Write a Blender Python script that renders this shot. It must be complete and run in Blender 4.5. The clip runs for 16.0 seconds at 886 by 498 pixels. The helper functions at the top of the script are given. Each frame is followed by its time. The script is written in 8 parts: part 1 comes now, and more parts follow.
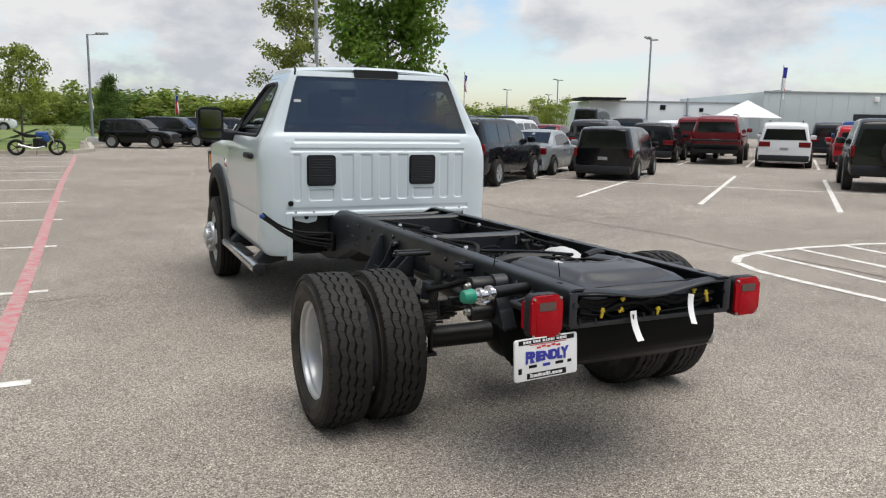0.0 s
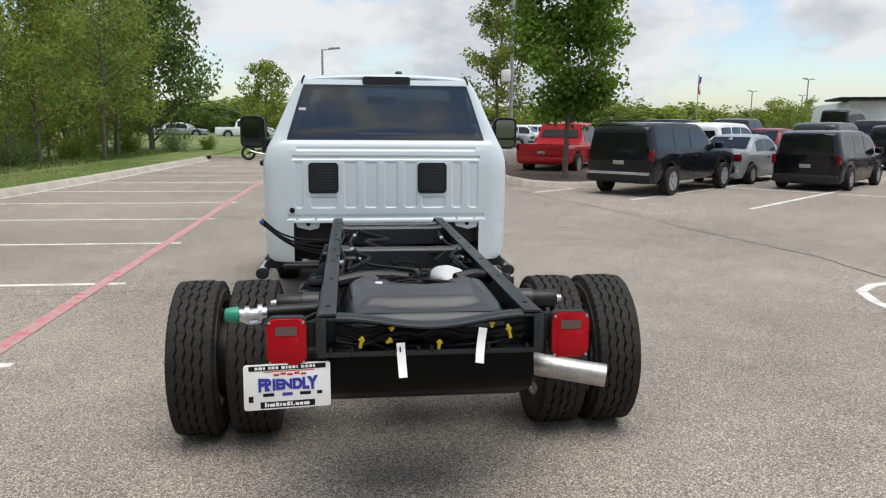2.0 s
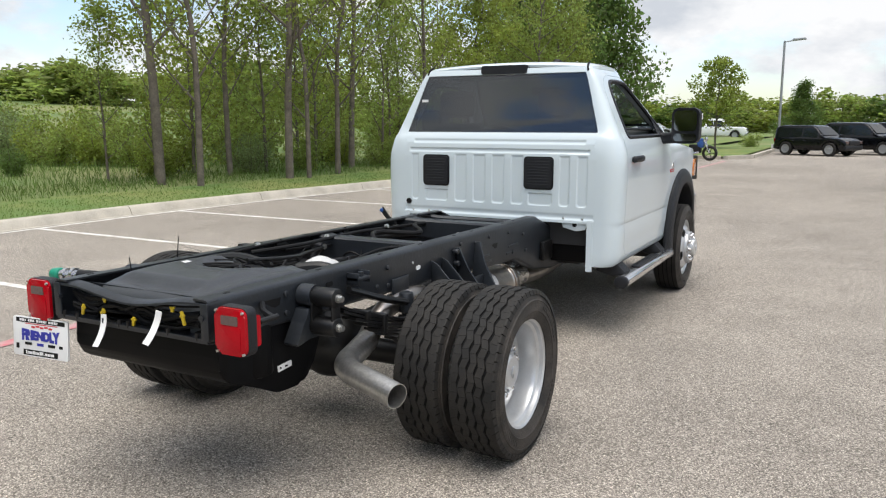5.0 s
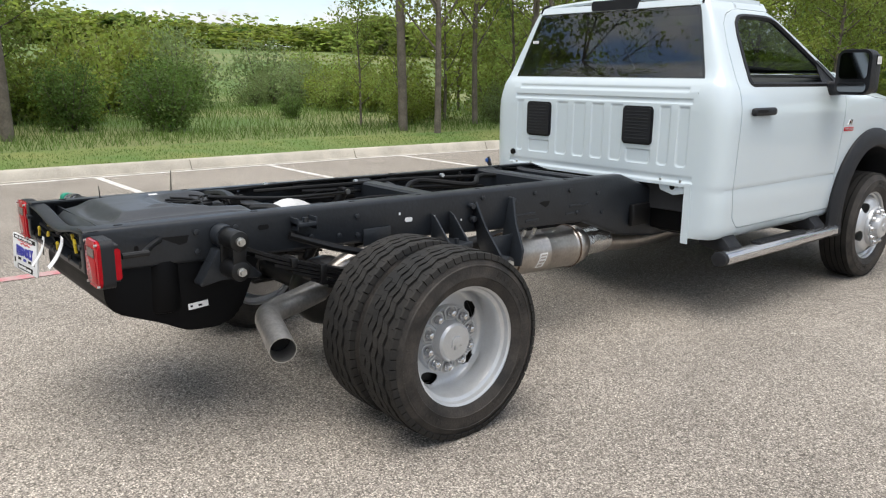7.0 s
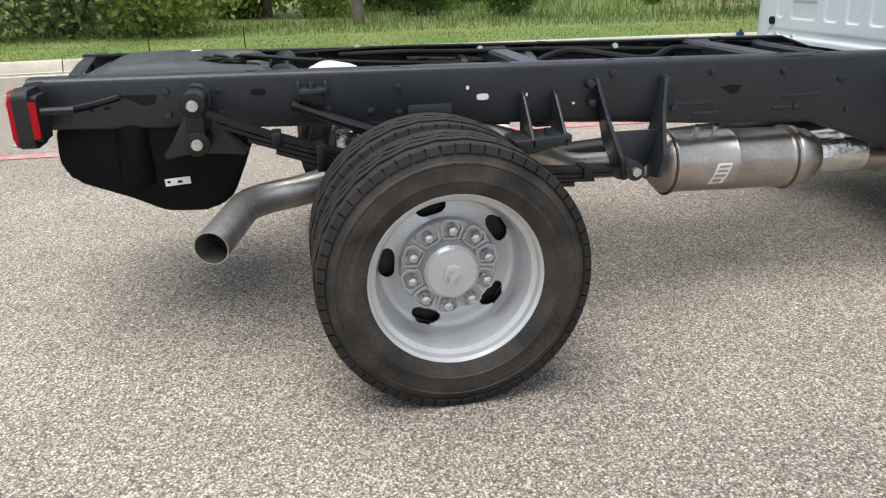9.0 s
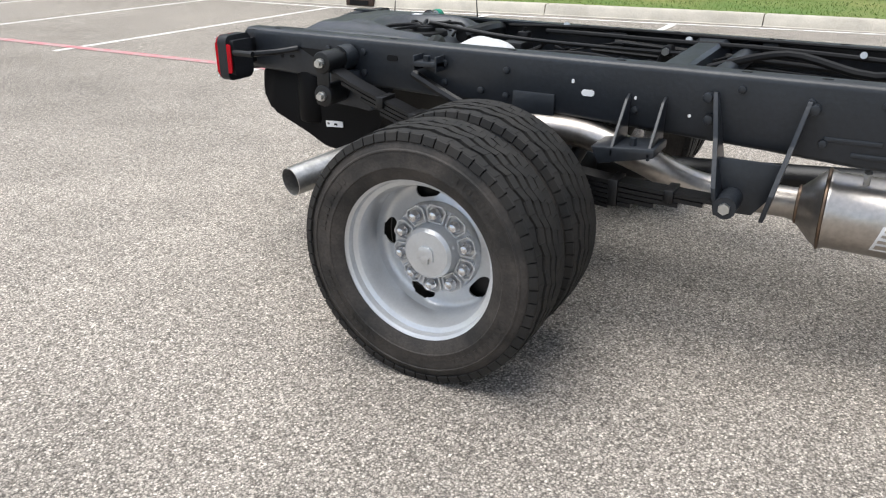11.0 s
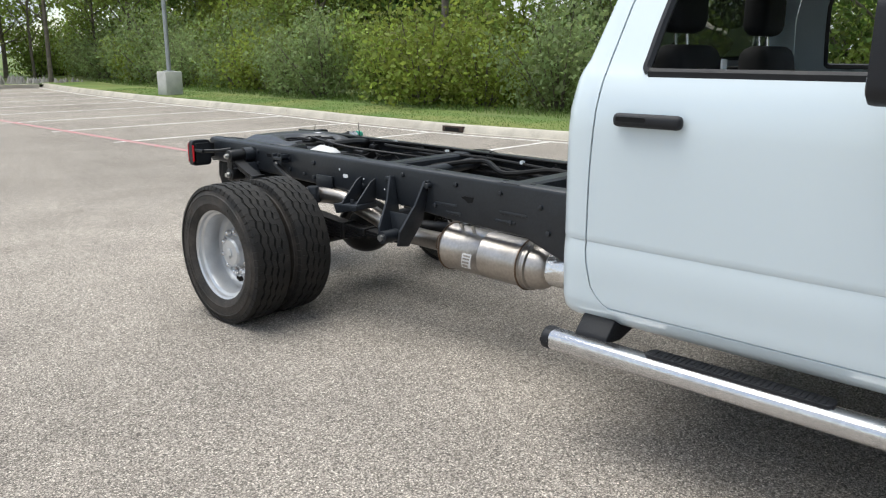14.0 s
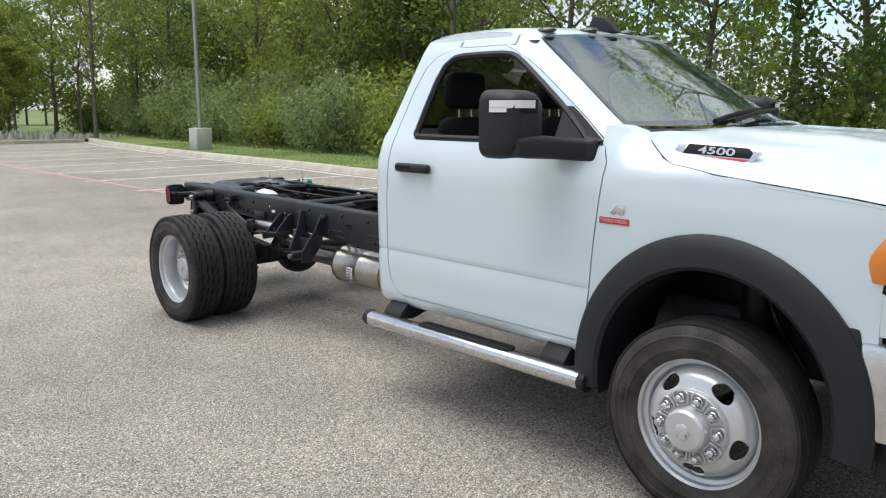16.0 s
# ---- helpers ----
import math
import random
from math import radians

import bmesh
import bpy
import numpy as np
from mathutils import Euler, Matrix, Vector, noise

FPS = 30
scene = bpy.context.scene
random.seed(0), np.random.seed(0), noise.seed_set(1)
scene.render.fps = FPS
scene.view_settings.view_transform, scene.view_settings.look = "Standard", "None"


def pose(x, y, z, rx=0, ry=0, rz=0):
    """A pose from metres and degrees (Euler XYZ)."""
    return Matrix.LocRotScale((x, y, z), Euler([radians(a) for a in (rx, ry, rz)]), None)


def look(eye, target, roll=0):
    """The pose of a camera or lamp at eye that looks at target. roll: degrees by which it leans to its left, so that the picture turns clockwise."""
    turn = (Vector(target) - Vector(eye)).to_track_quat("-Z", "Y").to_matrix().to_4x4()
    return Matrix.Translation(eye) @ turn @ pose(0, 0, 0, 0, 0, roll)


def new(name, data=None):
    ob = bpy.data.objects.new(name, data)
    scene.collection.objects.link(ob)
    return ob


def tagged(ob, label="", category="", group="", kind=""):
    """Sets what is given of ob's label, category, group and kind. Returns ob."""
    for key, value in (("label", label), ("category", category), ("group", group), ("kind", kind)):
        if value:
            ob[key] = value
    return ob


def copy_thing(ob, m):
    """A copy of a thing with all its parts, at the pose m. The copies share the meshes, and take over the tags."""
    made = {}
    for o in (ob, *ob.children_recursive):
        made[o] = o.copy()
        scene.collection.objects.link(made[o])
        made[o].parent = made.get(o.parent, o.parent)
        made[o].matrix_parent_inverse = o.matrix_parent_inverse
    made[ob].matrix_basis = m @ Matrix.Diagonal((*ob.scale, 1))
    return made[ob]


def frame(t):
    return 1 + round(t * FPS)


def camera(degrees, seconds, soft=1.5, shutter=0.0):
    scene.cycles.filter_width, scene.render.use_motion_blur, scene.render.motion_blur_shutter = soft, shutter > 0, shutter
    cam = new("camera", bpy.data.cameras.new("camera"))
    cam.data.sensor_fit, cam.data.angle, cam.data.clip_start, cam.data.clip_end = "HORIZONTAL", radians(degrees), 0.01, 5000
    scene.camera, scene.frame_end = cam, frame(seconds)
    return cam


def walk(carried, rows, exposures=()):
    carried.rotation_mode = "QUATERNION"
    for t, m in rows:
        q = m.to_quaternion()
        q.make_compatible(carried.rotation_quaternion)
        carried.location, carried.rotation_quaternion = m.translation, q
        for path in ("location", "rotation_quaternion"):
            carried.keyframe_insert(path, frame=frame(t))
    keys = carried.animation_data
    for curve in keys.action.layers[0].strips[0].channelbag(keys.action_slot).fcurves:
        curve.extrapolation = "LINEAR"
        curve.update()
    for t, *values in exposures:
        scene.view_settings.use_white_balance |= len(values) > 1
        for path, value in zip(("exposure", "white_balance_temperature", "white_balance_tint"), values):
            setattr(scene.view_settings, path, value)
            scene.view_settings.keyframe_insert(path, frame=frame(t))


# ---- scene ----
cam = camera(59.3, 16.0, soft=1.2)
PATH = [
    (0, (-2.205, -3.864, 1.601), (-1.38, -2.072, 1.275), 1.0),
    (0.5, (-1.749, -3.98, 1.62), (-1.052, -2.13, 1.319), 0.9),
    (1, (-1.278, -4.032, 1.63), (-0.725, -2.133, 1.334), 0.6),
    (1.5, (-0.786, -4.112, 1.626), (-0.383, -2.176, 1.321), 0.5),
    (2, (-0.302, -4.102, 1.632), (-0.065, -2.142, 1.312), 0.4),
    (2.5, (0.174, -4.062, 1.632), (0.223, -2.09, 1.3), 0.4),
    (3, (0.676, -4.017, 1.644), (0.513, -2.055, 1.295), 0.5),
    (3.5, (1.134, -3.855, 1.63), (0.752, -1.924, 1.277), 0.2),
    (4, (1.603, -3.702, 1.615), (1.018, -1.822, 1.259), -0.1),
    (4.2, (1.796, -3.625, 1.593), (1.129, -1.77, 1.251), -0.1),
    (6.5, (3.349, -2.412, 1.546), (1.994, -0.996, 1.147), 0.3),
    (7, (3.456, -2.039, 1.509), (1.957, -0.791, 1.068), 0.5),
    (7.5, (3.48, -1.65, 1.449), (1.854, -0.597, 0.949), 0.3),
    (8, (3.361, -1.233, 1.361), (1.638, -0.392, 0.793), 0.0),
    (8.5, (3.255, -0.816, 1.264), (1.456, -0.208, 0.636), -0.7),
    (9, (3.176, -0.42, 1.245), (1.329, -0.071, 0.562), -1.2),
    (9.5, (3.081, -0.053, 1.238), (1.214, 0.003, 0.523), -1.4),
    (9.7, (3.06, 0.099, 1.232), (1.2, 0.023, 0.501), -1.3),
    (11.8, (2.976, 1.8, 1.431), (1.504, 0.665, 0.694), 0.6),
    (12, (3.034, 1.989, 1.44), (1.559, 0.838, 0.732), 0.7),
    (12.5, (3.185, 2.459, 1.498), (1.709, 1.272, 0.855), 0.6),
    (13, (3.343, 2.933, 1.519), (1.873, 1.708, 0.938), 0.8),
    (13.5, (3.346, 3.381, 1.511), (1.9, 2.107, 0.979), 0.4),
    (14, (3.438, 3.861, 1.522), (2.02, 2.539, 1.033), 0.1),
    (14.5, (3.467, 4.321, 1.527), (2.078, 2.955, 1.074), 0.1),
    (15, (3.559, 4.763, 1.569), (2.193, 3.365, 1.147), -0.3),
    (15.5, (3.662, 5.172, 1.578), (2.298, 3.761, 1.195), -0.1),
    (16, (3.728, 5.581, 1.602), (2.357, 4.168, 1.247), 0.1),
]
walk(cam, [(t, look(eye, target, roll)) for t, eye, target, roll in PATH],
     [(0, 0.16, 6550, 10), (2, 0.20, 6500, 10), (4, 0.42, 6500, 10), (6.5, 0.44, 6500, 10), (9, 0.62, 6550, 10), (12, 0.65, 6150, 10), (14, 0.52, 6300, 8), (16, 0.42, 6300, 8)])

# world, sun, exposure
world = bpy.data.worlds.new("sky")
scene.world = world
world.use_nodes = True
SUN_ELEV, SUN_AZ = radians(76), radians(148)


def build_sky():
    nt = world.node_tree
    nt.nodes.clear()
    N, L = nt.nodes.new, nt.links.new
    out, bg = N("ShaderNodeOutputWorld"), N("ShaderNodeBackground")
    sky = N("ShaderNodeTexSky")
    sky.sky_type, sky.sun_disc = "NISHITA", False
    sky.sun_elevation, sky.sun_rotation = SUN_ELEV, SUN_AZ
    sky.air_density, sky.dust_density, sky.ozone_density = 1.0, 0.9, 1.0
    gain = N("ShaderNodeMix")
    gain.data_type, gain.blend_type = "RGBA", "MULTIPLY"
    gain.inputs[0].default_value = 1.0
    gain.inputs[7].default_value = (1.5, 1.5, 1.5, 1)
    L(sky.outputs[0], gain.inputs[6])
    tc, mp = N("ShaderNodeTexCoord"), N("ShaderNodeMapping")
    mp.inputs["Scale"].default_value = (1.0, 1.0, 2.0)
    mp.inputs["Location"].default_value = (3.1, 0.7, 0.2)
    L(tc.outputs["Generated"], mp.inputs[0])
    big, fine = N("ShaderNodeTexNoise"), N("ShaderNodeTexNoise")
    for n, s, d in ((big, 3.8, 8), (fine, 5.2, 8)):
        n.inputs["Scale"].default_value, n.inputs["Detail"].default_value = s, d
        n.inputs["Roughness"].default_value = 0.58
        L(mp.outputs[0], n.inputs["Vector"])
    cover = N("ShaderNodeMapRange")
    cover.inputs[1].default_value, cover.inputs[2].default_value = 0.41, 0.53
    cover.interpolation_type = "SMOOTHSTEP"
    L(big.outputs[0], cover.inputs[0])
    shade = N("ShaderNodeValToRGB")
    e = shade.color_ramp.elements
    e[0].position, e[0].color = 0.38, (4.8, 5.1, 5.55, 1)
    e[1].position, e[1].color = 0.56, (7.3, 7.35, 7.45, 1)
    L(fine.outputs[0], shade.inputs[0])
    mix = N("ShaderNodeMix")
    mix.data_type = "RGBA"
    L(cover.outputs[0], mix.inputs[0])
    L(gain.outputs[2], mix.inputs[6])
    L(shade.outputs[0], mix.inputs[7])
    L(mix.outputs[2], bg.inputs[0])
    bg.inputs[1].default_value = 0.1
    L(bg.outputs[0], out.inputs[0])


build_sky()
sun = new("sun", bpy.data.lights.new("sun", "SUN"))
sun.data.energy, sun.data.angle, sun.data.color = 2.75, radians(56), (1.0, 0.955, 0.88)
sun.matrix_world = look((0, 0, 0), (-math.sin(SUN_AZ) * math.cos(SUN_ELEV), -math.cos(SUN_AZ) * math.cos(SUN_ELEV), -math.sin(SUN_ELEV)))


# materials
def mat(name, col, rough=0.5, metal=0.0, var=0.12, scale=6.0, bump=0.0, bscale=120.0, coat=0.0, island=0.0, second=None, amount=0.5, piece=0.0, trans=0.0, spec=0.5, rv=0.08):
    """A surface with colour variation at two scales, gloss variation and fine relief."""
    m = bpy.data.materials.new(name)
    m.use_nodes = True
    nt = m.node_tree
    N, L = nt.nodes.new, nt.links.new
    b = nt.nodes["Principled BSDF"]
    tc = N("ShaderNodeTexCoord")
    n1, n2 = N("ShaderNodeTexNoise"), N("ShaderNodeTexNoise")
    n1.inputs["Scale"].default_value, n1.inputs["Detail"].default_value = scale, 5
    n2.inputs["Scale"].default_value, n2.inputs["Detail"].default_value = bscale, 3
    L(tc.outputs["Object"], n1.inputs["Vector"])
    L(tc.outputs["Object"], n2.inputs["Vector"])
    mix = N("ShaderNodeMix")
    mix.data_type = "RGBA"
    ramp = N("ShaderNodeMapRange")
    ramp.inputs[1].default_value, ramp.inputs[2].default_value = 0.35, 0.68
    ramp.inputs[4].default_value = 1.0 if second is None else amount * 2
    L(n1.outputs[0], ramp.inputs[0])
    L(ramp.outputs[0], mix.inputs[0])
    mix.inputs[6].default_value = (*col, 1)
    mix.inputs[7].default_value = (*(second or [c * (1 - var) for c in col]), 1)
    last = mix.outputs[2]
    fine = N("ShaderNodeMix")
    fine.data_type, fine.blend_type = "RGBA", "OVERLAY"
    fine.inputs[0].default_value = min(0.5, var * 1.2)
    L(last, fine.inputs[6])
    L(n2.outputs[0], fine.inputs[7])
    last = fine.outputs[2]
    if island or piece:
        src = N("ShaderNodeNewGeometry" if island else "ShaderNodeObjectInfo")
        hv, mr, mh = N("ShaderNodeHueSaturation"), N("ShaderNodeMapRange"), N("ShaderNodeMapRange")
        k = island or piece
        mr.inputs[3].default_value, mr.inputs[4].default_value = 1 - k, 1 + k
        mh.inputs[3].default_value, mh.inputs[4].default_value = 0.5 - 0.04 * k, 0.5 + 0.04 * k
        pick = src.outputs["Random Per Island" if island else "Random"]
        L(pick, mr.inputs[0])
        L(pick, mh.inputs[0])
        L(mh.outputs[0], hv.inputs["Hue"])
        L(mr.outputs[0], hv.inputs["Value"])
        L(last, hv.inputs["Color"])
        last = hv.outputs[0]
    L(last, b.inputs["Base Color"])
    rr = N("ShaderNodeMapRange")
    rr.inputs[3].default_value, rr.inputs[4].default_value = max(0.02, rough - rv), min(1, rough + rv)
    L(n1.outputs[0], rr.inputs[0])
    L(rr.outputs[0], b.inputs["Roughness"])
    b.inputs["Metallic"].default_value = metal
    b.inputs["Coat Weight"].default_value = coat
    b.inputs["Coat Roughness"].default_value = 0.04
    b.inputs["Specular IOR Level"].default_value = spec
    if bump:
        bp = N("ShaderNodeBump")
        bp.inputs["Strength"].default_value, bp.inputs["Distance"].default_value = bump, 0.004
        L(n2.outputs[0], bp.inputs["Height"])
        L(bp.outputs[0], b.inputs["Normal"])
    if trans:
        tr = N("ShaderNodeBsdfTranslucent")
        ms = N("ShaderNodeMixShader")
        ms.inputs[0].default_value = trans
        L(last, tr.inputs[0])
        L(b.outputs[0], ms.inputs[1])
        L(tr.outputs[0], ms.inputs[2])
        L(ms.outputs[0], nt.nodes["Material Output"].inputs[0])
    return m


def glass(name, tint, rough=0.0, clear=0.8, f0=0.04):
    """A pane: part clear, part mirror, with more mirror at grazing angles."""
    m = bpy.data.materials.new(name)
    m.use_nodes = True
    nt = m.node_tree
    nt.nodes.clear()
    N, L = nt.nodes.new, nt.links.new
    out, tr, gl, ms, lw = N("ShaderNodeOutputMaterial"), N("ShaderNodeBsdfTransparent"), N("ShaderNodeBsdfGlossy"), N("ShaderNodeMixShader"), N("ShaderNodeLayerWeight")
    tr.inputs[0].default_value = (*[c * clear for c in tint], 1)
    gl.inputs["Roughness"].default_value = rough
    gl.inputs[0].default_value = (0.95, 0.97, 1, 1)
    lw.inputs[0].default_value = 0.5
    pw, ma = N("ShaderNodeMath"), N("ShaderNodeMath")
    pw.operation, ma.operation = "POWER", "MULTIPLY_ADD"
    pw.inputs[1].default_value = 5
    ma.inputs[1].default_value, ma.inputs[2].default_value = 1 - f0, f0
    L(lw.outputs["Facing"], pw.inputs[0])
    L(pw.outputs[0], ma.inputs[0])
    L(ma.outputs[0], ms.inputs[0])
    L(tr.outputs[0], ms.inputs[1])
    L(gl.outputs[0], ms.inputs[2])
    L(ms.outputs[0], out.inputs[0])
    return m


def asphalt():
    m = bpy.data.materials.new("worn_asphalt")
    m.use_nodes = True
    nt = m.node_tree
    N, L = nt.nodes.new, nt.links.new
    b = nt.nodes["Principled BSDF"]
    tc = N("ShaderNodeTexCoord")
    vo, vb, n1, n2, n3 = N("ShaderNodeTexVoronoi"), N("ShaderNodeTexVoronoi"), N("ShaderNodeTexNoise"), N("ShaderNodeTexNoise"), N("ShaderNodeTexNoise")
    warp = N("ShaderNodeTexNoise")
    warp.inputs["Scale"].default_value = 60
    add = N("ShaderNodeVectorMath")
    add.operation = "MULTIPLY_ADD"
    add.inputs[1].default_value = (0.012, 0.012, 0)
    L(tc.outputs["Object"], warp.inputs["Vector"])
    L(warp.outputs["Color"], add.inputs[0])
    L(tc.outputs["Object"], add.inputs[2])
    vo.inputs["Scale"].default_value = 150
    vb.inputs["Scale"].default_value = 260
    for v in (vo, vb):
        L(add.outputs[0], v.inputs["Vector"])
    for n, s, d in ((n1, 0.22, 6), (n2, 1.7, 6), (n3, 26, 4)):
        n.inputs["Scale"].default_value, n.inputs["Detail"].default_value = s, d
        L(tc.outputs["Object"], n.inputs["Vector"])
    bw = N("ShaderNodeSeparateColor")
    L(vo.outputs["Color"], bw.inputs[0])
    ramp = N("ShaderNodeValToRGB")
    el = ramp.color_ramp.elements
    el[0].position, el[0].color = 0.0, (0.185, 0.163, 0.138, 1)
    el[1].position, el[1].color = 1.0, (0.78, 0.705, 0.612, 1)
    for p, c in ((0.25, (0.315, 0.281, 0.242)), (0.55, (0.42, 0.375, 0.325)), (0.82, (0.51, 0.457, 0.396))):
        el.new(p).color = (*c, 1)
    L(bw.outputs[0], ramp.inputs[0])
    gap = N("ShaderNodeMapRange")
    gap.inputs[1].default_value, gap.inputs[2].default_value = 0.35, 0.75
    gap.inputs[3].default_value, gap.inputs[4].default_value = 1.0, 0.40
    L(vo.outputs["Distance"], gap.inputs[0])
    sp = N("ShaderNodeSeparateColor")
    L(vb.outputs["Color"], sp.inputs[0])
    spr = N("ShaderNodeMapRange")
    spr.inputs[3].default_value, spr.inputs[4].default_value = 0.72, 1.28
    L(sp.outputs[1], spr.inputs[0])
    stain = N("ShaderNodeMapRange")
    stain.inputs[1].default_value, stain.inputs[2].default_value = 0.3, 0.7
    stain.inputs[3].default_value, stain.inputs[4].default_value = 0.80, 1.14
    L(n1.outputs[0], stain.inputs[0])
    st2 = N("ShaderNodeMapRange")
    st2.inputs[1].default_value, st2.inputs[2].default_value = 0.3, 0.7
    st2.inputs[3].default_value, st2.inputs[4].default_value = 0.90, 1.08
    L(n2.outputs[0], st2.inputs[0])
    val = gap.outputs[0]
    for o in (spr.outputs[0], stain.outputs[0], st2.outputs[0]):
        k = N("ShaderNodeMath")
        k.operation = "MULTIPLY"
        L(val, k.inputs[0])
        L(o, k.inputs[1])
        val = k.outputs[0]
    mul = N("ShaderNodeVectorMath")
    mul.operation = "SCALE"
    L(ramp.outputs[0], mul.inputs[0])
    L(val, mul.inputs["Scale"])
    L(mul.outputs[0], b.inputs["Base Color"])
    b.inputs["Roughness"].default_value = 0.88
    b.inputs["Specular IOR Level"].default_value = 0.3
    bp = N("ShaderNodeBump")
    bp.inputs["Strength"].default_value, bp.inputs["Distance"].default_value = 0.8, 0.004
    L(gap.outputs[0], bp.inputs["Height"])
    L(bp.outputs[0], b.inputs["Normal"])
    return m


M = {}
M["asphalt"] = asphalt()
M["white_paint"] = mat("glossy_white_paint", (0.62, 0.70, 0.74), 0.28, var=0.008, scale=2, coat=0.7, bscale=40, rv=0.0)
M["frame_black"] = mat("black_frame_coating", (0.0175, 0.0210, 0.0265), 0.40, var=0.3, scale=5, bump=0.25, bscale=60, spec=0.5)
M["matte_black"] = mat("matte_black_steel", (0.005, 0.005, 0.0055), 0.42, var=0.3, scale=9, bump=0.2, spec=0.42)
M["plastic"] = mat("grained_black_plastic", (0.014, 0.015, 0.018), 0.5, var=0.15, scale=5, bump=0.35, bscale=420, spec=0.35)
M["tank"] = mat("moulded_tank_plastic", (0.040, 0.044, 0.050), 0.36, var=0.2, scale=4, bump=0.15, bscale=70, spec=0.5)
M["skid"] = mat("black_tank_shield", (0.0030, 0.0030, 0.0035), 0.5, var=0.2, bump=0.1, spec=0.12)
M["rubber"] = mat("tyre_rubber", (0.0135, 0.0132, 0.0128), 0.7, var=0.25, scale=8, bump=0.3, bscale=260, second=(0.029, 0.026, 0.023), amount=0.4, spec=0.3, island=0.06)
M["sidewall"] = mat("dusty_tyre_sidewall", (0.018, 0.0168, 0.0155), 0.62, spec=0.35, var=0.55, scale=9, bump=0.5, bscale=120, second=(0.062, 0.053, 0.046), amount=0.45)
M["wheel"] = mat("silver_painted_steel", (0.60, 0.61, 0.62), 0.33, metal=0.52, var=0.1, scale=9, coat=0.3, bump=0.05)
M["chrome"] = mat("bright_cast_metal", (0.66, 0.66, 0.67), 0.22, metal=0.95, var=0.12, scale=30, bump=0.1, bscale=80)
M["steel"] = mat("stainless_steel", (0.50, 0.47, 0.44), 0.36, metal=1.0, var=0.2, scale=5, bump=0.12, bscale=60, second=(0.36, 0.32, 0.28), amount=0.4)
M["weld"] = mat("heat_tinted_weld", (0.20, 0.14, 0.10), 0.4, metal=0.9, var=0.3, scale=30)
M["alu_pipe"] = mat("aluminised_pipe", (0.52, 0.51, 0.49), 0.4, metal=0.9, var=0.25, scale=18, bump=0.15, bscale=90)
M["bolt"] = mat("zinc_bolt", (0.62, 0.62, 0.60), 0.3, metal=0.9, var=0.2, scale=60)
M["red_lens"] = mat("red_lens", (0.40, 0.0030, 0.010), 0.10, var=0.10, scale=14, bscale=90, spec=0.22)
M["car_lamp"] = mat("dark_red_lamp", (0.15, 0.004, 0.006), 0.12, var=0.1, spec=0.3)
M["car_plate"] = mat("dusty_number_plate", (0.36, 0.37, 0.38), 0.6, var=0.15)
M["clear_lens"] = mat("clear_lens", (0.13, 0.085, 0.078), 0.2, var=0.2, scale=60, spec=0.5)
M["smoke_lens"] = mat("smoked_lens", (0.06, 0.055, 0.04), 0.2, coat=0.6)
M["amber"] = mat("amber_lens", (0.75, 0.22, 0.02), 0.2, coat=0.7)
M["white_plastic"] = mat("white_plastic", (0.78, 0.78, 0.77), 0.5, var=0.06)
M["label"] = mat("white_label", (0.80, 0.80, 0.80), 0.6, var=0.05)
M["ink"] = mat("black_ink", (0.0045, 0.0045, 0.005), 0.6, spec=0.25)
M["blue_ink"] = mat("blue_ink", (0.03, 0.035, 0.33), 0.5)
M["red_ink"] = mat("red_ink", (0.55, 0.03, 0.04), 0.5)
M["green"] = mat("green_cap", (0.012, 0.27, 0.17), 0.4)
M["blue_cap"] = mat("blue_cap", (0.02, 0.08, 0.28), 0.4)
M["yellow"] = mat("yellow_clip", (0.50, 0.36, 0.015), 0.45)
M["foil"] = mat("crumpled_foil", (0.8, 0.79, 0.77), 0.22, metal=1.0, var=0.2, scale=40, bump=1.0, bscale=60)
M["seat"] = mat("black_cloth", (0.011, 0.0115, 0.013), 0.85, var=0.2, bump=0.3, bscale=300)
M["interior"] = mat("dark_interior_trim", (0.03, 0.031, 0.034), 0.7, var=0.2)
M["tint_glass"] = glass("tinted_glass", (0.92, 0.97, 0.95), clear=0.36, f0=0.085)
M["side_glass"] = glass("side_glass", (0.92, 0.97, 0.94), clear=0.70)
M["wind_glass"] = glass("windscreen_glass", (0.88, 0.97, 0.93), clear=0.80, f0=0.22)
M["car_glass"] = mat("dark_car_glass", (0.010, 0.012, 0.013), 0.03, var=0.1, spec=0.6)
M["line"] = mat("worn_white_road_paint", (0.80, 0.79, 0.76), 0.8, var=0.15, scale=7, bump=0.5, bscale=110, second=(0.50, 0.465, 0.42), amount=0.55)
M["red_line"] = mat("worn_red_road_paint", (0.50, 0.155, 0.175), 0.8, var=0.4, scale=9, bump=0.5, bscale=150, second=(0.44, 0.295, 0.285), amount=0.75)
M["kerb"] = mat("weathered_concrete", (0.50, 0.46, 0.39), 0.85, var=0.25, scale=3, bump=0.5, bscale=70, piece=0.06)
M["crack"] = mat("crack_filler", (0.07, 0.065, 0.06), 0.8, var=0.3)
M["grass"] = mat("mown_grass", (0.095, 0.165, 0.030), 0.9, var=0.35, scale=0.6, bump=1.0, bscale=45, second=(0.19, 0.21, 0.060), amount=0.5)
M["meadow"] = mat("rough_meadow", (0.085, 0.15, 0.030), 0.95, var=0.4, scale=0.16, bump=1.0, bscale=12, second=(0.19, 0.20, 0.075), amount=0.5)
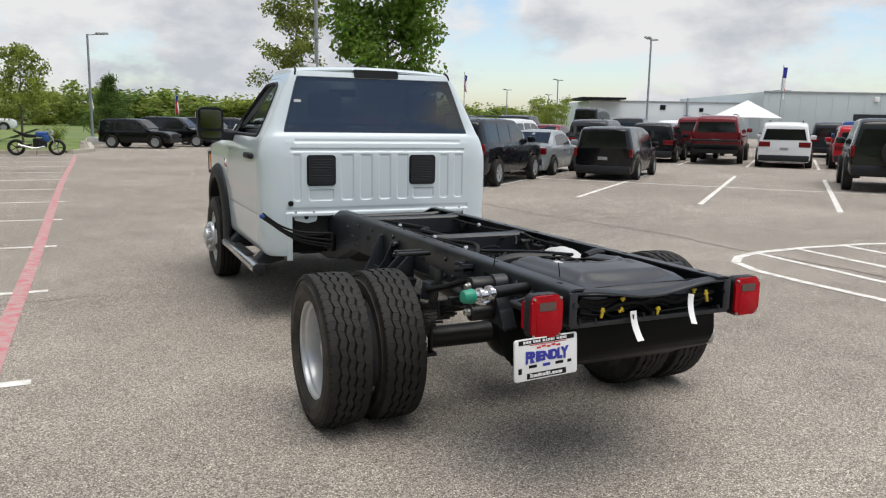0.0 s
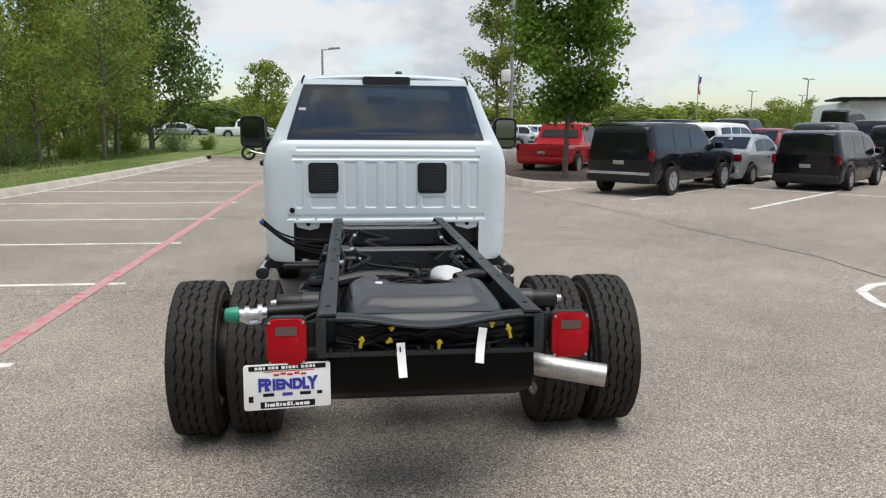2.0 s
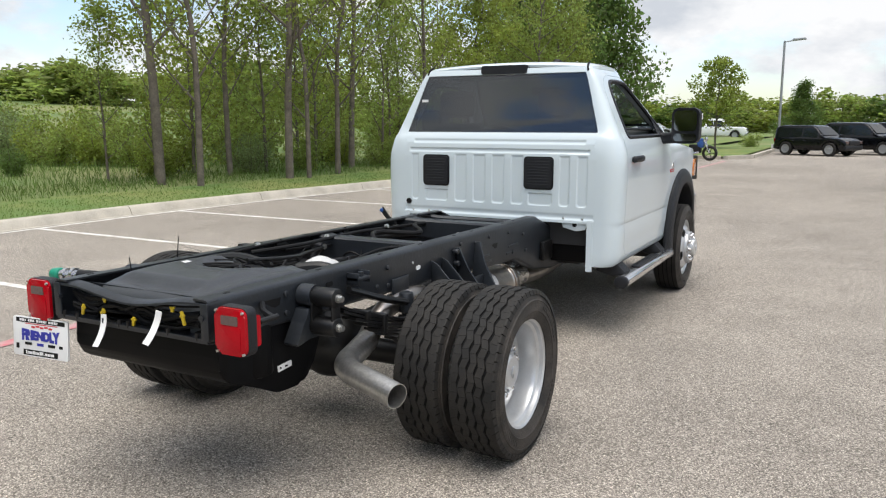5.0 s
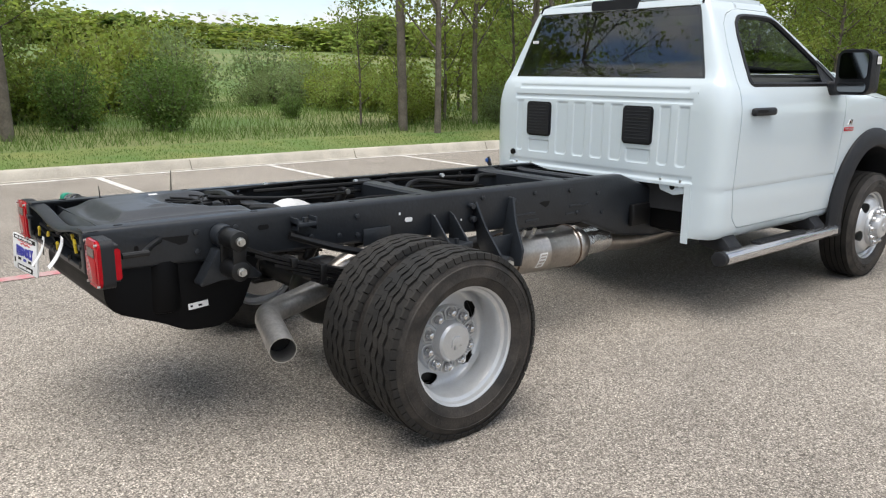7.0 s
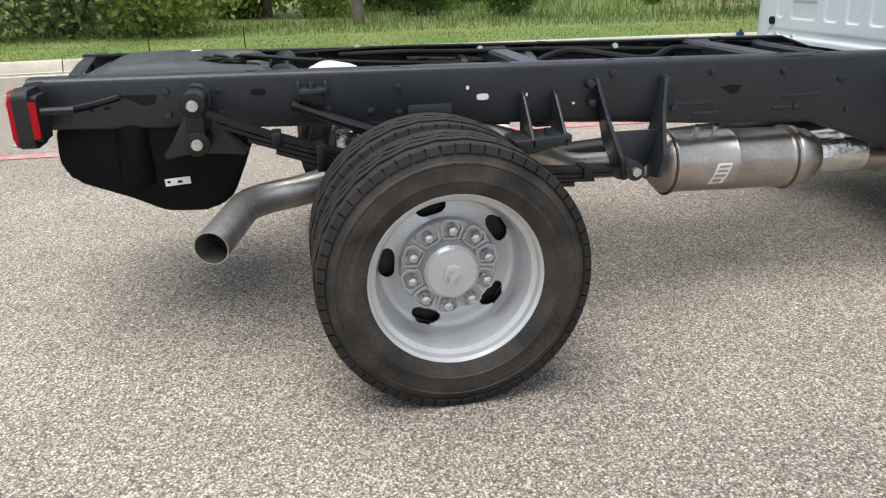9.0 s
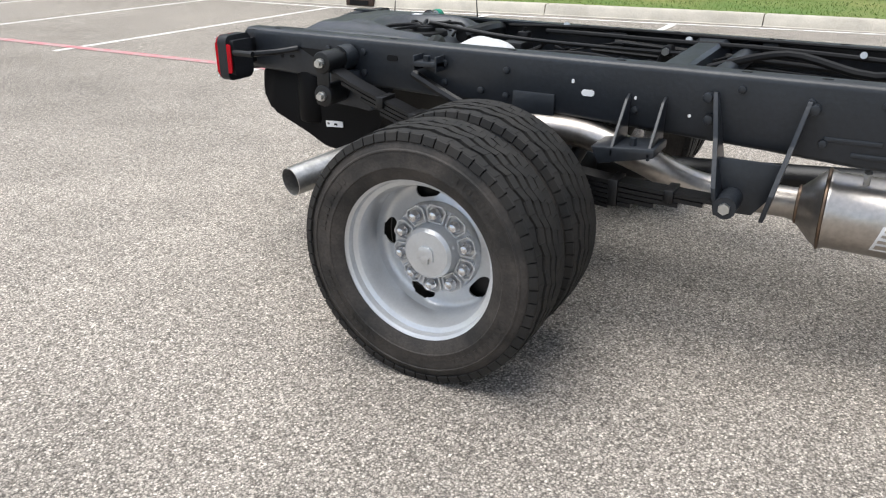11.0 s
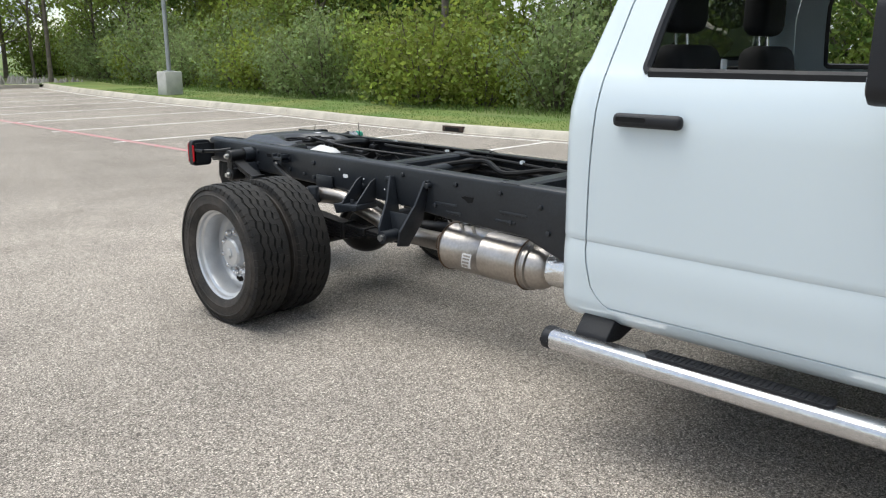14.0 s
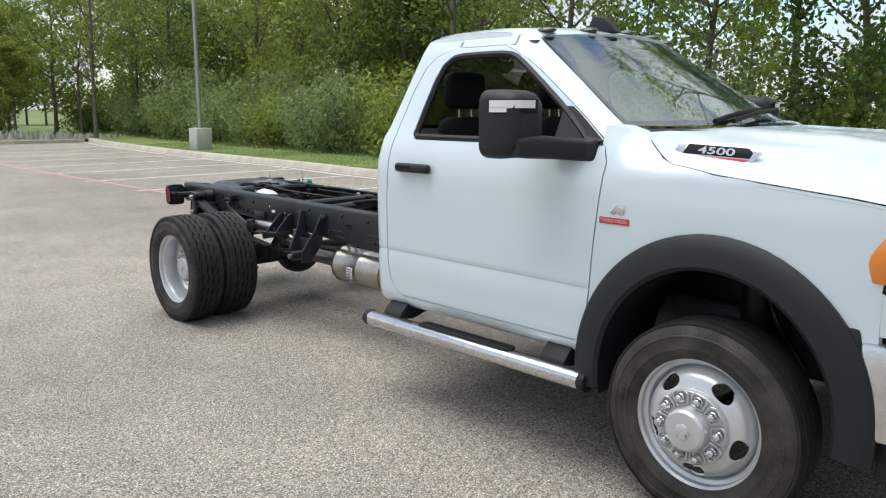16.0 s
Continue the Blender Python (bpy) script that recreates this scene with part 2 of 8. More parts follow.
M["blade"] = mat("grass_blades", (0.125, 0.195, 0.042), 0.75, var=0.2, scale=0.7, island=0.35, trans=0.5)
M["mulch"] = mat("brown_mulch", (0.085, 0.055, 0.04), 0.95, var=0.5, scale=12, bump=1.0, bscale=40)
M["bark"] = mat("grey_brown_bark", (0.165, 0.14, 0.115), 0.9, var=0.4, scale=5, bump=0.9, bscale=30)
M["leaf_maple"] = mat("maple_leaves", (0.165, 0.28, 0.036), 0.55, var=0.2, scale=1.2, island=0.35, trans=0.58)
M["leaf_spring"] = mat("fresh_leaves", (0.285, 0.345, 0.066), 0.6, var=0.25, scale=0.5, island=0.4, trans=0.58)
M["leaf_wood"] = mat("woodland_leaves", (0.245, 0.310, 0.075), 0.6, var=0.3, scale=0.4, island=0.45, trans=0.58, second=(0.28, 0.35, 0.08), amount=0.5)
M["leaf_dark"] = mat("dark_leaves", (0.14, 0.22, 0.05), 0.6, var=0.3, scale=0.5, island=0.4, trans=0.58)
M["leaf_silver"] = mat("silvery_shrub_leaves", (0.27, 0.345, 0.14), 0.6, var=0.25, scale=0.8, island=0.35, trans=0.58)
M["leaf_bronze"] = mat("bronze_leaves", (0.27, 0.32, 0.065), 0.6, var=0.3, scale=0.6, island=0.4, trans=0.58)
M["galv"] = mat("galvanised_pole", (0.36, 0.38, 0.39), 0.5, metal=0.6, var=0.15, scale=3)
M["concrete"] = mat("pale_concrete", (0.50, 0.50, 0.47), 0.9, var=0.2, scale=4, bump=0.4, bscale=60)
M["bldg_white"] = mat("white_metal_cladding", (0.66, 0.70, 0.72), 0.6, var=0.08, scale=0.3)
M["bldg_grey"] = mat("grey_green_cladding", (0.47, 0.52, 0.52), 0.6, var=0.06, scale=0.2)
M["dark_open"] = mat("dark_doorway", (0.012, 0.014, 0.018), 0.7)
M["rock"] = mat("pale_stones", (0.36, 0.34, 0.31), 0.9, var=0.3, scale=2, bump=0.6, bscale=30, island=0.3)


def paint(name, col, metal=0.3):
    return mat(name, col, 0.25, metal=metal * 0.3, var=0.08, scale=1.5, coat=0.4, bscale=30, spec=0.22)


P_BLACK, P_DARK = paint("black_car_paint", (0.004, 0.0045, 0.006)), paint("charcoal_car_paint", (0.035, 0.038, 0.042))
P_RED, P_MAROON = paint("red_car_paint", (0.42, 0.012, 0.018)), paint("dark_red_car_paint", (0.17, 0.015, 0.02))
P_SILVER, P_WHITE = paint("silver_car_paint", (0.33, 0.36, 0.38), 0.6), paint("white_car_paint", (0.76, 0.77, 0.78), 0.0)
P_BLUE, P_OLIVE = paint("blue_car_paint", (0.03, 0.08, 0.24)), paint("black_green_car_paint", (0.016, 0.018, 0.014))
P_NAVY = paint("deep_navy_car_paint", (0.004, 0.005, 0.008))
M["alloy"] = mat("silver_alloy_rim", (0.30, 0.31, 0.32), 0.4, metal=0.15, var=0.08)


# mesh helpers
def part(name, bm, material, parent=None, label="", smooth=32, m=None):
    me = bpy.data.meshes.new(name)
    if isinstance(bm, bmesh.types.BMesh):
        bmesh.ops.recalc_face_normals(bm, faces=bm.faces)
        bm.to_mesh(me)
        bm.free()
    else:
        me.from_pydata(*bm)
    for mt in material if isinstance(material, (list, tuple)) else [material]:
        me.materials.append(mt)
    if smooth:
        me.polygons.foreach_set("use_smooth", [True] * len(me.polygons))
        me.set_sharp_from_angle(angle=radians(smooth))
    ob = new(name, me)
    if m is not None:
        ob.matrix_basis = m
    if parent is not None:
        ob.parent = parent
    if label:
        ob["label"] = label
    return ob


def thing(name, label, category, m=None, group="", kind=""):
    ob = new(name)
    if m is not None:
        ob.matrix_basis = m
    return tagged(ob, label, category, group, kind)


def again(ob, parent, m):
    """Another part on the same mesh, with its own parts."""
    c = new(ob.name.split(".")[0], ob.data)
    c.parent, c.matrix_basis = parent, m
    if "label" in ob:
        c["label"] = ob["label"]
    for k in ob.children:
        again(k, c, k.matrix_basis.copy())
    return c


def merge(bm, other):
    me = bpy.data.meshes.new("tmp")
    other.to_mesh(me)
    other.free()
    bm.from_mesh(me)
    bpy.data.meshes.remove(me)


def box(bm, lo, hi, bevel=0.0, m=None, seg=2):
    b = bmesh.new()
    bmesh.ops.create_cube(b, size=1)
    c, s = [(p + q) / 2 for p, q in zip(lo, hi)], [abs(q - p) for p, q in zip(lo, hi)]
    for v in b.verts:
        v.co = Vector([c[i] + v.co[i] * s[i] for i in range(3)])
    if bevel:
        bmesh.ops.bevel(b, geom=b.edges[:], offset=min(bevel, min(s) * 0.45), segments=seg, affect="EDGES", profile=0.5)
    if m is not None:
        b.transform(m)
    merge(bm, b)
    return bm


def cyl(bm, p, q, r, r2=None, seg=16, bevel=0.0):
    b = bmesh.new()
    p, q = Vector(p), Vector(q)
    d = q - p
    bmesh.ops.create_cone(b, cap_ends=True, segments=seg, radius1=r, radius2=r if r2 is None else r2, depth=d.length)
    if bevel:
        bmesh.ops.bevel(b, geom=[e for e in b.edges if len(e.link_faces) == 2 and e.calc_face_angle(0) > 1.0], offset=bevel, segments=2, affect="EDGES", profile=0.5)
    b.transform(Matrix.Translation((p + q) / 2) @ d.to_track_quat("Z", "Y").to_matrix().to_4x4())
    merge(bm, b)
    return bm


def tube(bm, pts, r, seg=10, caps=True, rr=None, samples=5):
    """A pipe along a smooth line through the points."""
    pts = [Vector(p) for p in pts]
    line = []
    for i in range(len(pts) - 1):
        a, b, c, d = pts[max(i - 1, 0)], pts[i], pts[i + 1], pts[min(i + 2, len(pts) - 1)]
        for k in range(samples if len(pts) > 2 else 1):
            t = k / samples
            line.append(0.5 * (2 * b + (c - a) * t + (2 * a - 5 * b + 4 * c - d) * t * t + (3 * b - a - 3 * c + d) * t ** 3))
    line.append(pts[-1])
    up, rings = None, []
    for i, p in enumerate(line):
        d = (line[min(i + 1, len(line) - 1)] - line[max(i - 1, 0)]).normalized()
        up = d.orthogonal().normalized() if up is None else (up - d * up.dot(d)).normalized()
        side = d.cross(up)
        k = r if rr is None else r + (rr - r) * i / (len(line) - 1)
        rings.append([bm.verts.new(p + (up * math.cos(2 * math.pi * s / seg) + side * math.sin(2 * math.pi * s / seg)) * k) for s in range(seg)])
    for a, b in zip(rings, rings[1:]):
        for s in range(seg):
            bm.faces.new((a[s], a[(s + 1) % seg], b[(s + 1) % seg], b[s]))
    if caps:
        bm.faces.new(rings[0][::-1])
        bm.faces.new(rings[-1])
    return bm


def prism(bm, outline, a, b, axis="x", bevel=0.0):
    """A flat outline, in the two other axes in order, pushed along axis from a to b."""
    t = bmesh.new()
    n = "xyz".index(axis)

    def at(p, v):
        c = list(p)
        c.insert(n, v)
        return c
    lo, hi = [t.verts.new(at(p, a)) for p in outline], [t.verts.new(at(p, b)) for p in outline]
    t.faces.new(lo[::-1])
    t.faces.new(hi)
    for i in range(len(lo)):
        j = (i + 1) % len(lo)
        t.faces.new((lo[i], lo[j], hi[j], hi[i]))
    if bevel:
        bmesh.ops.bevel(t, geom=t.edges[:], offset=bevel, segments=2, affect="EDGES", profile=0.5)
    merge(bm, t)
    return bm


def lathe(bm, prof, seg=48, closed=False):
    """Turns points (x, r) about the x axis."""
    rings = [[bm.verts.new((x, r * math.cos(2 * math.pi * s / seg), r * math.sin(2 * math.pi * s / seg))) for s in range(seg)] for x, r in prof]
    pairs = list(zip(rings, rings[1:])) + ([(rings[-1], rings[0])] if closed else [])
    for a, b in pairs:
        for s in range(seg):
            bm.faces.new((a[s], a[(s + 1) % seg], b[(s + 1) % seg], b[s]))
    return bm


def rows_mesh(bm, rows, close=False):
    """Faces between rows of points of equal count."""
    vs = [[bm.verts.new(p) for p in r] for r in rows]
    for a, b in zip(vs, vs[1:]):
        n = len(a)
        for i in range(n if close else n - 1):
            j = (i + 1) % n
            bm.faces.new((a[i], a[j], b[j], b[i]))
    return vs


def thick(bm, t):
    """Gives an open sheet a thickness t, inwards along its normals."""
    bmesh.ops.recalc_face_normals(bm, faces=bm.faces)
    bmesh.ops.solidify(bm, geom=bm.faces[:], thickness=t)
    return bm


def lerp(x, table):
    """Piecewise linear over (x, y) rows."""
    xs, ys = zip(*table)
    return float(np.interp(x, xs, ys))


def rounded(w, h, r, n=5):
    pts = []
    for cx, cy, a0 in ((w / 2 - r, h / 2 - r, 0), (-w / 2 + r, h / 2 - r, 90), (-w / 2 + r, -h / 2 + r, 180), (w / 2 - r, -h / 2 + r, 270)):
        for k in range(n + 1):
            a = radians(a0 + 90 * k / n)
            pts.append((cx + r * math.cos(a), cy + r * math.sin(a)))
    return pts


def text_mesh(s, size, depth=0.002, bold=0.0):
    cu = bpy.data.curves.new("text", "FONT")
    cu.body, cu.size, cu.extrude, cu.offset = s, size, depth, bold
    cu.align_x, cu.align_y = "CENTER", "CENTER"
    ob = bpy.data.objects.new("text", cu)
    scene.collection.objects.link(ob)
    me = bpy.data.meshes.new_from_object(ob)
    bpy.data.objects.remove(ob)
    bpy.data.curves.remove(cu)
    b = bmesh.new()
    b.from_mesh(me)
    bpy.data.meshes.remove(me)
    return b


# ground, lot, markings
def sheet(name, pts, z, mt, label="", category="", kind="structure"):
    bm = bmesh.new()
    bm.faces.new([bm.verts.new((x, y, z)) for x, y in pts])
    ob = part(name, bm, mt, smooth=0)
    return tagged(ob, label, category, kind=kind)


def quad_strip(pts, w, z):
    """A flat band of width w along a line."""
    bm = bmesh.new()
    pts = [Vector((*p, 0)) for p in pts]
    rows = []
    for i, p in enumerate(pts):
        d = (pts[min(i + 1, len(pts) - 1)] - pts[max(i - 1, 0)]).normalized()
        n = Vector((-d.y, d.x, 0)) * w / 2
        rows.append([(p + n).to_3d() + Vector((0, 0, z)), (p - n).to_3d() + Vector((0, 0, z))])
    rows_mesh(bm, rows)
    return bm


KERB_X = -8.36
KERB_W = 0.30


def kerb_x(y):
    """The kerb closes in on the lane ahead, stands a little forward by the drain and bends away far behind."""
    x = lerp(y, [(-13, KERB_X), (-9.5, -7.98), (-6.5, -7.88), (-3.5, -8.22), (-1, KERB_X), (6, KERB_X), (9.3, -8.14), (13.1, -7.62), (18.9, -7.0), (24.5, -6.62), (30.6, -6.2), (34, -6.0)])
    return x - (0.0 if y > -12 else 0.0042 * (-12 - y) ** 2)


def land(x, y):
    """Height of the grassland beyond the kerb."""
    d = kerb_x(y) - x
    z = 0.13 + 0.02 * min(d, 4)
    z += 0.10 * noise.noise(Vector((x * 0.13, y * 0.13, 0))) * min(1, max(0, d - 2) / 6)
    hill = max(0.0, min(1.0, (d - 12) / 55))
    z += 3.4 * hill * hill * (3 - 2 * hill) * max(0.0, min(1.0, (y + 30) / 30)) if y < 60 else 0
    return z


ground = sheet("ground", [(-900, -900), (900, -900), (900, 900), (-900, 900)], -0.03, M["meadow"], "flat green land out to the horizon", "ground")
lot = sheet("parking_lot", [(-40, -95), (120, -95), (150, 40), (95, 100), (-2.4, 49), (-2.4, 34), (-12, 34), (-10.5, 4)], 0.0, M["asphalt"], "worn pale asphalt parking lot with exposed aggregate", "pavement")
# the lot runs on under the verge at its kerb side
# verge and meadow beyond the kerb
bm = bmesh.new()
offs = [0.0, 0.5, 1.1, 1.6, 2.2, 3.2, 4, 5.5, 7, 9, 12, 16, 20, 26, 32, 40, 50, 62, 78, 100]
rows = []
for y in [-110, -90, -75, -60, -50, -44, -38, -32, -28, -24, -20, -16, -12, -8, -4, 0, 3, 6, 9, 12, 15, 18, 21, 24, 27, 30, 34, 38, 44, 52, 62, 75, 90]:
    kx = kerb_x(y) - KERB_W + 0.01
    rows.append([(kx - d, y, land(kx - d, y) if d else 0.135) for d in offs])
rows_mesh(bm, rows)
verge = tagged(part("grass_verge", bm, [M["grass"], M["meadow"]], smooth=60), "mown grass verge rising into rough meadow", "grass", kind="structure")
for p in verge.data.polygons:
    if kerb_x(p.center.y) - p.center.x > 2.3:
        p.material_index = 1
# kerb stones
kerb = thing("kerb", "weathered concrete kerb with jointed lengths beside the grass", "kerb", kind="structure")


def kerb_len(p, q, parent, h=0.155, w=KERB_W):
    p, q = Vector((*p, 0)), Vector((*q, 0))
    d = (q - p)
    n = Vector((-d.y, d.x, 0)).normalized()
    bm = bmesh.new()
    t = 0.006
    u = d.normalized()
    prof = [(0.0, -0.02), (0.0, 0.012), (0.035, 0.02), (0.075, h - 0.035), (0.105, h - 0.006), (0.13, h), (w, h - 0.004), (w, -0.02)]
    rows = [[a + n * x + Vector((0, 0, z)) for x, z in prof] for a in (p + u * t, q - u * t)]
    vs = rows_mesh(bm, rows, True)
    bm.faces.new(vs[0]), bm.faces.new(vs[1])
    return part("kerbstone", bm, M["kerb"], parent, smooth=25)


y = -33.9
while y < 30:
    y1 = y + 3.05
    kerb_len((kerb_x(y), y), (kerb_x(y1), y1), kerb)
    y = y1
# far end of the bay row
for a, b in (((-6.3, 31.3), (-4.6, 31.5)), ((-4.6, 31.5), (-2.9, 31.4)), ((-2.9, 31.4), (-2.1, 33.2)), ((-2.1, 33.2), (-2.2, 48))):
    kerb_len(b, a, kerb)
sheet("far_verge", [(-7.0, 31.55), (-4.6, 31.75), (-3.0, 31.65), (-2.35, 33.2), (-2.45, 50), (-20, 50), (-20, 31.5)], 0.10, M["grass"], "mown grass beyond the end of the bays", "grass")
# back edge of the lot
for k in range(10):
    kerb_len((-10.0 + 3.0 * k, -33.2 - 0.12 * k), (-7.0 + 3.0 * k, -33.32 - 0.12 * k), kerb)
sheet("back_verge", [(-12, -33.35), (20, -34.6), (140, -39), (140, -96), (-40, -96), (-40, -33.35)], 0.125, M["meadow"], "rough grass behind the lot's back kerb", "grass")
# storm drain in the kerb
DRAIN_X = kerb_x(-6.5)
bm = bmesh.new()
box(bm, (DRAIN_X - 0.16, -6.74, 0.02), (DRAIN_X - 0.025, -6.22, 0.13), 0.01)
drain = tagged(part("storm_drain", bm, mat("rusted_iron", (0.06, 0.038, 0.028), 0.85, var=0.4, bump=0.5)), "rusty iron storm drain inlet in the kerb", "drain", kind="structure")
bm = bmesh.new()
box(bm, (DRAIN_X - 0.06, -6.66, 0.035), (DRAIN_X - 0.018, -6.30, 0.105), 0.0)
part("drain_mouth", bm, M["ink"], drain)
# bay lines
PITCH = 2.70
marks = thing("bay_markings", "worn white bay lines and a red fire-lane line", "road marking", kind="structure")
for k in range(-12, 11):
    y = 1.25 + PITCH * k
    part("bay_line", quad_strip([(kerb_x(y) + (0.07 if y > 0 else 0.24), y), (-2.57, y)], 0.10, 0.004), M["line"], marks, smooth=0)
part("kerb_line", quad_strip([(kerb_x(y) + lerp(y, [(-2, 0.24), (1, 0.07)]), y) for y in range(-33, 31)], 0.10, 0.0045), M["line"], marks, smooth=0)
part("fire_lane_line", quad_strip([(-2.83 + 0.03 * math.sin(y * 0.3) + 0.010 * max(0, y - 3), y) for y in range(-33, 31)], 0.13, 0.0052), M["red_line"], marks, "faded red fire-lane line", smooth=0)
U, V = Vector((0.752, 0.659)), Vector((-0.659, 0.752))


def lot_at(u, v):
    p = U * (u * 0.96) + V * (v * 0.95 - 0.28)
    return (p.x, p.y)


rows2 = thing("stall_markings", "worn white stall lines of the angled parking rows", "road marking", kind="structure")
for k in range(-9, 4):
    v = 0.53 + 2.70 * k
    part("stall_line", quad_strip([lot_at(12.9, v), lot_at(23.3, v)], 0.11, 0.004), M["line"], rows2, smooth=0)
    part("stall_line", quad_strip([lot_at(29.6, v), lot_at(40.0, v)], 0.11, 0.004), M["line"], rows2, smooth=0)
part("row_line", quad_strip([lot_at(18.1, -24), lot_at(18.1, 8.6)], 0.11, 0.0045), M["line"], rows2, smooth=0)
isle = thing("painted_island", "white painted rounded island with stripes on the asphalt", "road marking", kind="structure")
loop = [(x + 0.07, y - 0.04) for x, y in [(4.52, -2.5), (4.50, 0.8), (4.47, 1.9), (4.50, 2.5), (4.68, 2.98), (5.0, 3.25), (5.5, 3.42), (6.4, 3.50), (7.6, 3.46), (8.6, 3.2), (9.2, 2.6), (9.4, 1.6), (9.4, -2.5)]]
part("outline_band", quad_strip(loop, 0.11, 0.0052), M["line"], isle, smooth=0)
for x, top in ((5.52, 3.42), (6.33, 3.48), (7.2, 3.48), (8.1, 3.35)):
    part("stripe", quad_strip([(x, top), (x - 0.14, 1.6), (x - 0.2, -2.5)], 0.10, 0.0045), M["line"], isle, smooth=0)
cracks = thing("asphalt_cracks", "dark irregular cracks in the asphalt", "crack", kind="structure")
random.seed(3)
for line, w in (([(3.9, 14.5), (4.2, 12.7), (4.86, 9.3), (5.04, 7.3), (5.53, 5.05), (5.49, 3.9), (5.66, 1.6), (5.7, -1)], 0.022), ([(-3.2, 9.35), (-2.07, 9.55), (-0.27, 9.9), (2.0, 9.7)], 0.014), ([(2.2, 6.0), (5.2, 6.9), (9.0, 7.2)], 0.012), ([(-6.4, 4.3), (-4.2, 3.4), (-1.8, 3.6)], 0.010)):
    pts = []
    for a, b in zip(line, line[1:]):
        for k in range(9):
            t = k / 9
            pts.append((a[0] + (b[0] - a[0]) * t + random.uniform(-0.035, 0.035), a[1] + (b[1] - a[1]) * t + random.uniform(-0.035, 0.035)))
    part("crack", quad_strip(pts, w, 0.0035), M["crack"], cracks, smooth=0)


# the cab-chassis truck: x across, y ahead, rear axle over the origin
truck = thing("cab_chassis_truck", "white single-cab chassis truck with bare black rear frame on asphalt", "truck")
WB = 4.22


def W(z):
    """Half the cab's width at a height."""
    return lerp(z, [(0.50, 0.885), (0.525, 0.930), (0.545, 0.952), (0.575, 0.966), (0.60, 0.971), (0.63, 0.9725), (0.66, 0.9735), (0.70, 0.9775), (0.75, 0.9800), (0.80, 0.9785), (0.832, 0.9748), (0.840, 0.9790), (0.862, 0.9795), (1.0, 0.984), (1.22, 0.988), (1.34, 0.980), (1.43, 0.950), (1.48, 0.922), (1.60, 0.866), (1.80, 0.775), (1.90, 0.728), (1.96, 0.690), (1.99, 0.655)])


def back(z):
    return lerp(z, [(0.4, 2.15), (1.30, 2.157), (1.36, 2.163), (1.41, 2.169), (1.46, 2.187), (1.50, 2.212), (1.93, 2.315), (1.97, 2.33), (2.0, 2.39)])


def corner(z):
    return lerp(z, [(0.4, 0.19), (1.40, 0.19), (1.50, 0.125), (1.93, 0.06), (2.0, 0.04)])


def sidex(y, z):
    """x of the cab's side, with the rounded rear corner and the narrowing nose."""
    x, b = W(z), back(z)
    r, d = corner(z) * 0.72, corner(z)
    if y < b + r:
        k = min(1.0, (b + r - y) / r)
        x -= d * (1 - max(0.0, 1 - k ** 2.8) ** (1 / 2.8))
    if y > 4.6:
        x -= 0.40 * (y - 4.6) ** 2
    return x


def door_rear(z):
    return lerp(z, [(0.5, 2.50), (0.575, 2.43), (0.61, 2.365), (0.66, 2.33), (0.78, 2.305), (1.1, 2.31), (1.35, 2.325), (1.5, 2.335), (1.7, 2.36), (1.82, 2.40), (1.88, 2.46), (1.905, 2.54), (1.915, 2.62)])


def door_front(z):
    return lerp(z, [(0.5, 3.62), (0.7, 3.645), (1.0, 3.67), (1.25, 3.70), (1.38, 3.715), (1.47, 3.68), (1.57, 3.54), (1.77, 3.23), (1.86, 3.07), (1.915, 2.93)])


def win_rear(z):
    return lerp(z, [(1.455, 2.50), (1.47, 2.485), (1.6, 2.495), (1.75, 2.515), (1.82, 2.54), (1.855, 2.58), (1.872, 2.65)])


def win_front(z):
    return lerp(z, [(1.455, 3.60), (1.5, 3.55), (1.6, 3.42), (1.72, 3.24), (1.82, 3.085), (1.855, 3.02), (1.872, 2.93)])


def span(y0, y1, n):
    return [y0 + (y1 - y0) * i / n for i in range(n + 1)]


Z_LOW = [0.522, 0.532, 0.545, 0.56, 0.588, 0.60, 0.63, 0.66, 0.70, 0.75, 0.80, 0.832, 0.840, 0.862, 0.95, 1.05, 1.15, 1.25, 1.32, 1.38, 1.43, 1.455]
Z_WIN = [1.455, 1.47, 1.50, 1.56, 1.62, 1.69, 1.75, 1.79, 1.82, 1.84, 1.855, 1.872]
Z_TOP = [1.872, 1.888, 1.905, 1.915]


def side_rows(bm, zs, y0, y1, n, s, push=0.0):
    rows_mesh(bm, [[(s * (sidex(y, z) + push), y, z) for y in span(y0(z), y1(z), n)] for z in zs])


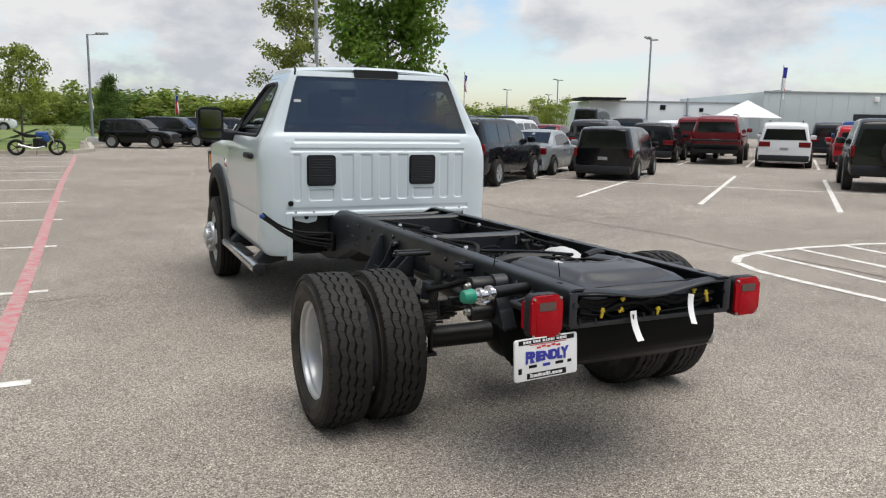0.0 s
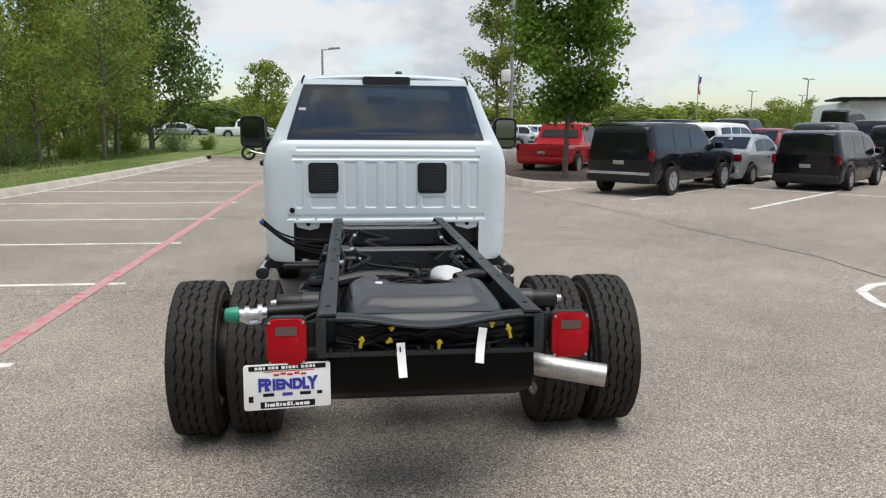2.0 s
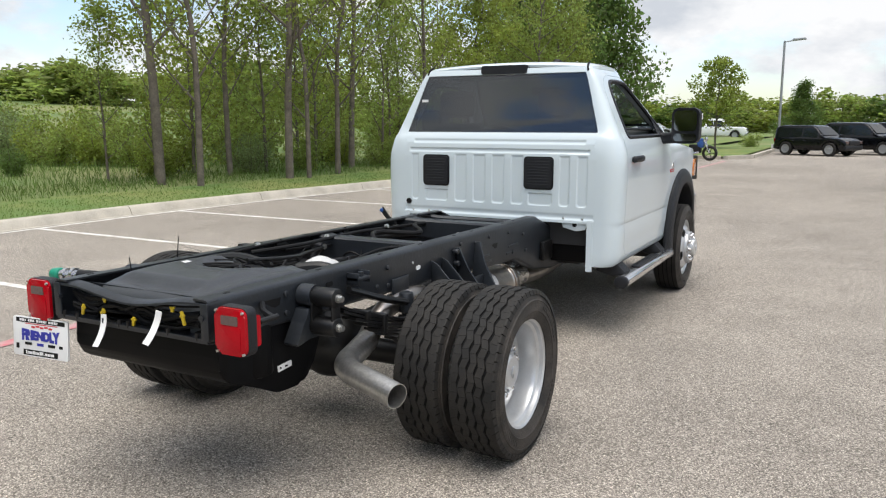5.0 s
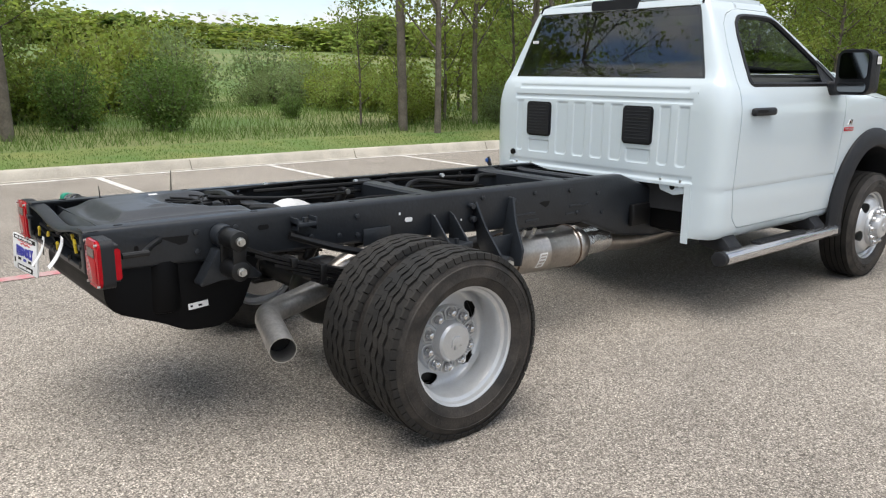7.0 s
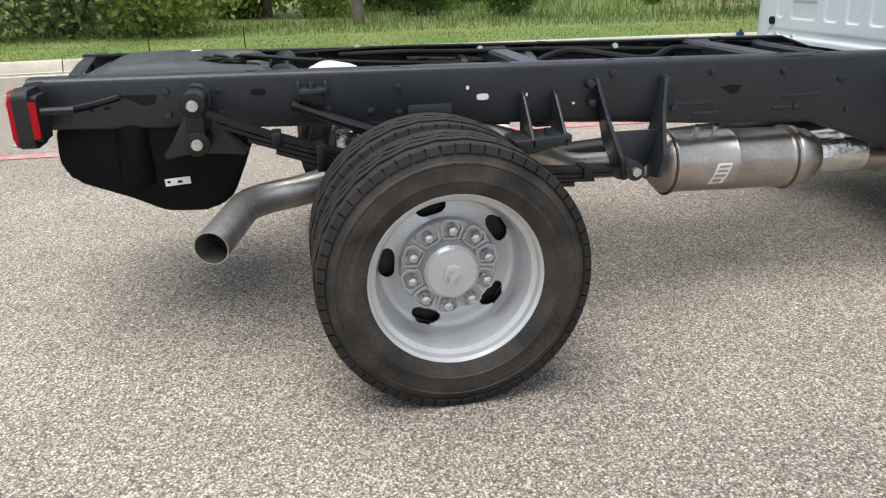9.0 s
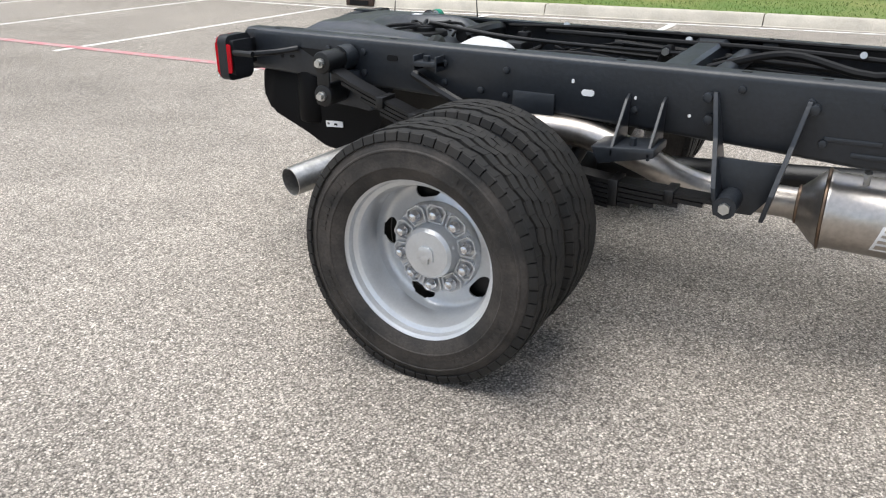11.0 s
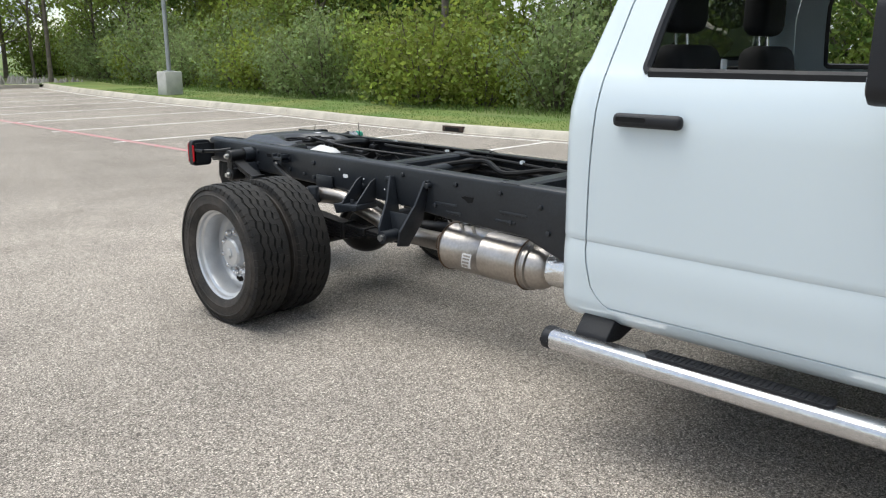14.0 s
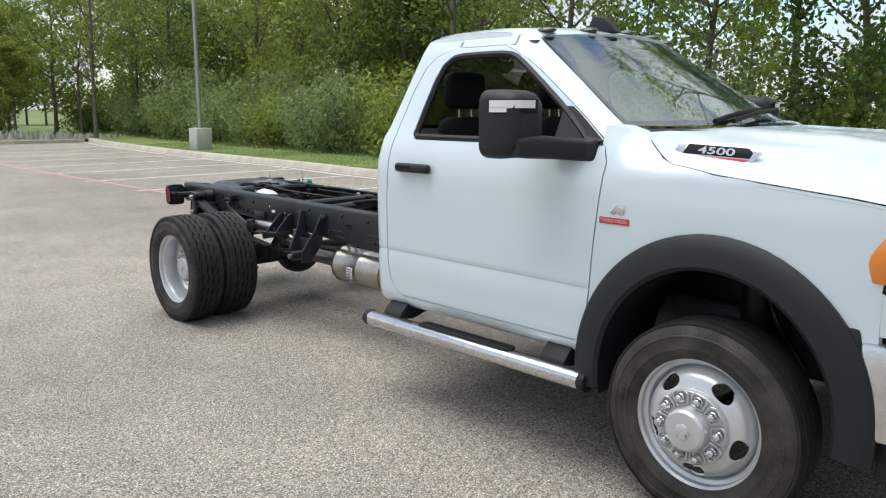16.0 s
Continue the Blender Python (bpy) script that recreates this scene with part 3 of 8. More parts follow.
for s in (1, -1):
    # rear quarter with its rounded corner
    bm = bmesh.new()
    zs = Z_LOW + Z_WIN[1:] + Z_TOP[1:] + [1.93, 1.95, 1.965]

    def quarter(z):
        b, r = back(z), corner(z) * 0.72
        arc = [b + r * (1 - math.cos(radians(a))) for a in (0, 5, 10, 16, 24, 34, 46, 58, 72, 90)]
        end = max(door_rear(min(z, 1.915)) - 0.0035, arc[-1] + 0.004)
        if z > 1.915:
            end = 2.62
        return [(s * sidex(y, z), y, z) for y in arc + [arc[-1] + (end - arc[-1]) * k / 5 for k in range(1, 6)]]
    rows_mesh(bm, [quarter(z) for z in zs])
    part("rear_quarter", thick(bm, 0.012), M["white_paint"], truck)
    # door, with the window's opening
    bm = bmesh.new()
    a, b = (lambda z: door_rear(z) + 0.0035), (lambda z: door_front(z) - 0.0035)

    def columns(z):
        w0, w1 = max(win_rear(z), a(z) + 0.01), min(win_front(z), b(z) - 0.01)
        return span(a(z), w0, 4) + span(w0, w1, 8)[1:] + span(w1, b(z), 4)[1:]
    for zz in ([z for z in Z_LOW if z >= 0.58], Z_TOP):
        rows_mesh(bm, [[(s * sidex(y, z), y, z) for y in columns(z)] for z in zz])
    side_rows(bm, Z_WIN, a, win_rear, 4, s)
    side_rows(bm, Z_WIN, win_front, b, 4, s)
    bmesh.ops.remove_doubles(bm, verts=bm.verts, dist=0.0004)
    door = part("door", thick(bm, 0.022), M["white_paint"], truck)
    # seal round the opening
    bm = bmesh.new()
    ring = [(win_rear(z), z) for z in Z_WIN] + [(win_front(z), z) for z in Z_WIN[::-1]]
    tube(bm, [(s * (sidex(y, z) - 0.006), y, z) for y, z in ring] + [(s * (sidex(*ring[0]) - 0.006), *ring[0])], 0.017, 6, False, samples=2)
    part("window_seal", bm, M["plastic"], door, "black rubber window seal")
    bm = bmesh.new()
    box(bm, (s * 0.922 - 0.012, 2.50, 1.438), (s * 0.922 + 0.022 * s, 3.62, 1.458), 0.004)
    part("belt_trim", bm, M["plastic"], door, "black belt-line trim strip")
    # handle
    bm = bmesh.new()
    box(bm, (s * 0.985, 2.415, 1.272), (s * 1.026, 2.672, 1.320), 0.018, seg=3)
    handle = part("door_handle", bm, M["plastic"], door, "black door handle")
    bm = bmesh.new()
    prism(bm, [(2.49 + p[0], 1.300 + p[1]) for p in rounded(0.115, 0.016, 0.007)], s * 1.0245, s * 1.0275)
    part("grip_slot", bm, M["ink"], handle)
    # rocker below the door
    bm = bmesh.new()
    side_rows(bm, [0.510, 0.522, 0.532, 0.545, 0.56, 0.582], lambda z: 2.40, lambda z: 3.66, 10, s)
    part("rocker_panel", thick(bm, 0.012), M["white_paint"], truck)
    # roof rail and windscreen pillar
    bm = bmesh.new()

    def pillar(z):
        y0 = door_front(min(z, 1.915)) + 0.0035
        x0 = sidex(y0, z)
        d = lerp(z, [(1.38, 0.0), (1.46, 0.03), (1.52, 0.085), (1.9, 0.095), (1.96, 0.08)])
        y1 = lerp(z, [(1.38, 3.735), (1.46, 3.77), (1.52, 3.70), (1.60, 3.575), (1.915, 3.105), (1.96, 3.06)])
        return [(s * (x0 - d * k ** 1.6), y0 + (y1 - y0) * k, z + 0.012 * k) for k in (0, 0.15, 0.3, 0.5, 0.7, 0.85, 1)]
    rows_mesh(bm, [pillar(z) for z in (1.487, 1.50, 1.52, 1.56, 1.60, 1.66, 1.72, 1.78, 1.84, 1.88, 1.915, 1.94, 1.958)])
    part("windscreen_pillar", thick(bm, 0.02), M["white_paint"], truck)
    bm = bmesh.new()
    rows_mesh(bm, [[(s * W(z), y, z) for y in span(2.60, 2.985, 6)] for z in (1.9185, 1.94, 1.96, 1.968)])
    part("roof_rail", thick(bm, 0.012), M["white_paint"], truck)
    # front wing over the arch
    bm = bmesh.new()

    def arch(y):
        k = (y - WB) / 0.585
        return 0.46 + 0.59 * math.sqrt(max(0.0, 1 - k * k)) if abs(k) < 1 else (0.55 if y < WB else 0.86)

    def wing_top(y):
        return lerp(y, [(3.6, 1.515), (3.67, 1.535), (3.74, 1.53), (3.81, 1.505), (3.89, 1.455), (3.97, 1.395), (4.2, 1.36), (4.7, 1.31), (4.95, 1.27), (5.1, 1.22)])

    def wing_x(y, z):
        if z < 1.36:
            return sidex(y, z)
        k = max(0.0, min(1.0, (y - 3.69) / 0.20))
        k = k * k * (3 - 2 * k)
        return W(z) * (1 - k) + k * (sidex(y, 1.36) - (z - 1.36) * 0.95)
    cols = []
    for j in range(6):
        col = []
        lo = arch(3.637 + 0.223 * j / 6)
        for k in range(21):
            y = 3.72
            for _ in range(3):
                z = lo + (wing_top(y) - lo) * k / 20
                d = door_front(min(z, 1.485)) + 0.0035
                y = d + (3.86 - d) * j / 6
            col.append((s * wing_x(y, z), y, z))
        cols.append(col + [(col[-1][0] - s * 0.035, col[-1][1] + 0.006, col[-1][2] + 0.006), (col[-1][0] - s * (0.09 if j < 3 else 0.06), col[-1][1] + 0.012, col[-1][2] + 0.004)])
    for y in span(3.86, 4.68, 18) + [4.74, 4.803, 4.8051, 4.85, 4.90, 4.96, 5.02]:
        lo, hi = arch(y), wing_top(y)
        cols.append([(s * wing_x(y, z), y, z) for z in span(lo, hi, 20)] + [(s * (wing_x(y, hi) - e), y, hi - 0.002) for e in (0.002, 0.004)])
    rows_mesh(bm, cols)
    wing = part("front_wing", thick(bm, 0.01), M["white_paint"], truck)
    # arch flare
    bm = bmesh.new()
    secs = []
    for i in range(41):
        a = radians(-8 + 196 * i / 40)
        c, sn = math.cos(a), math.sin(a)

        def ell(r, x, c=c, sn=sn, i=i):
            zz = 0.50 + (r + 0.025) * sn if sn > 0 else 0.50 + 1.2 * r * sn
            return (s * x, WB + r * c , zz)
        base = sidex(WB + 0.6 * c, 0.9)
        secs.append([ell(0.612, base - 0.004), ell(0.612, base + 0.018), ell(0.595, base + 0.036), ell(0.545, base + 0.050), ell(0.492, base + 0.054), ell(0.475, base + 0.040), ell(0.472, base + 0.01), ell(0.472, base - 0.16)])
    rows_mesh(bm, secs)
    flare = part("arch_flare", thick(bm, 0.006), M["plastic"], truck, "textured black plastic wheel-arch flare")
    bm = bmesh.new()
    prism(bm, [(4.63, 0.88), (4.752, 0.88), (4.80, 0.50), (4.76, 0.44), (4.70, 0.46), (4.69, 0.60)], s * 0.88, s * 0.985, bevel=0.02)
    part("flare_lower", bm, M["plastic"], flare)
    # arch liner
    bm = bmesh.new()
    rows_mesh(bm, [[(s * x, WB + 0.52 * math.cos(radians(a)), 0.46 + 0.56 * math.sin(radians(a))) for x in (0.95, 0.52)] for a in range(-10, 191, 10)])
    part("arch_liner", bm, M["matte_black"], truck)
    # side step
    bm = bmesh.new()
    prism(bm, [(s * (1.006 + p[0]), 0.424 + p[1]) for p in rounded(0.098, 0.080, 0.034)], 2.20, 3.66, "y", 0.004)
    step = part("side_step", bm, M["chrome"], truck, "polished tubular side step")
    bm = bmesh.new()
    for y0, y1 in ((2.60, 3.24),):
        prism(bm, [(s * (0.993 + p[0]), y0 + (y1 - y0) / 2 + p[1]) for p in rounded(0.072, y1 - y0, 0.02)], 0.464, 0.474, "z", 0.002)
        for k in range(30):
            y = y0 + 0.03 + k * (y1 - y0 - 0.06) / 29
            box(bm, (s * 0.993 - 0.029, y - 0.007, 0.472), (s * 0.993 + 0.029, y + 0.007, 0.4765), 0.002)
    part("tread_pad", bm, M["plastic"], step, "ribbed black tread pad")
    for y in (2.185, 3.675):
        bm = bmesh.new()
        prism(bm, [(s * (1.006 + p[0]), 0.424 + p[1]) for p in rounded(0.101, 0.083, 0.035)], y - 0.02, y + 0.02, "y", 0.008)
        part("end_cap", bm, M["plastic"], step)
    for y in (2.36, 3.48):
        bm = bmesh.new()
        prism(bm, [(s * 0.78, 0.545), (s * 0.935, 0.545), (s * 1.005, 0.475), (s * 1.0, 0.455), (s * 0.90, 0.44), (s * 0.78, 0.47)], y - 0.072, y + 0.072, "y", 0.012)
        part("step_bracket", bm, M["plastic"], step)
    # towing mirror: a deep rounded shell with the glass set in its rear, on a thick folding arm
    def shell_ring(y, k, x0, x1, z0, z1, r):
        cx, cz, w, h = (x0 + x1) / 2, (z0 + z1) / 2, (x1 - x0) * k, (z1 - z0) * k
        return [(s * (cx + p[0]), y, cz + p[1]) for p in rounded(w, h, min(r, w * 0.45, h * 0.45))]
    bm = bmesh.new()
    rings = [shell_ring(y, k, 1.07, 1.292, 1.392, 1.682, 0.055) for y, k in ((3.292, 0.93), (3.286, 0.985), (3.30, 1.0), (3.36, 1.0), (3.405, 0.975), (3.44, 0.92), (3.465, 0.82), (3.478, 0.66), (3.482, 0.40))]
    vs = rows_mesh(bm, rings, True)
    bm.faces.new(vs[0]), bm.faces.new(vs[-1])
    mirror = part("towing_mirror", bm, M["plastic"], truck, "large black towing mirror", smooth=50)
    bm = bmesh.new()
    prism(bm, [(s * (1.181 + p[0]), 1.577 + p[1]) for p in rounded(0.178, 0.165, 0.03)], 3.281, 3.291, "y")
    prism(bm, [(s * (1.181 + p[0]), 1.443 + p[1]) for p in rounded(0.178, 0.062, 0.024)], 3.279, 3.290, "y")
    glass_m = bpy.data.materials.get("mirror_glass") or mat("mirror_glass", (0.17, 0.18, 0.19), 0.03, metal=1.0, var=0.01)
    part("mirror_glass", bm, glass_m, mirror, "mirror glass, wide upper pane over a small lower one")
    # lens wrapped round the shell's outer and upper front edge
    wrap = [(1.2945, 3.345), (1.2950, 3.372), (1.2935, 3.392), (1.2905, 3.410), (1.2845, 3.432), (1.273, 3.452), (1.257, 3.472), (1.235, 3.484), (1.20, 3.488), (1.168, 3.489)]

    def band(path, zt, zl, out):
        b = bmesh.new()
        rows_mesh(b, [[(s * (x + out * 0.6), y + out, z) for z in (zt, (zt + zl) / 2, zl)] for x, y in path])
        return thick(b, 0.007)
    bm = band(wrap + [(1.150, 3.489)], 1.642, 1.583, 0.001)
    part("lamp_surround", bm, M["ink"], mirror)
    bm = band(wrap, 1.637, 1.605, 0.005)
    merge(bm, band(wrap[:5], 1.610, 1.588, 0.005))
    part("turn_lamp", bm, M["white_plastic"], mirror, "clear turn-signal lens")
    # lower front shell that runs into the arm
    bm = bmesh.new()
    rows = []
    for x, y0, y1, z0, z1 in ((1.262, 3.36, 3.492, 1.405, 1.485), (1.20, 3.36, 3.505, 1.397, 1.492), (1.10, 3.39, 3.53, 1.392, 1.490), (1.03, 3.43, 3.565, 1.388, 1.482), (0.985, 3.455, 3.60, 1.385, 1.478), (0.945, 3.46, 3.64, 1.385, 1.476)):
        cy, cz = (y0 + y1) / 2, (z0 + z1) / 2
        rows.append([(s * x, cy + p[0], cz + p[1]) for p in rounded(y1 - y0, z1 - z0, 0.032)])
    vs = rows_mesh(bm, rows, True)
    bm.faces.new(vs[0]), bm.faces.new(vs[-1])
    part("mirror_arm", bm, M["plastic"], mirror, smooth=50)
    bm = bmesh.new()
    box(bm, (s * 0.915, 3.46, 1.375), (s * 0.975, 3.655, 1.478), 0.025, seg=3)
    part("arm_foot", bm, M["plastic"], mirror)
    bm = bmesh.new()
    rows_mesh(bm, [[(s * (sidex(y, z) + 0.004), y, z) for y in span(3.41, door_front(z) - 0.010, 4)] for z in span(1.452, 1.615, 8)])
    part("sail_panel", thick(bm, 0.006), M["plastic"], mirror)
    # headlamp corner
    bm = bmesh.new()
    prism(bm, [(4.705, 1.115), (4.775, 1.235), (5.06, 1.23), (5.06, 0.985), (4.735, 1.0)], s * 0.80, s * 0.968, bevel=0.012)
    lamp = part("headlamp", bm, M["ink"], truck, "dark headlamp housing with amber side marker")
    bm = bmesh.new()
    prism(bm, [(4.745, 1.115), (4.80, 1.20), (4.92, 1.205), (4.92, 1.03), (4.77, 1.04)], s * 0.960, s * 0.976, bevel=0.004)
    part("side_marker", bm, M["amber"], lamp, "amber side marker lens")
    # engine badge, wing letters
    bm = bmesh.new()
    prism(bm, [(3.705, 1.130), (3.850, 1.130), (3.850, 1.157), (3.705, 1.157)], s * 0.982, s * 0.990, bevel=0.001)
    badge = part("engine_badge", bm, M["red_ink"], truck, "red engine badge on the front wing")
    t = text_mesh("TURBO DIESEL", 0.0205, 0.0006)
    t.transform(Matrix.Translation((s * 0.9905, 3.7775, 1.1435)) @ pose(0, 0, 0, 90, 0, 90 if s > 0 else -90))
    part("letters", t, M["wheel"], badge, smooth=0)
    bm = bmesh.new()
    prism(bm, [(3.755, 1.176), (3.775, 1.170), (3.80, 1.186), (3.80, 1.172), (3.825, 1.172), (3.83, 1.212), (3.785, 1.212), (3.775, 1.196)], s * 0.983, s * 0.990, bevel=0.001)
    part("emblem", bm, M["chrome"], truck, "small chrome engine emblem")

# back panel with pressed pockets
POCKETS = [(-0.735, -0.665, 1.322), (-0.61, -0.40, 1.045), (-0.345, -0.235, 1.322), (-0.185, -0.075, 1.322), (-0.025, 0.085, 1.322), (0.135, 0.24, 1.322), (0.275, 0.47, 1.045), (0.52, 0.605, 1.322), (0.655, 0.74, 1.322)]


def panel_y(x, z):
    """Depth of the pressed back panel."""
    def soft(d, w=0.012):
        k = max(0.0, min(1.0, d / w))
        return k * k * (3 - 2 * k)
    y = back(z)
    for x0, x1, top in POCKETS:
        cx, hw = (x0 + x1) / 2, (x1 - x0) / 2
        dx = hw - abs(x - cx)
        r = 0.03
        d = min(dx, z - 0.95, top - z)
        if dx < r and z < 0.95 + r:
            d = r - math.hypot(r - dx, 0.95 + r - z)
        y += 0.0070 * soft(d, 0.010)
    y += 0.0085 * soft(min(1.372 - z, z - 1.336), 0.010) * soft(0.755 - abs(x))
    y += 0.006 * soft(min(1.437 - z, z - 1.405), 0.009) * soft(0.72 - abs(x))
    y += 0.005 * soft(0.905 - z, 0.02) - 0.012 * soft(0.87 - z, 0.015)
    return y


bm = bmesh.new()
xs = span(-1, 1, 264)
zs = span(0.835, 1.445, 100) + [1.46, 1.48, 1.492]
rows_mesh(bm, [[(x * (W(z) - corner(z) + 0.006), panel_y(x * (W(z) - corner(z) + 0.006), z), z) for x in xs] for z in zs])
back_panel = part("back_panel", bm, M["white_paint"], truck, "white pressed-steel back panel with vertical pockets")
# frame of the rear window: header and sides come from the quarters
bm = bmesh.new()
rows_mesh(bm, [[(x, back(z) - 0.0, z) for x in span(-(W(z) - corner(z)), W(z) - corner(z), 16)] for z in (1.925, 1.94, 1.955, 1.966)])
part("rear_header", thick(bm, 0.012), M["white_paint"], truck)
bm = bmesh.new()
rows_mesh(bm, [[(x, back(z) + 0.004, z) for x in span(-(W(z) - corner(z)) - 0.004, W(z) - corner(z) + 0.004, 12)] for z in span(1.488, 1.928, 8)])
rear_window = part("rear_window", thick(bm, 0.005), M["tint_glass"], truck, "dark tinted rear window")
rear_window.visible_shadow = False
bm = bmesh.new()
for z0, z1 in ((1.489, 1.505), (1.912, 1.928)):
    rows_mesh(bm, [[(x, back(z) + 0.0015, z) for x in span(-(W(z) - corner(z)) - 0.002, W(z) - corner(z) + 0.002, 8)] for z in (z0, z1)])
for s in (1, -1):
    rows_mesh(bm, [[(s * (W(z) - corner(z) - k), back(z) + 0.0015, z) for k in (-0.002, 0.016)] for z in span(1.489, 1.928, 8)])
part("glass_border", bm, M["ink"], rear_window, "black ceramic border")
bm = bmesh.new()
prism(bm, [(-0.665 + p[0], 1.735 + p[1]) for p in rounded(0.055, 0.02, 0.002)], 2.262, 2.265, "y")
part("window_sticker", bm, M["label"], rear_window, "small white sticker")
# vents, plug
for x in (-0.505, 0.362):
    bm = bmesh.new()
    prism(bm, [(x + p[0], 1.193 + p[1]) for p in rounded(0.236, 0.244, 0.03)], 2.140, 2.176, "y")
    bmesh.ops.bevel(bm, geom=[e for e in bm.edges if all(v.co.y < 2.142 for v in e.verts)], offset=0.012, segments=2, affect="EDGES")
    vent = part("cab_vent", bm, M["plastic"], truck, "black louvred cab vent")
    for k in range(9):
        bm = bmesh.new()
        z = 1.108 + k * 0.0212
        prism(bm, [(2.1375, z), (2.144, z + 0.014), (2.144, z - 0.004)], x - 0.088, x + 0.088, "x", 0.002)
        part("slat", bm, M["plastic"], vent)
bm = bmesh.new()
cyl(bm, (-0.755, 2.142, 0.937), (-0.755, 2.175, 0.937), 0.021, seg=20)
part("grommet", bm, M["ink"], truck)
for x in (-0.64, 0.64):
    bm = bmesh.new()
    prism(bm, [(x - 0.10, 0.86), (x + 0.11, 0.86), (x + 0.09, 0.79), (x + 0.02, 0.775), (x - 0.08, 0.80)], 2.16, 2.175, "y", 0.003)
    fl = part("floor_flange", bm, M["white_paint"], truck)
    bm = bmesh.new()
    cyl(bm, (x + 0.01, 2.156, 0.825), (x + 0.01, 2.162, 0.825), 0.018, seg=16)
    part("flange_hole", bm, M["ink"], fl)
    for dx in (-0.075, 0.07):
        bm = bmesh.new()
        cyl(bm, (x + dx, 2.147, 0.868), (x + dx, 2.165, 0.868), 0.008, seg=10)
        part("flange_bolt", bm, M["bolt"], fl)
# side edges of the lower cab, seen from behind
for s in (1, -1):
    bm = bmesh.new()
    rows_mesh(bm, [[(s * x, 2.153 + 0.004 * (x > 0.76), z) for x in (0.745, 0.775, 0.79)] for z in span(0.485, 0.86, 8)])
    part("corner_skirt", thick(bm, 0.01), M["white_paint"], truck)
# roof
bm = bmesh.new()
rows = []
for y in [2.33, 2.345, 2.37, 2.42, 2.5, 2.65, 2.8, 2.93, 3.0, 3.05, 3.08]:
    edge = lerp(y, [(2.33, 1.966), (2.37, 1.985), (2.47, 1.998), (2.8, 2.004), (2.95, 1.995), (3.08, 1.958)])
    hw = lerp(y, [(2.93, 0.686), (3.0, 0.665), (3.05, 0.635), (3.08, 0.612)])
    row = []
    for k in span(-1, 1, 24):
        bowed = y + (0.12 * (1 - k * k) if y > 3.0 else 0.10 * (1 - k * k) * max(0, (y - 2.6) / 0.4) if y > 2.6 else 0)
        a = abs(k)
        z = edge + 0.030 * (1 - a * a) - (0.016 * ((a - 0.92) / 0.08) ** 2 if a > 0.92 else 0)
        row.append((k * hw, bowed, max(z, 1.950)))
    rows.append(row)
rows_mesh(bm, rows)
roof_rows = rows
roof = part("roof", thick(bm, 0.015), M["white_paint"], truck)
for s in (1, -1):
    bm = bmesh.new()
    rows_mesh(bm, [[(s * (W(1.955) * (1 - e) + abs(r[0][0]) * e) - 0.001 * s, r[0][1], 1.955 + (r[0][2] - 1.956) * e ** 0.8) for e in (0, 0.35, 0.7, 1)] for r in roof_rows[2:8]])
    tail = []
    for r in roof_rows[7:]:
        k = max(0.0, min(1.0, (r[0][1] - 2.9335) / 0.1265))
        low = Vector((0.688 - 0.08 * k ** 1.6, r[0][1], 1.956 + 0.012 * k))
        high = Vector((abs(r[0][0]) - 0.012, r[0][1] + 0.006, r[0][2] + 0.004))
        tail.append([(s * p.x, p.y, p.z) for p in (low, low.lerp(high, 0.5), high)])
    rows_mesh(bm, tail)
    part("roof_side", thick(bm, 0.008), M["white_paint"], roof, smooth=60)
    bm = bmesh.new()
    tube(bm, [(s * 0.668, 2.322, 1.935), (s * 0.660, 2.335, 1.975), (s * 0.652, 2.39, 1.998)], 0.008, 8)
    part("roof_seam", bm, M["ink"], roof)
bm = bmesh.new()
prism(bm, [(0.005 + p[0], 1.962 + p[1]) for p in rounded(0.38, 0.066, 0.014)], 2.300, 2.36, "y", 0.006)
part("high_stop_lamp", bm, M["plastic"], truck, "dark high-mounted stop lamp")
for x, r in ((-0.56, 0.05), (-0.3, 0.05), (0.0, 0.05), (0.3, 0.05), (0.56, 0.05)):
    bm = bmesh.new()
    b = bmesh.new()
    bmesh.ops.create_uvsphere(b, u_segments=16, v_segments=8, radius=1)
    b.transform(Matrix.Translation((x, 3.03 + 0.12 * (1 - (x / 0.64) ** 2), 2.004 - 0.05 * x * x)) @ Matrix.Diagonal((0.040, 0.055, 0.015, 1)))
    merge(bm, b)
    part("roof_marker", bm, M["smoke_lens"], roof, "small roof clearance lamp")
bm = bmesh.new()
prism(bm, [(3.02, 2.01), (3.22, 1.99), (3.13, 2.075), (3.06, 2.09)], 0.12, 0.18, bevel=0.012)
part("aerial_fin", bm, M["plastic"], roof, "black roof aerial fin")
# windscreen
bm = bmesh.new()
rows = []
for k in span(0, 1, 10):
    z, y = 1.53 + 0.43 * k, 3.70 - 0.63 * k
    hw = 0.808 - 0.185 * k
    rows.append([(a * hw, y + (0.20 - 0.08 * k) * (1 - a * a), z + 0.024 * k * (1 - a * a)) for a in span(-1, 1, 20)])
rows_mesh(bm, rows)
screen = part("windscreen", thick(bm, 0.006), M["wind_glass"], truck, "clear windscreen reflecting trees and sky")
screen.visible_shadow = False
bm = bmesh.new()
for k0, k1 in ((0.0, 0.05), (0.97, 1.0)):
    rows_mesh(bm, [[(a * (0.808 - 0.185 * k), 3.70 - 0.63 * k + (0.20 - 0.08 * k) * (1 - a * a) - 0.009, 1.53 + 0.43 * k) for a in span(-1, 1, 20)] for k in (k0, k1)])
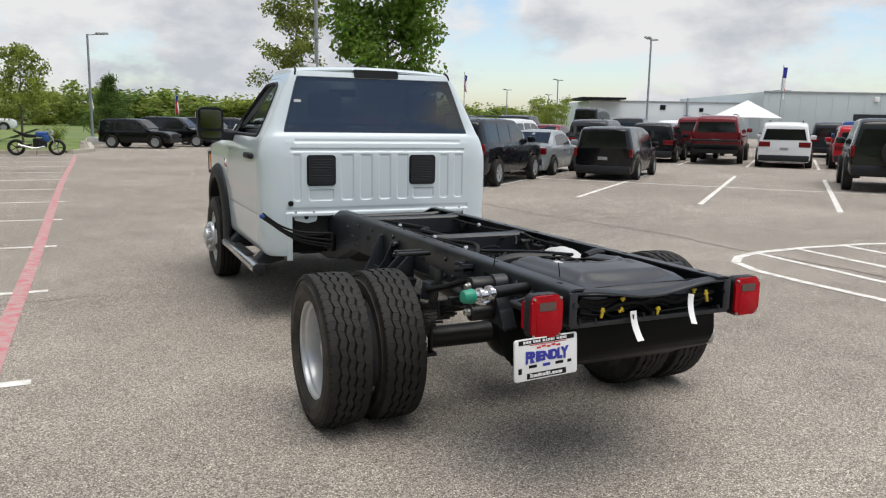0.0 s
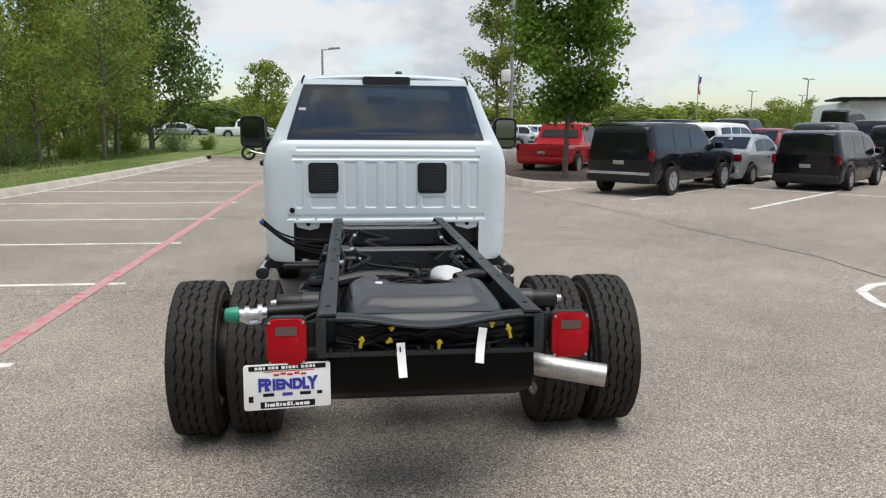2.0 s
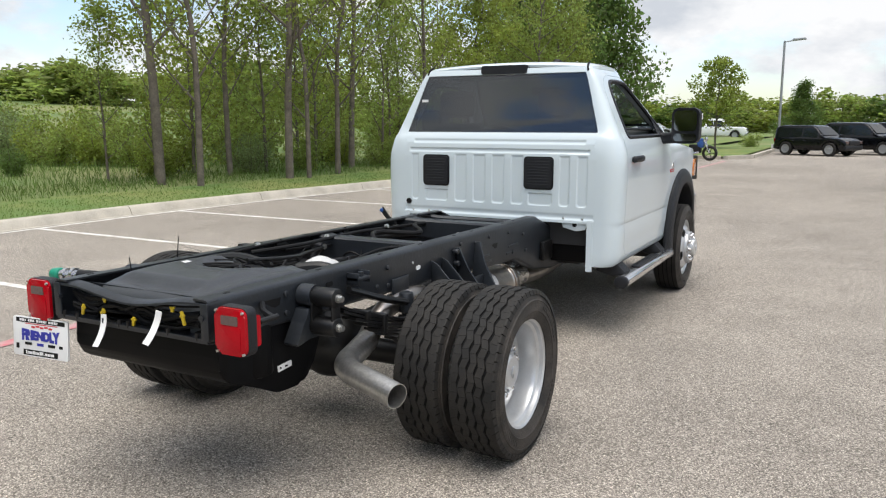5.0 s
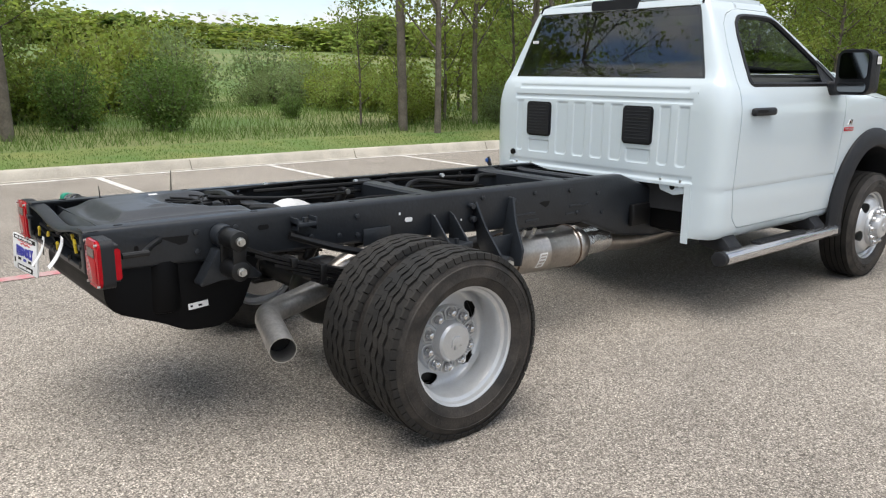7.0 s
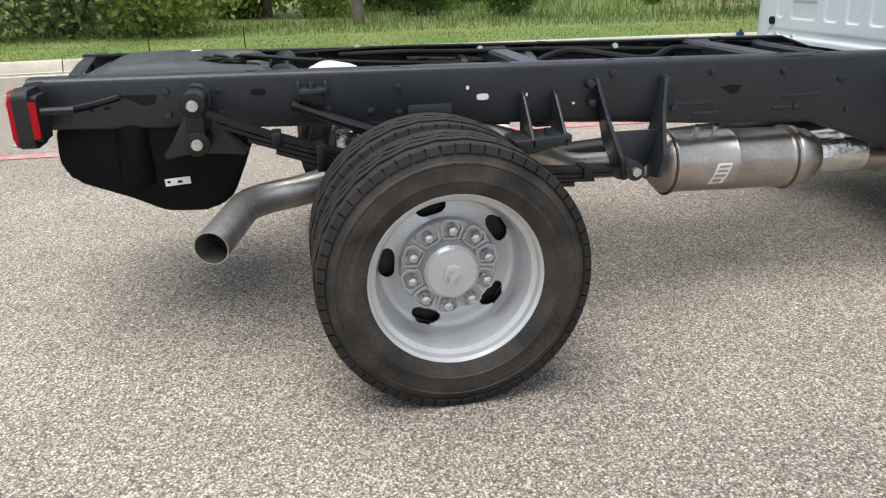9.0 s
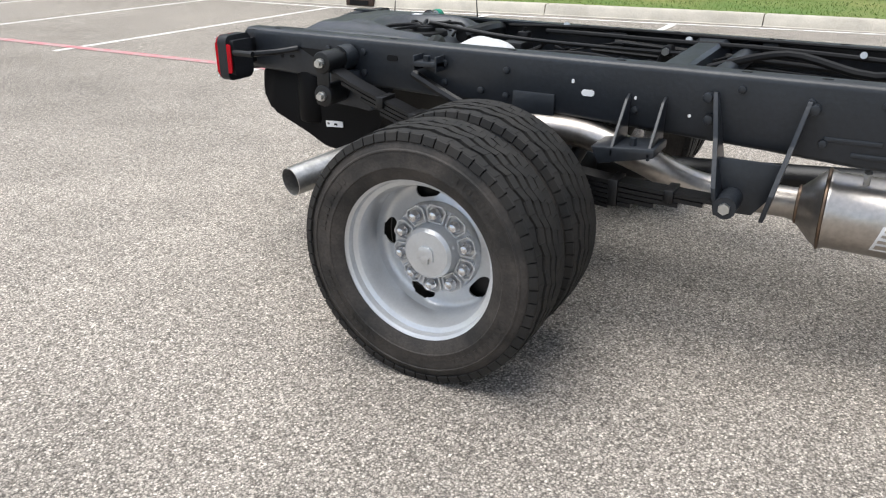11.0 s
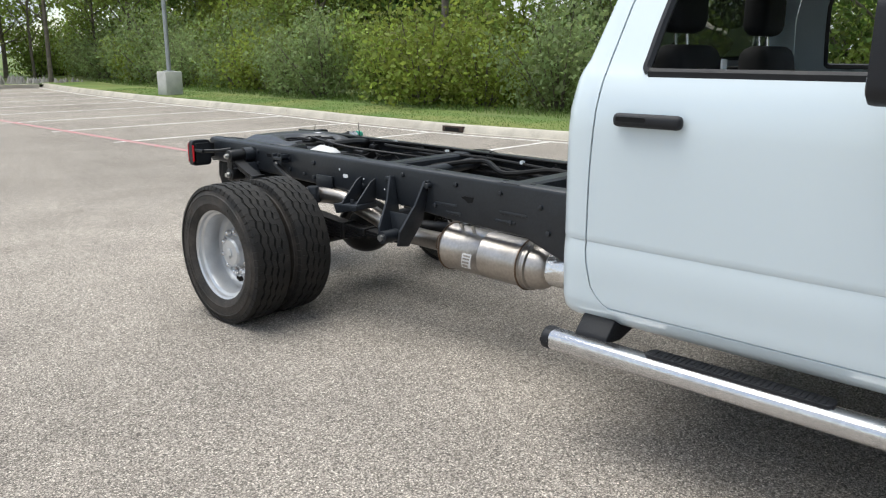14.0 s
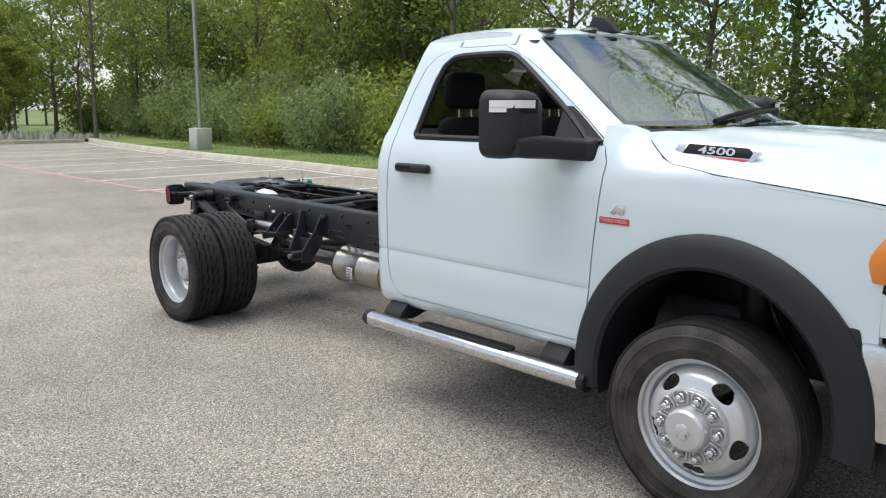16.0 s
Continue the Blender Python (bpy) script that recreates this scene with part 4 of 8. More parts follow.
for s in (1, -1):
    rows_mesh(bm, [[(s * (0.808 - 0.185 * k - d), 3.70 - 0.63 * k + (0.2 - 0.08 * k) * (1 - ((0.808 - 0.185 * k - d) / (0.808 - 0.185 * k)) ** 2) - 0.009, 1.53 + 0.43 * k) for d in (0, 0.03)] for k in span(0, 1, 8)])
part("screen_border", bm, M["ink"], screen, "black ceramic border")
# bonnet
bm = bmesh.new()
rows = []
for y in [3.80, 3.84, 3.88, 3.92, 3.97] + span(4.04, 5.04, 13):
    edge = wing_top(y) - 0.004
    crest = lerp(y, [(3.74, 1.515), (3.95, 1.525), (4.4, 1.505), (4.8, 1.45), (4.96, 1.39), (5.04, 1.28)])
    hw = wing_x(y, edge) - 0.008
    row = []
    for k in span(-1, 1, 32):
        a = abs(k)
        lift = (1 - a ** 2.6) ** 0.9 + 0.10 * max(0, 1 - ((a - 0.42) / 0.12) ** 2)
        bow = 0.13 * (1 - k * k) * max(0, (3.97 - y) / 0.2) if y < 3.97 else 0.10 * (1 - k * k) * max(0, (y - 4.6) / 0.44)
        row.append((k * hw, y + bow, edge + (crest - edge) * lift))
    rows.append(row)
rows_mesh(bm, rows)
bonnet = part("bonnet", thick(bm, 0.012), M["white_paint"], truck, "white bonnet with raised flanks")
for s in (1, -1):
    bm = bmesh.new()
    tube(bm, [(s * (wing_x(y, wing_top(y)) - 0.003), y, wing_top(y) - 0.001) for y in span(3.86, 4.95, 16)], 0.0035, 6)
    part("bonnet_seam", bm, M["ink"], bonnet)
for s in (1, -1):
    bm = bmesh.new()
    tilt = Matrix.Translation((s * 0.808, 4.13, 1.437)) @ pose(0, 0, 0, 0, 0, 90 * s) @ pose(0, 0, 0, 66, 0, 0) @ pose(0, 0, 0, 0, 0, -2.5 * s) @ Matrix.Scale(1.06, 4) @ Matrix.Translation((0, -0.016, 0.012))
    prism(bm, [(-0.175, 0.0), (-0.15, 0.043), (0.13, 0.043), (0.165, 0.02), (0.13, -0.043), (-0.15, -0.043)] if s > 0 else [(0.175, 0.0), (0.15, 0.043), (-0.13, 0.043), (-0.165, 0.02), (-0.13, -0.043), (0.15, -0.043)], -0.01, 0.008, "z", 0.004)
    bm.transform(tilt)
    nb = part("model_badge", bm, M["chrome"], bonnet, "chrome-framed model badge")
    bm = bmesh.new()
    prism(bm, [(-0.135, -0.008), (-0.118, 0.032), (0.118, 0.032), (0.138, 0.014), (0.130, -0.008)], 0.0, 0.010, "z", 0.002)
    bm.transform(tilt)
    part("badge_field", bm, M["ink"], nb)
    bm = bmesh.new()
    prism(bm, [(-0.122, -0.032), (-0.134, -0.0115), (0.128, -0.0115), (0.108, -0.032)], 0.0, 0.010, "z", 0.002)
    bm.transform(tilt)
    part("badge_stripe", bm, M["red_ink"], nb)
    t = text_mesh("4500", 0.047, 0.002, 0.001)
    t.transform(Matrix.Translation((0, 0.008, 0)) @ Matrix.Diagonal((1.55, 0.82, 1, 1)))
    t.transform(tilt @ Matrix.Translation((0, 0, 0.011)))
    part("letters", t, M["chrome"], nb, smooth=0)
    bm = bmesh.new()
    y0 = 3.86 if s > 0 else 3.90
    tube(bm, [(s * 0.05 + 0.30, y0 + 0.01, 1.548), (s * 0.05 - 0.02, y0 - 0.02, 1.585), (s * 0.05 - 0.42, y0 - 0.10, 1.60)], 0.012, 8)
    part("wiper", bm, M["ink"], truck, "black windscreen wiper")
bm = bmesh.new()
rows_mesh(bm, [[(a * 0.83, y + 0.19 * (1 - a * a), z) for a in span(-1, 1, 16)] for y, z in ((3.62, 1.50), (3.70, 1.518), (3.78, 1.512))])
part("cowl", thick(bm, 0.01), M["plastic"], truck)
# nose, bumper
bm = bmesh.new()
prism(bm, [(-0.80, 4.98), (0.80, 4.98), (0.72, 5.10), (0.4, 5.16), (-0.4, 5.16), (-0.72, 5.10)], 0.84, 1.27, "z", 0.02)
part("grille", bm, M["plastic"], truck, "black grille block")
bm = bmesh.new()
prism(bm, [(-0.985, 4.755), (-0.975, 5.06), (-0.86, 5.20), (-0.4, 5.28), (0.4, 5.28), (0.86, 5.20), (0.975, 5.06), (0.985, 4.755), (0.90, 4.755), (0.88, 5.0), (-0.88, 5.0), (-0.90, 4.755)], 0.50, 0.835, "z", 0.015)
part("front_bumper", bm, M["chrome"], truck, "bright metal front bumper")
bm = bmesh.new()
prism(bm, [(-0.93, 4.82), (-0.93, 5.04), (-0.4, 5.24), (0.4, 5.24), (0.93, 5.04), (0.93, 4.82)], 0.34, 0.498, "z", 0.015)
part("bumper_valance", bm, M["plastic"], truck)

# cab inside
bm = bmesh.new()
box(bm, (-0.86, 2.30, 0.60), (0.86, 3.60, 0.66), 0.01)
part("cab_floor", bm, M["interior"], truck)
bm = bmesh.new()
box(bm, (-0.74, 2.235, 0.66), (0.74, 2.255, 1.46), 0.01)
part("rear_bulkhead", bm, M["interior"], truck)
bm = bmesh.new()
box(bm, (-0.82, 3.60, 0.66), (0.82, 3.68, 1.38), 0.02)
part("front_bulkhead", bm, M["interior"], truck)
bm = bmesh.new()
rows_mesh(bm, [[(k * 0.67, y, 1.935 + 0.01 * (1 - k * k)) for k in span(-1, 1, 8)] for y in span(2.32, 3.08, 4)])
part("headliner", thick(bm, 0.01), mat("grey_headliner", (0.10, 0.10, 0.10), 0.9), truck)
bm = bmesh.new()
prism(bm, [(3.28, 1.10), (3.25, 1.36), (3.32, 1.45), (3.72, 1.50), (3.72, 1.10)], -0.83, 0.83, "x", 0.02)
part("dashboard", bm, M["interior"], truck, "dark dashboard")
bm = bmesh.new()
lathe(bm, [(0.016 * math.cos(radians(a)), 0.185 + 0.016 * math.sin(radians(a))) for a in range(0, 360, 45)], 28, True)
box(bm, (-0.01, -0.17, -0.02), (0.01, 0.17, 0.02), 0.005)
cyl(bm, (0.0, 0, 0), (0.16, 0, 0), 0.04)
bm.transform(Matrix.Translation((-0.40, 3.16, 1.34)) @ pose(0, 0, 0, 0, 25, 0) @ pose(0, 0, 0, 0, 0, 90))
part("steering_wheel", bm, M["interior"], truck)
for x in (-0.42, 0.42):
    bm = bmesh.new()
    box(bm, (x - 0.27, 2.45, 0.85), (x + 0.27, 2.95, 1.03), 0.06, seg=3)
    seat = part("cab_seat", bm, M["seat"], truck, "black cloth cab seat with headrest")
    bm = bmesh.new()
    box(bm, (x - 0.26, -0.07, 0), (x + 0.26, 0.07, 0.64), 0.06, seg=3)
    for v in bm.verts:
        v.co.x = x + (v.co.x - x) * (1 - 0.22 * max(0, v.co.z) / 0.64)
    bm.transform(Matrix.Translation((0, 2.46, 0.92)) @ pose(0, 0, 0, 8, 0, 0))
    part("backrest", bm, M["seat"], seat)
    bm = bmesh.new()
    box(bm, (x - 0.14, 2.29, 1.60), (x + 0.14, 2.41, 1.81), 0.05, seg=3)
    part("headrest", bm, M["seat"], seat)
    for dx in (-0.05, 0.05):
        bm = bmesh.new()
        cyl(bm, (x + dx, 2.36, 1.52), (x + dx, 2.35, 1.62), 0.007, seg=8)
        part("headrest_post", bm, M["chrome"], seat)
bm = bmesh.new()
box(bm, (-0.14, 2.48, 0.9), (0.14, 2.92, 1.20), 0.04)
part("centre_console", bm, M["interior"], truck)
bm = bmesh.new()
box(bm, (0.45, 2.555, 1.32), (0.49, 2.565, 1.50), 0.002)
part("seat_tag", bm, M["label"], truck, "white paper tag hanging on the seat")
bm = bmesh.new()
box(bm, (-0.13, 3.20, 1.80), (0.13, 3.23, 1.87), 0.012)
part("rear_view_mirror", bm, M["interior"], truck)


# chassis frame
def rail_top(y):
    return 0.915 - 0.010 * y


def rail_low(y):
    return lerp(y, [(-1.3, 0.765), (-0.9, 0.745), (0.0, 0.715), (0.6, 0.69), (1.1, 0.655), (1.6, 0.635), (1.95, 0.51), (2.3, 0.46), (4.9, 0.48)])


def top_at(y):
    return rail_top(y) if y < 1.95 else lerp(y, [(1.95, rail_top(1.95)), (2.4, 0.74), (4.9, 0.72)])


ys = [-1.258, -1.1, -0.8, -0.4, 0.0, 0.4, 0.8, 1.1, 1.35, 1.6, 1.72, 1.84, 1.95, 2.1, 2.3, 2.8, 3.6, 4.9]
for s in (1, -1):
    bm = bmesh.new()
    rows = []
    for y in ys:
        t, lo = top_at(y), rail_low(y)
        rows.append([(s * x, y, z) for x, z in ((0.357, t), (0.41, t), (0.424, t - 0.004), (0.430, t - 0.011), (0.432, t - 0.022), (0.432, lo + 0.018), (0.428, lo + 0.007), (0.418, lo), (0.357, lo))])
    rows_mesh(bm, rows)
    rail = part("frame_rail", thick(bm, 0.008), M["frame_black"], truck, "black coated steel frame rail", smooth=40)
    # painted slots and holes, and bolt heads, on the web
    # White plates paint daylight seen through a hole, ink plates a dark hole.
    for y, z, w, h, mt in ((-0.53, 0.855, 0.05, 0.022, "ink"), (-1.07, 0.83, 0.016, 0.03, "ink"), (-1.02, 0.825, 0.022, 0.012, "ink"), (0.255, 0.80, 0.045, 0.022, "label"), (0.20, 0.835, 0.010, 0.014, "label"), (0.42, 0.80, 0.008, 0.012, "label"), (0.60, 0.76, 0.010, 0.010, "label")):
        bm = bmesh.new()
        prism(bm, [(y + p[0], z + p[1]) for p in rounded(w, h, min(w, h) * 0.45, 3)], s * 0.4310, s * 0.4345)
        part("web_hole", bm, M[mt] if s > 0 else M["ink"], rail)
    for tri in (((-0.98, 0.865), (-0.86, 0.862), (-0.87, 0.832), (-0.90, 0.826)), ((1.19, 0.79), (1.22, 0.797), (1.275, 0.795), (1.265, 0.768), (1.24, 0.762))):
        bm = bmesh.new()
        prism(bm, list(tri), s * 0.4310, s * 0.4345)
        part("web_slot", bm, M["ink"], rail)
    for y, z in ((-0.66, 0.87), (-0.83, 0.87), (-0.66, 0.79), (-0.83, 0.79), (-0.30, 0.855), (-0.30, 0.785), (-0.05, 0.85), (-0.05, 0.76), (-0.15, 0.77), (0.42, 0.76), (0.95, 0.84), (1.0, 0.72), (1.45, 0.84), (1.52, 0.70), (1.7, 0.80), (1.75, 0.68), (0.75, 0.86), (1.15, 0.85), (-0.7, 0.86)):
        bm = bmesh.new()
        cyl(bm, (s * 0.430, y, z), (s * 0.443, y, z), 0.013, seg=10, bevel=0.003)
        part("web_bolt", bm, M["frame_black"], rail)
    for y0, y1, z in ((1.00, 1.16, 0.735), (1.08, 1.19, 0.695), (1.42, 1.55, 0.70), (1.45, 1.62, 0.745)):
        bm = bmesh.new()
        box(bm, (s * 0.430, y0, z - 0.008), (s * 0.436, y1, z + 0.008), 0.003)
        part("web_rib", bm, M["frame_black"], rail)
    for y in (-1.12, -0.55, -0.05, 0.35, 0.75, 0.98, 1.45, 1.62):
        bm = bmesh.new()
        prism(bm, [(s * 0.39 + p[0], y + p[1]) for p in rounded(0.016, 0.032, 0.006, 3)], top_at(y) - 0.002, top_at(y) + 0.0015, "z")
        part("flange_slot", bm, M["ink"], rail)

# crossmembers
def crossmember(pts_yz, label=""):
    bm = bmesh.new()
    prism(bm, pts_yz, -0.426, 0.426, "x", 0.006)
    return part("crossmember", bm, M["frame_black"], truck, label)


for y, w, z in ((0.50, 0.10, 0.905), (1.50, 0.11, 0.90), (1.82, 0.05, 0.885)):
    bm = bmesh.new()
    rows = []
    for x in (-0.428, -0.36, -0.30, 0.30, 0.36, 0.428):
        k = 1.0 if abs(x) < 0.31 else 1.35
        zz = z - 0.012 if abs(x) < 0.31 else z - 0.004
        rows.append([(x, y - w / 2 * k, zz - 0.12), (x, y - w / 2 * k, zz - 0.012), (x, y - w / 2 * k + 0.012, zz), (x, y + w / 2 * k - 0.012, zz), (x, y + w / 2 * k, zz - 0.012), (x, y + w / 2 * k, zz - 0.12)])
    rows_mesh(bm, rows)
    part("crossmember", thick(bm, 0.006), M["frame_black"], truck, "black steel crossmember")
bm = bmesh.new()
tube(bm, [(-0.40, 0.66, 0.86), (-0.1, 0.62, 0.83), (0.40, 0.62, 0.83)], 0.035, 12)
part("cross_tube", bm, M["frame_black"], truck)
# rear closing member: dished top lip, open channel, lower lip
bm = bmesh.new()
rows = []
for x in span(-0.43, 0.43, 28):
    k = 0.5 + 0.5 * math.cos(math.pi * min(1, abs(x) / 0.36))
    z = 0.921 - 0.040 * k
    rows.append([(x, -1.200, z - 0.006), (x, -1.208, z), (x, -1.245, z - 0.002), (x, -1.258, z - 0.010), (x, -1.259, z - 0.018)])
rows_mesh(bm, rows)
rear_beam = part("rear_crossmember", thick(bm, 0.007), M["frame_black"], truck, "black rear crossmember with dished top lip")
bm = bmesh.new()
rows_mesh(bm, [[(x, -1.14, 0.90), (x, -1.14, 0.77), (x, -1.242, 0.755), (x, -1.262, 0.762), (x, -1.265, 0.780)] for x in span(-0.425, 0.425, 4)])
part("lower_lip", thick(bm, 0.007), M["frame_black"], rear_beam)
for s in (1, -1):
    bm = bmesh.new()
    box(bm, (s * 0.395, -1.265, 0.772), (s * 0.434, -1.256, 0.914), 0.003)
    cyl(bm, (s * 0.405, -1.272, 0.86), (s * 0.405, -1.252, 0.86), 0.012, seg=10)
    part("end_plate", bm, M["frame_black"], rear_beam)
random.seed(5)
for n in range(11):
    bm = bmesh.new()
    z0 = 0.80 + 0.07 * random.random()
    pts = [(-0.36 + 0.72 * k / 7, -1.182 - 0.05 * random.random(), z0 - 0.05 * math.sin(math.pi * k / 7) * random.uniform(-0.2, 1) + random.uniform(-0.015, 0.015)) for k in range(8)]
    tube(bm, pts, random.choice((0.005, 0.007, 0.010)), 6)
    part("wiring_loom", bm, M["ink"], rear_beam)
for x, y, z, h, lean in ((-0.265, -1.257, 0.815, 0.06, 12), (-0.16, -1.247, 0.815, 0.035, 60), (-0.15, -1.242, 0.86, 0.02, 0), (0.03, -1.257, 0.80, 0.05, 8), (0.235, -1.247, 0.87, 0.03, 0), (0.30, -1.257, 0.845, 0.075, -14)):
    bm = bmesh.new()
    h *= 0.75
    box(bm, (-0.0065, -0.005, -h / 2), (0.0065, 0.005, h / 2), 0.003)
    box(bm, (-0.012, -0.005, h * 0.1), (0.012, 0.005, h * 0.1 + 0.009), 0.003)
    bm.transform(Matrix.Translation((x, y, z)) @ pose(0, 0, 0, 0, lean, 0))
    part("wire_clip", bm, M["yellow"], rear_beam, "yellow plastic wire clip")
for x, z, h, lean in ((-0.115, 0.757, 0.118, -3), (0.185, 0.806, 0.122, 10)):
    bm = bmesh.new()
    rows_mesh(bm, [[(k, -0.0015 * j * j, h / 2 - h * j / 6) for k in (-0.016, 0.0, 0.016)] for j in range(7)])
    bm.transform(Matrix.Translation((x, -1.277, z)) @ pose(0, 0, 0, 0, lean, 0))
    tag = part("paper_tag", thick(bm, 0.002), M["label"], rear_beam, "white paper tag hanging from the wiring")
    bm = bmesh.new()
    box(bm, (-0.006, -0.004, -0.02), (0.000, -0.001, 0.045), 0)
    bm.transform(Matrix.Translation((x, -1.278, z)) @ pose(0, 0, 0, 0, lean, 0))
    if x < 0:
        part("print_bar", bm, M["ink"], tag)
    else:
        bm.free()
for x in (-0.30, -0.05, 0.0, 0.22, 0.37, -0.38):
    bm = bmesh.new()
    cyl(bm, (x, -1.259, 0.772), (x, -1.259, 0.798), 0.008, seg=8)
    part("stud", bm, M["matte_black"], rear_beam)

# fuel tank and its shield
bm = bmesh.new()
rows = []


def ease(d, w):
    k = max(0.0, min(1.0, d / w))
    return k * k * (3 - 2 * k)


for y in [-1.19, -1.182] + span(-1.175, -0.46, 40) + [-0.45]:
    zt = lerp(y, [(-1.19, 0.85), (-1.175, 0.882), (-1.14, 0.905), (-1.05, 0.920), (-0.9, 0.925), (-0.60, 0.922), (-0.50, 0.908), (-0.46, 0.885), (-0.45, 0.82)])
    hw = lerp(y, [(-1.19, 0.27), (-1.175, 0.30), (-1.14, 0.32), (-1.05, 0.332), (-0.6, 0.334), (-0.50, 0.32), (-0.45, 0.28)])
    row = []
    for k in span(-1, 1, 44):
        a = abs(k)
        x = k * hw
        z = zt - 0.10 * max(0, (a - 0.86) / 0.14) ** 2 - 0.006 * a
        # raised middle panel, cut back round the sender well
        well = math.hypot((x - 0.02) / 0.19, (y + 0.60) / 0.21)
        z += 0.026 * ease(min(0.275 - abs(x + 0.01), y + 1.10, -0.49 - y), 0.065) * ease(well - 0.95, 0.22)
        z -= 0.026 * (1 - ease(well - 0.70, 0.30))
        z -= 0.007 * math.exp(-((well - 1.32) / 0.06) ** 2) * ease(min(0.25 - abs(x), y + 1.02), 0.05)
        z -= 0.010 * math.exp(-((y + 1.055 + 0.06 * math.cos(x * 7)) / 0.018) ** 2) * ease(0.24 - abs(x), 0.05)
        z += 0.008 * ease(min(0.022 - abs(x - 0.16), 0.05 - abs(y + 0.86)), 0.006)
        row.append((x, y, z))
    rows.append([(-hw, y, 0.72)] + row + [(hw, y, 0.72)])
rows_mesh(bm, rows)
fuel_tank = part("fuel_tank", bm, M["tank"], truck, "grey-black moulded plastic fuel tank", smooth=50)
bm = bmesh.new()
cyl(bm, (0.02, -0.63, 0.86), (0.02, -0.63, 0.905), 0.105, 0.10, 28, 0.006)
cyl(bm, (0.02, -0.63, 0.90), (0.02, -0.63, 0.920), 0.05, seg=20)
part("sender_cap", bm, M["ink"], fuel_tank, "black fuel sender cap with hoses")
for n in range(9):
    bm = bmesh.new()
    a = random.uniform(0, 6.28)
    c = Vector((0.02, -0.63, 0.918))
    far = c + Vector((0.22 * math.cos(a), 0.14 * math.sin(a), -0.01 + 0.02 * random.random()))
    tube(bm, [c, (c + far) / 2 + Vector((random.uniform(-0.04, 0.04), random.uniform(-0.04, 0.04), 0.010)), far, far + Vector((0.05, 0.16 * random.random(), -0.03))], random.choice((0.004, 0.006, 0.008)), 6)
    part("fuel_hose", bm, M["ink"], fuel_tank)
bm = bmesh.new()
box(bm, (-0.195, -0.80, 0.937), (-0.165, -0.76, 0.946), 0.001)
part("tank_label", bm, M["label"], fuel_tank)
bm = bmesh.new()
side = [(-1.20, 0.80), (-1.20, 0.63), (-1.16, 0.58), (-0.99, 0.512), (-0.88, 0.455), (-0.73, 0.448), (-0.65, 0.49), (-0.60, 0.60), (-0.56, 0.70), (-0.50, 0.80)]
for cut in (0.14, 0.24):
    side = [(p[0] + (q[0] - p[0]) * f, p[1] + (q[1] - p[1]) * f) for p, q in zip(side, side[1:] + side[:1]) for f in (cut, 1 - cut)]
prism(bm, side, -0.40, 0.415, "x", 0.010)
shield = part("tank_shield", bm, M["skid"], truck, "black fuel-tank shield under the frame")
for x in (-0.2, 0.0, 0.17, 0.31):
    bm = bmesh.new()
    box(bm, (x - 0.012, -1.197, 0.66), (x + 0.012, -1.18, 0.745), 0.006)
    part("shield_rib", bm, M["skid"], shield)
bm = bmesh.new()
cyl(bm, (0.37, -0.96, 0.55), (0.37, -0.96, 0.77), 0.075, 0.07, 20, 0.02)
part("shield_bulge", bm, M["skid"], shield)
bm = bmesh.new()
box(bm, (0.416, -0.875, 0.545), (0.421, -0.79, 0.570), 0)
bm.transform(Matrix.Translation((0, -0.86, 0.56)) @ pose(0, 0, 0, 4, 0, 0) @ Matrix.Translation((0, 0.86, -0.56)))
slab = part("shield_label", bm, M["label"], shield, "white barcode label")
for y, w in ((-0.862, 0.010), (-0.825, 0.016)):
    bm = bmesh.new()
    box(bm, (0.4205, y - w / 2, 0.555), (0.4222, y + w / 2, 0.563), 0)
    part("print_bar", bm, M["ink"], slab)

# white insulated filter, hoses and clutter between the rails
bm = bmesh.new()
b = bmesh.new()
bmesh.ops.create_uvsphere(b, u_segments=24, v_segments=14, radius=1)
b.transform(Matrix.Translation((0.19, -0.27, 0.858)) @ pose(0, 0, 0, 0, 8, 12) @ Matrix.Diagonal((0.088, 0.145, 0.056, 1)))
for v in b.verts:
    v.co += Vector((0, 0, 1)) * noise.noise(v.co * 14) * 0.014
merge(bm, b)
part("wrapped_canister", bm, mat("white_wrap", (0.58, 0.58, 0.575), 0.5, bump=0.9, bscale=50), truck, "white wrapped canister between the rails")
for pts, r in (([(-0.36, -0.45, 0.88), (-0.2, -0.42, 0.90), (0.0, -0.46, 0.89)], 0.032), ([(0.20, -0.46, 0.89), (0.3, -0.42, 0.90), (0.38, -0.40, 0.88)], 0.030), ([(-0.35, 0.1, 0.86), (-0.34, 0.5, 0.84), (-0.33, 1.2, 0.80), (-0.3, 1.9, 0.74)], 0.012), ([(-0.345, 0.0, 0.82), (-0.34, 0.6, 0.80), (-0.335, 1.4, 0.76), (-0.3, 2.0, 0.70)], 0.010), ([(-0.2, -0.1, 0.78), (-0.05, 0.3, 0.80), (-0.2, 0.9, 0.72), (-0.3, 1.7, 0.66)], 0.018), ([(0.02, -0.6, 0.94), (0.0, -0.25, 0.90), (-0.18, 0.1, 0.86), (-0.3, 0.5, 0.84)], 0.009)):
    bm = bmesh.new()
    tube(bm, pts, r, 10)
    part("hose", bm, M["matte_black"], truck)
random.seed(9)
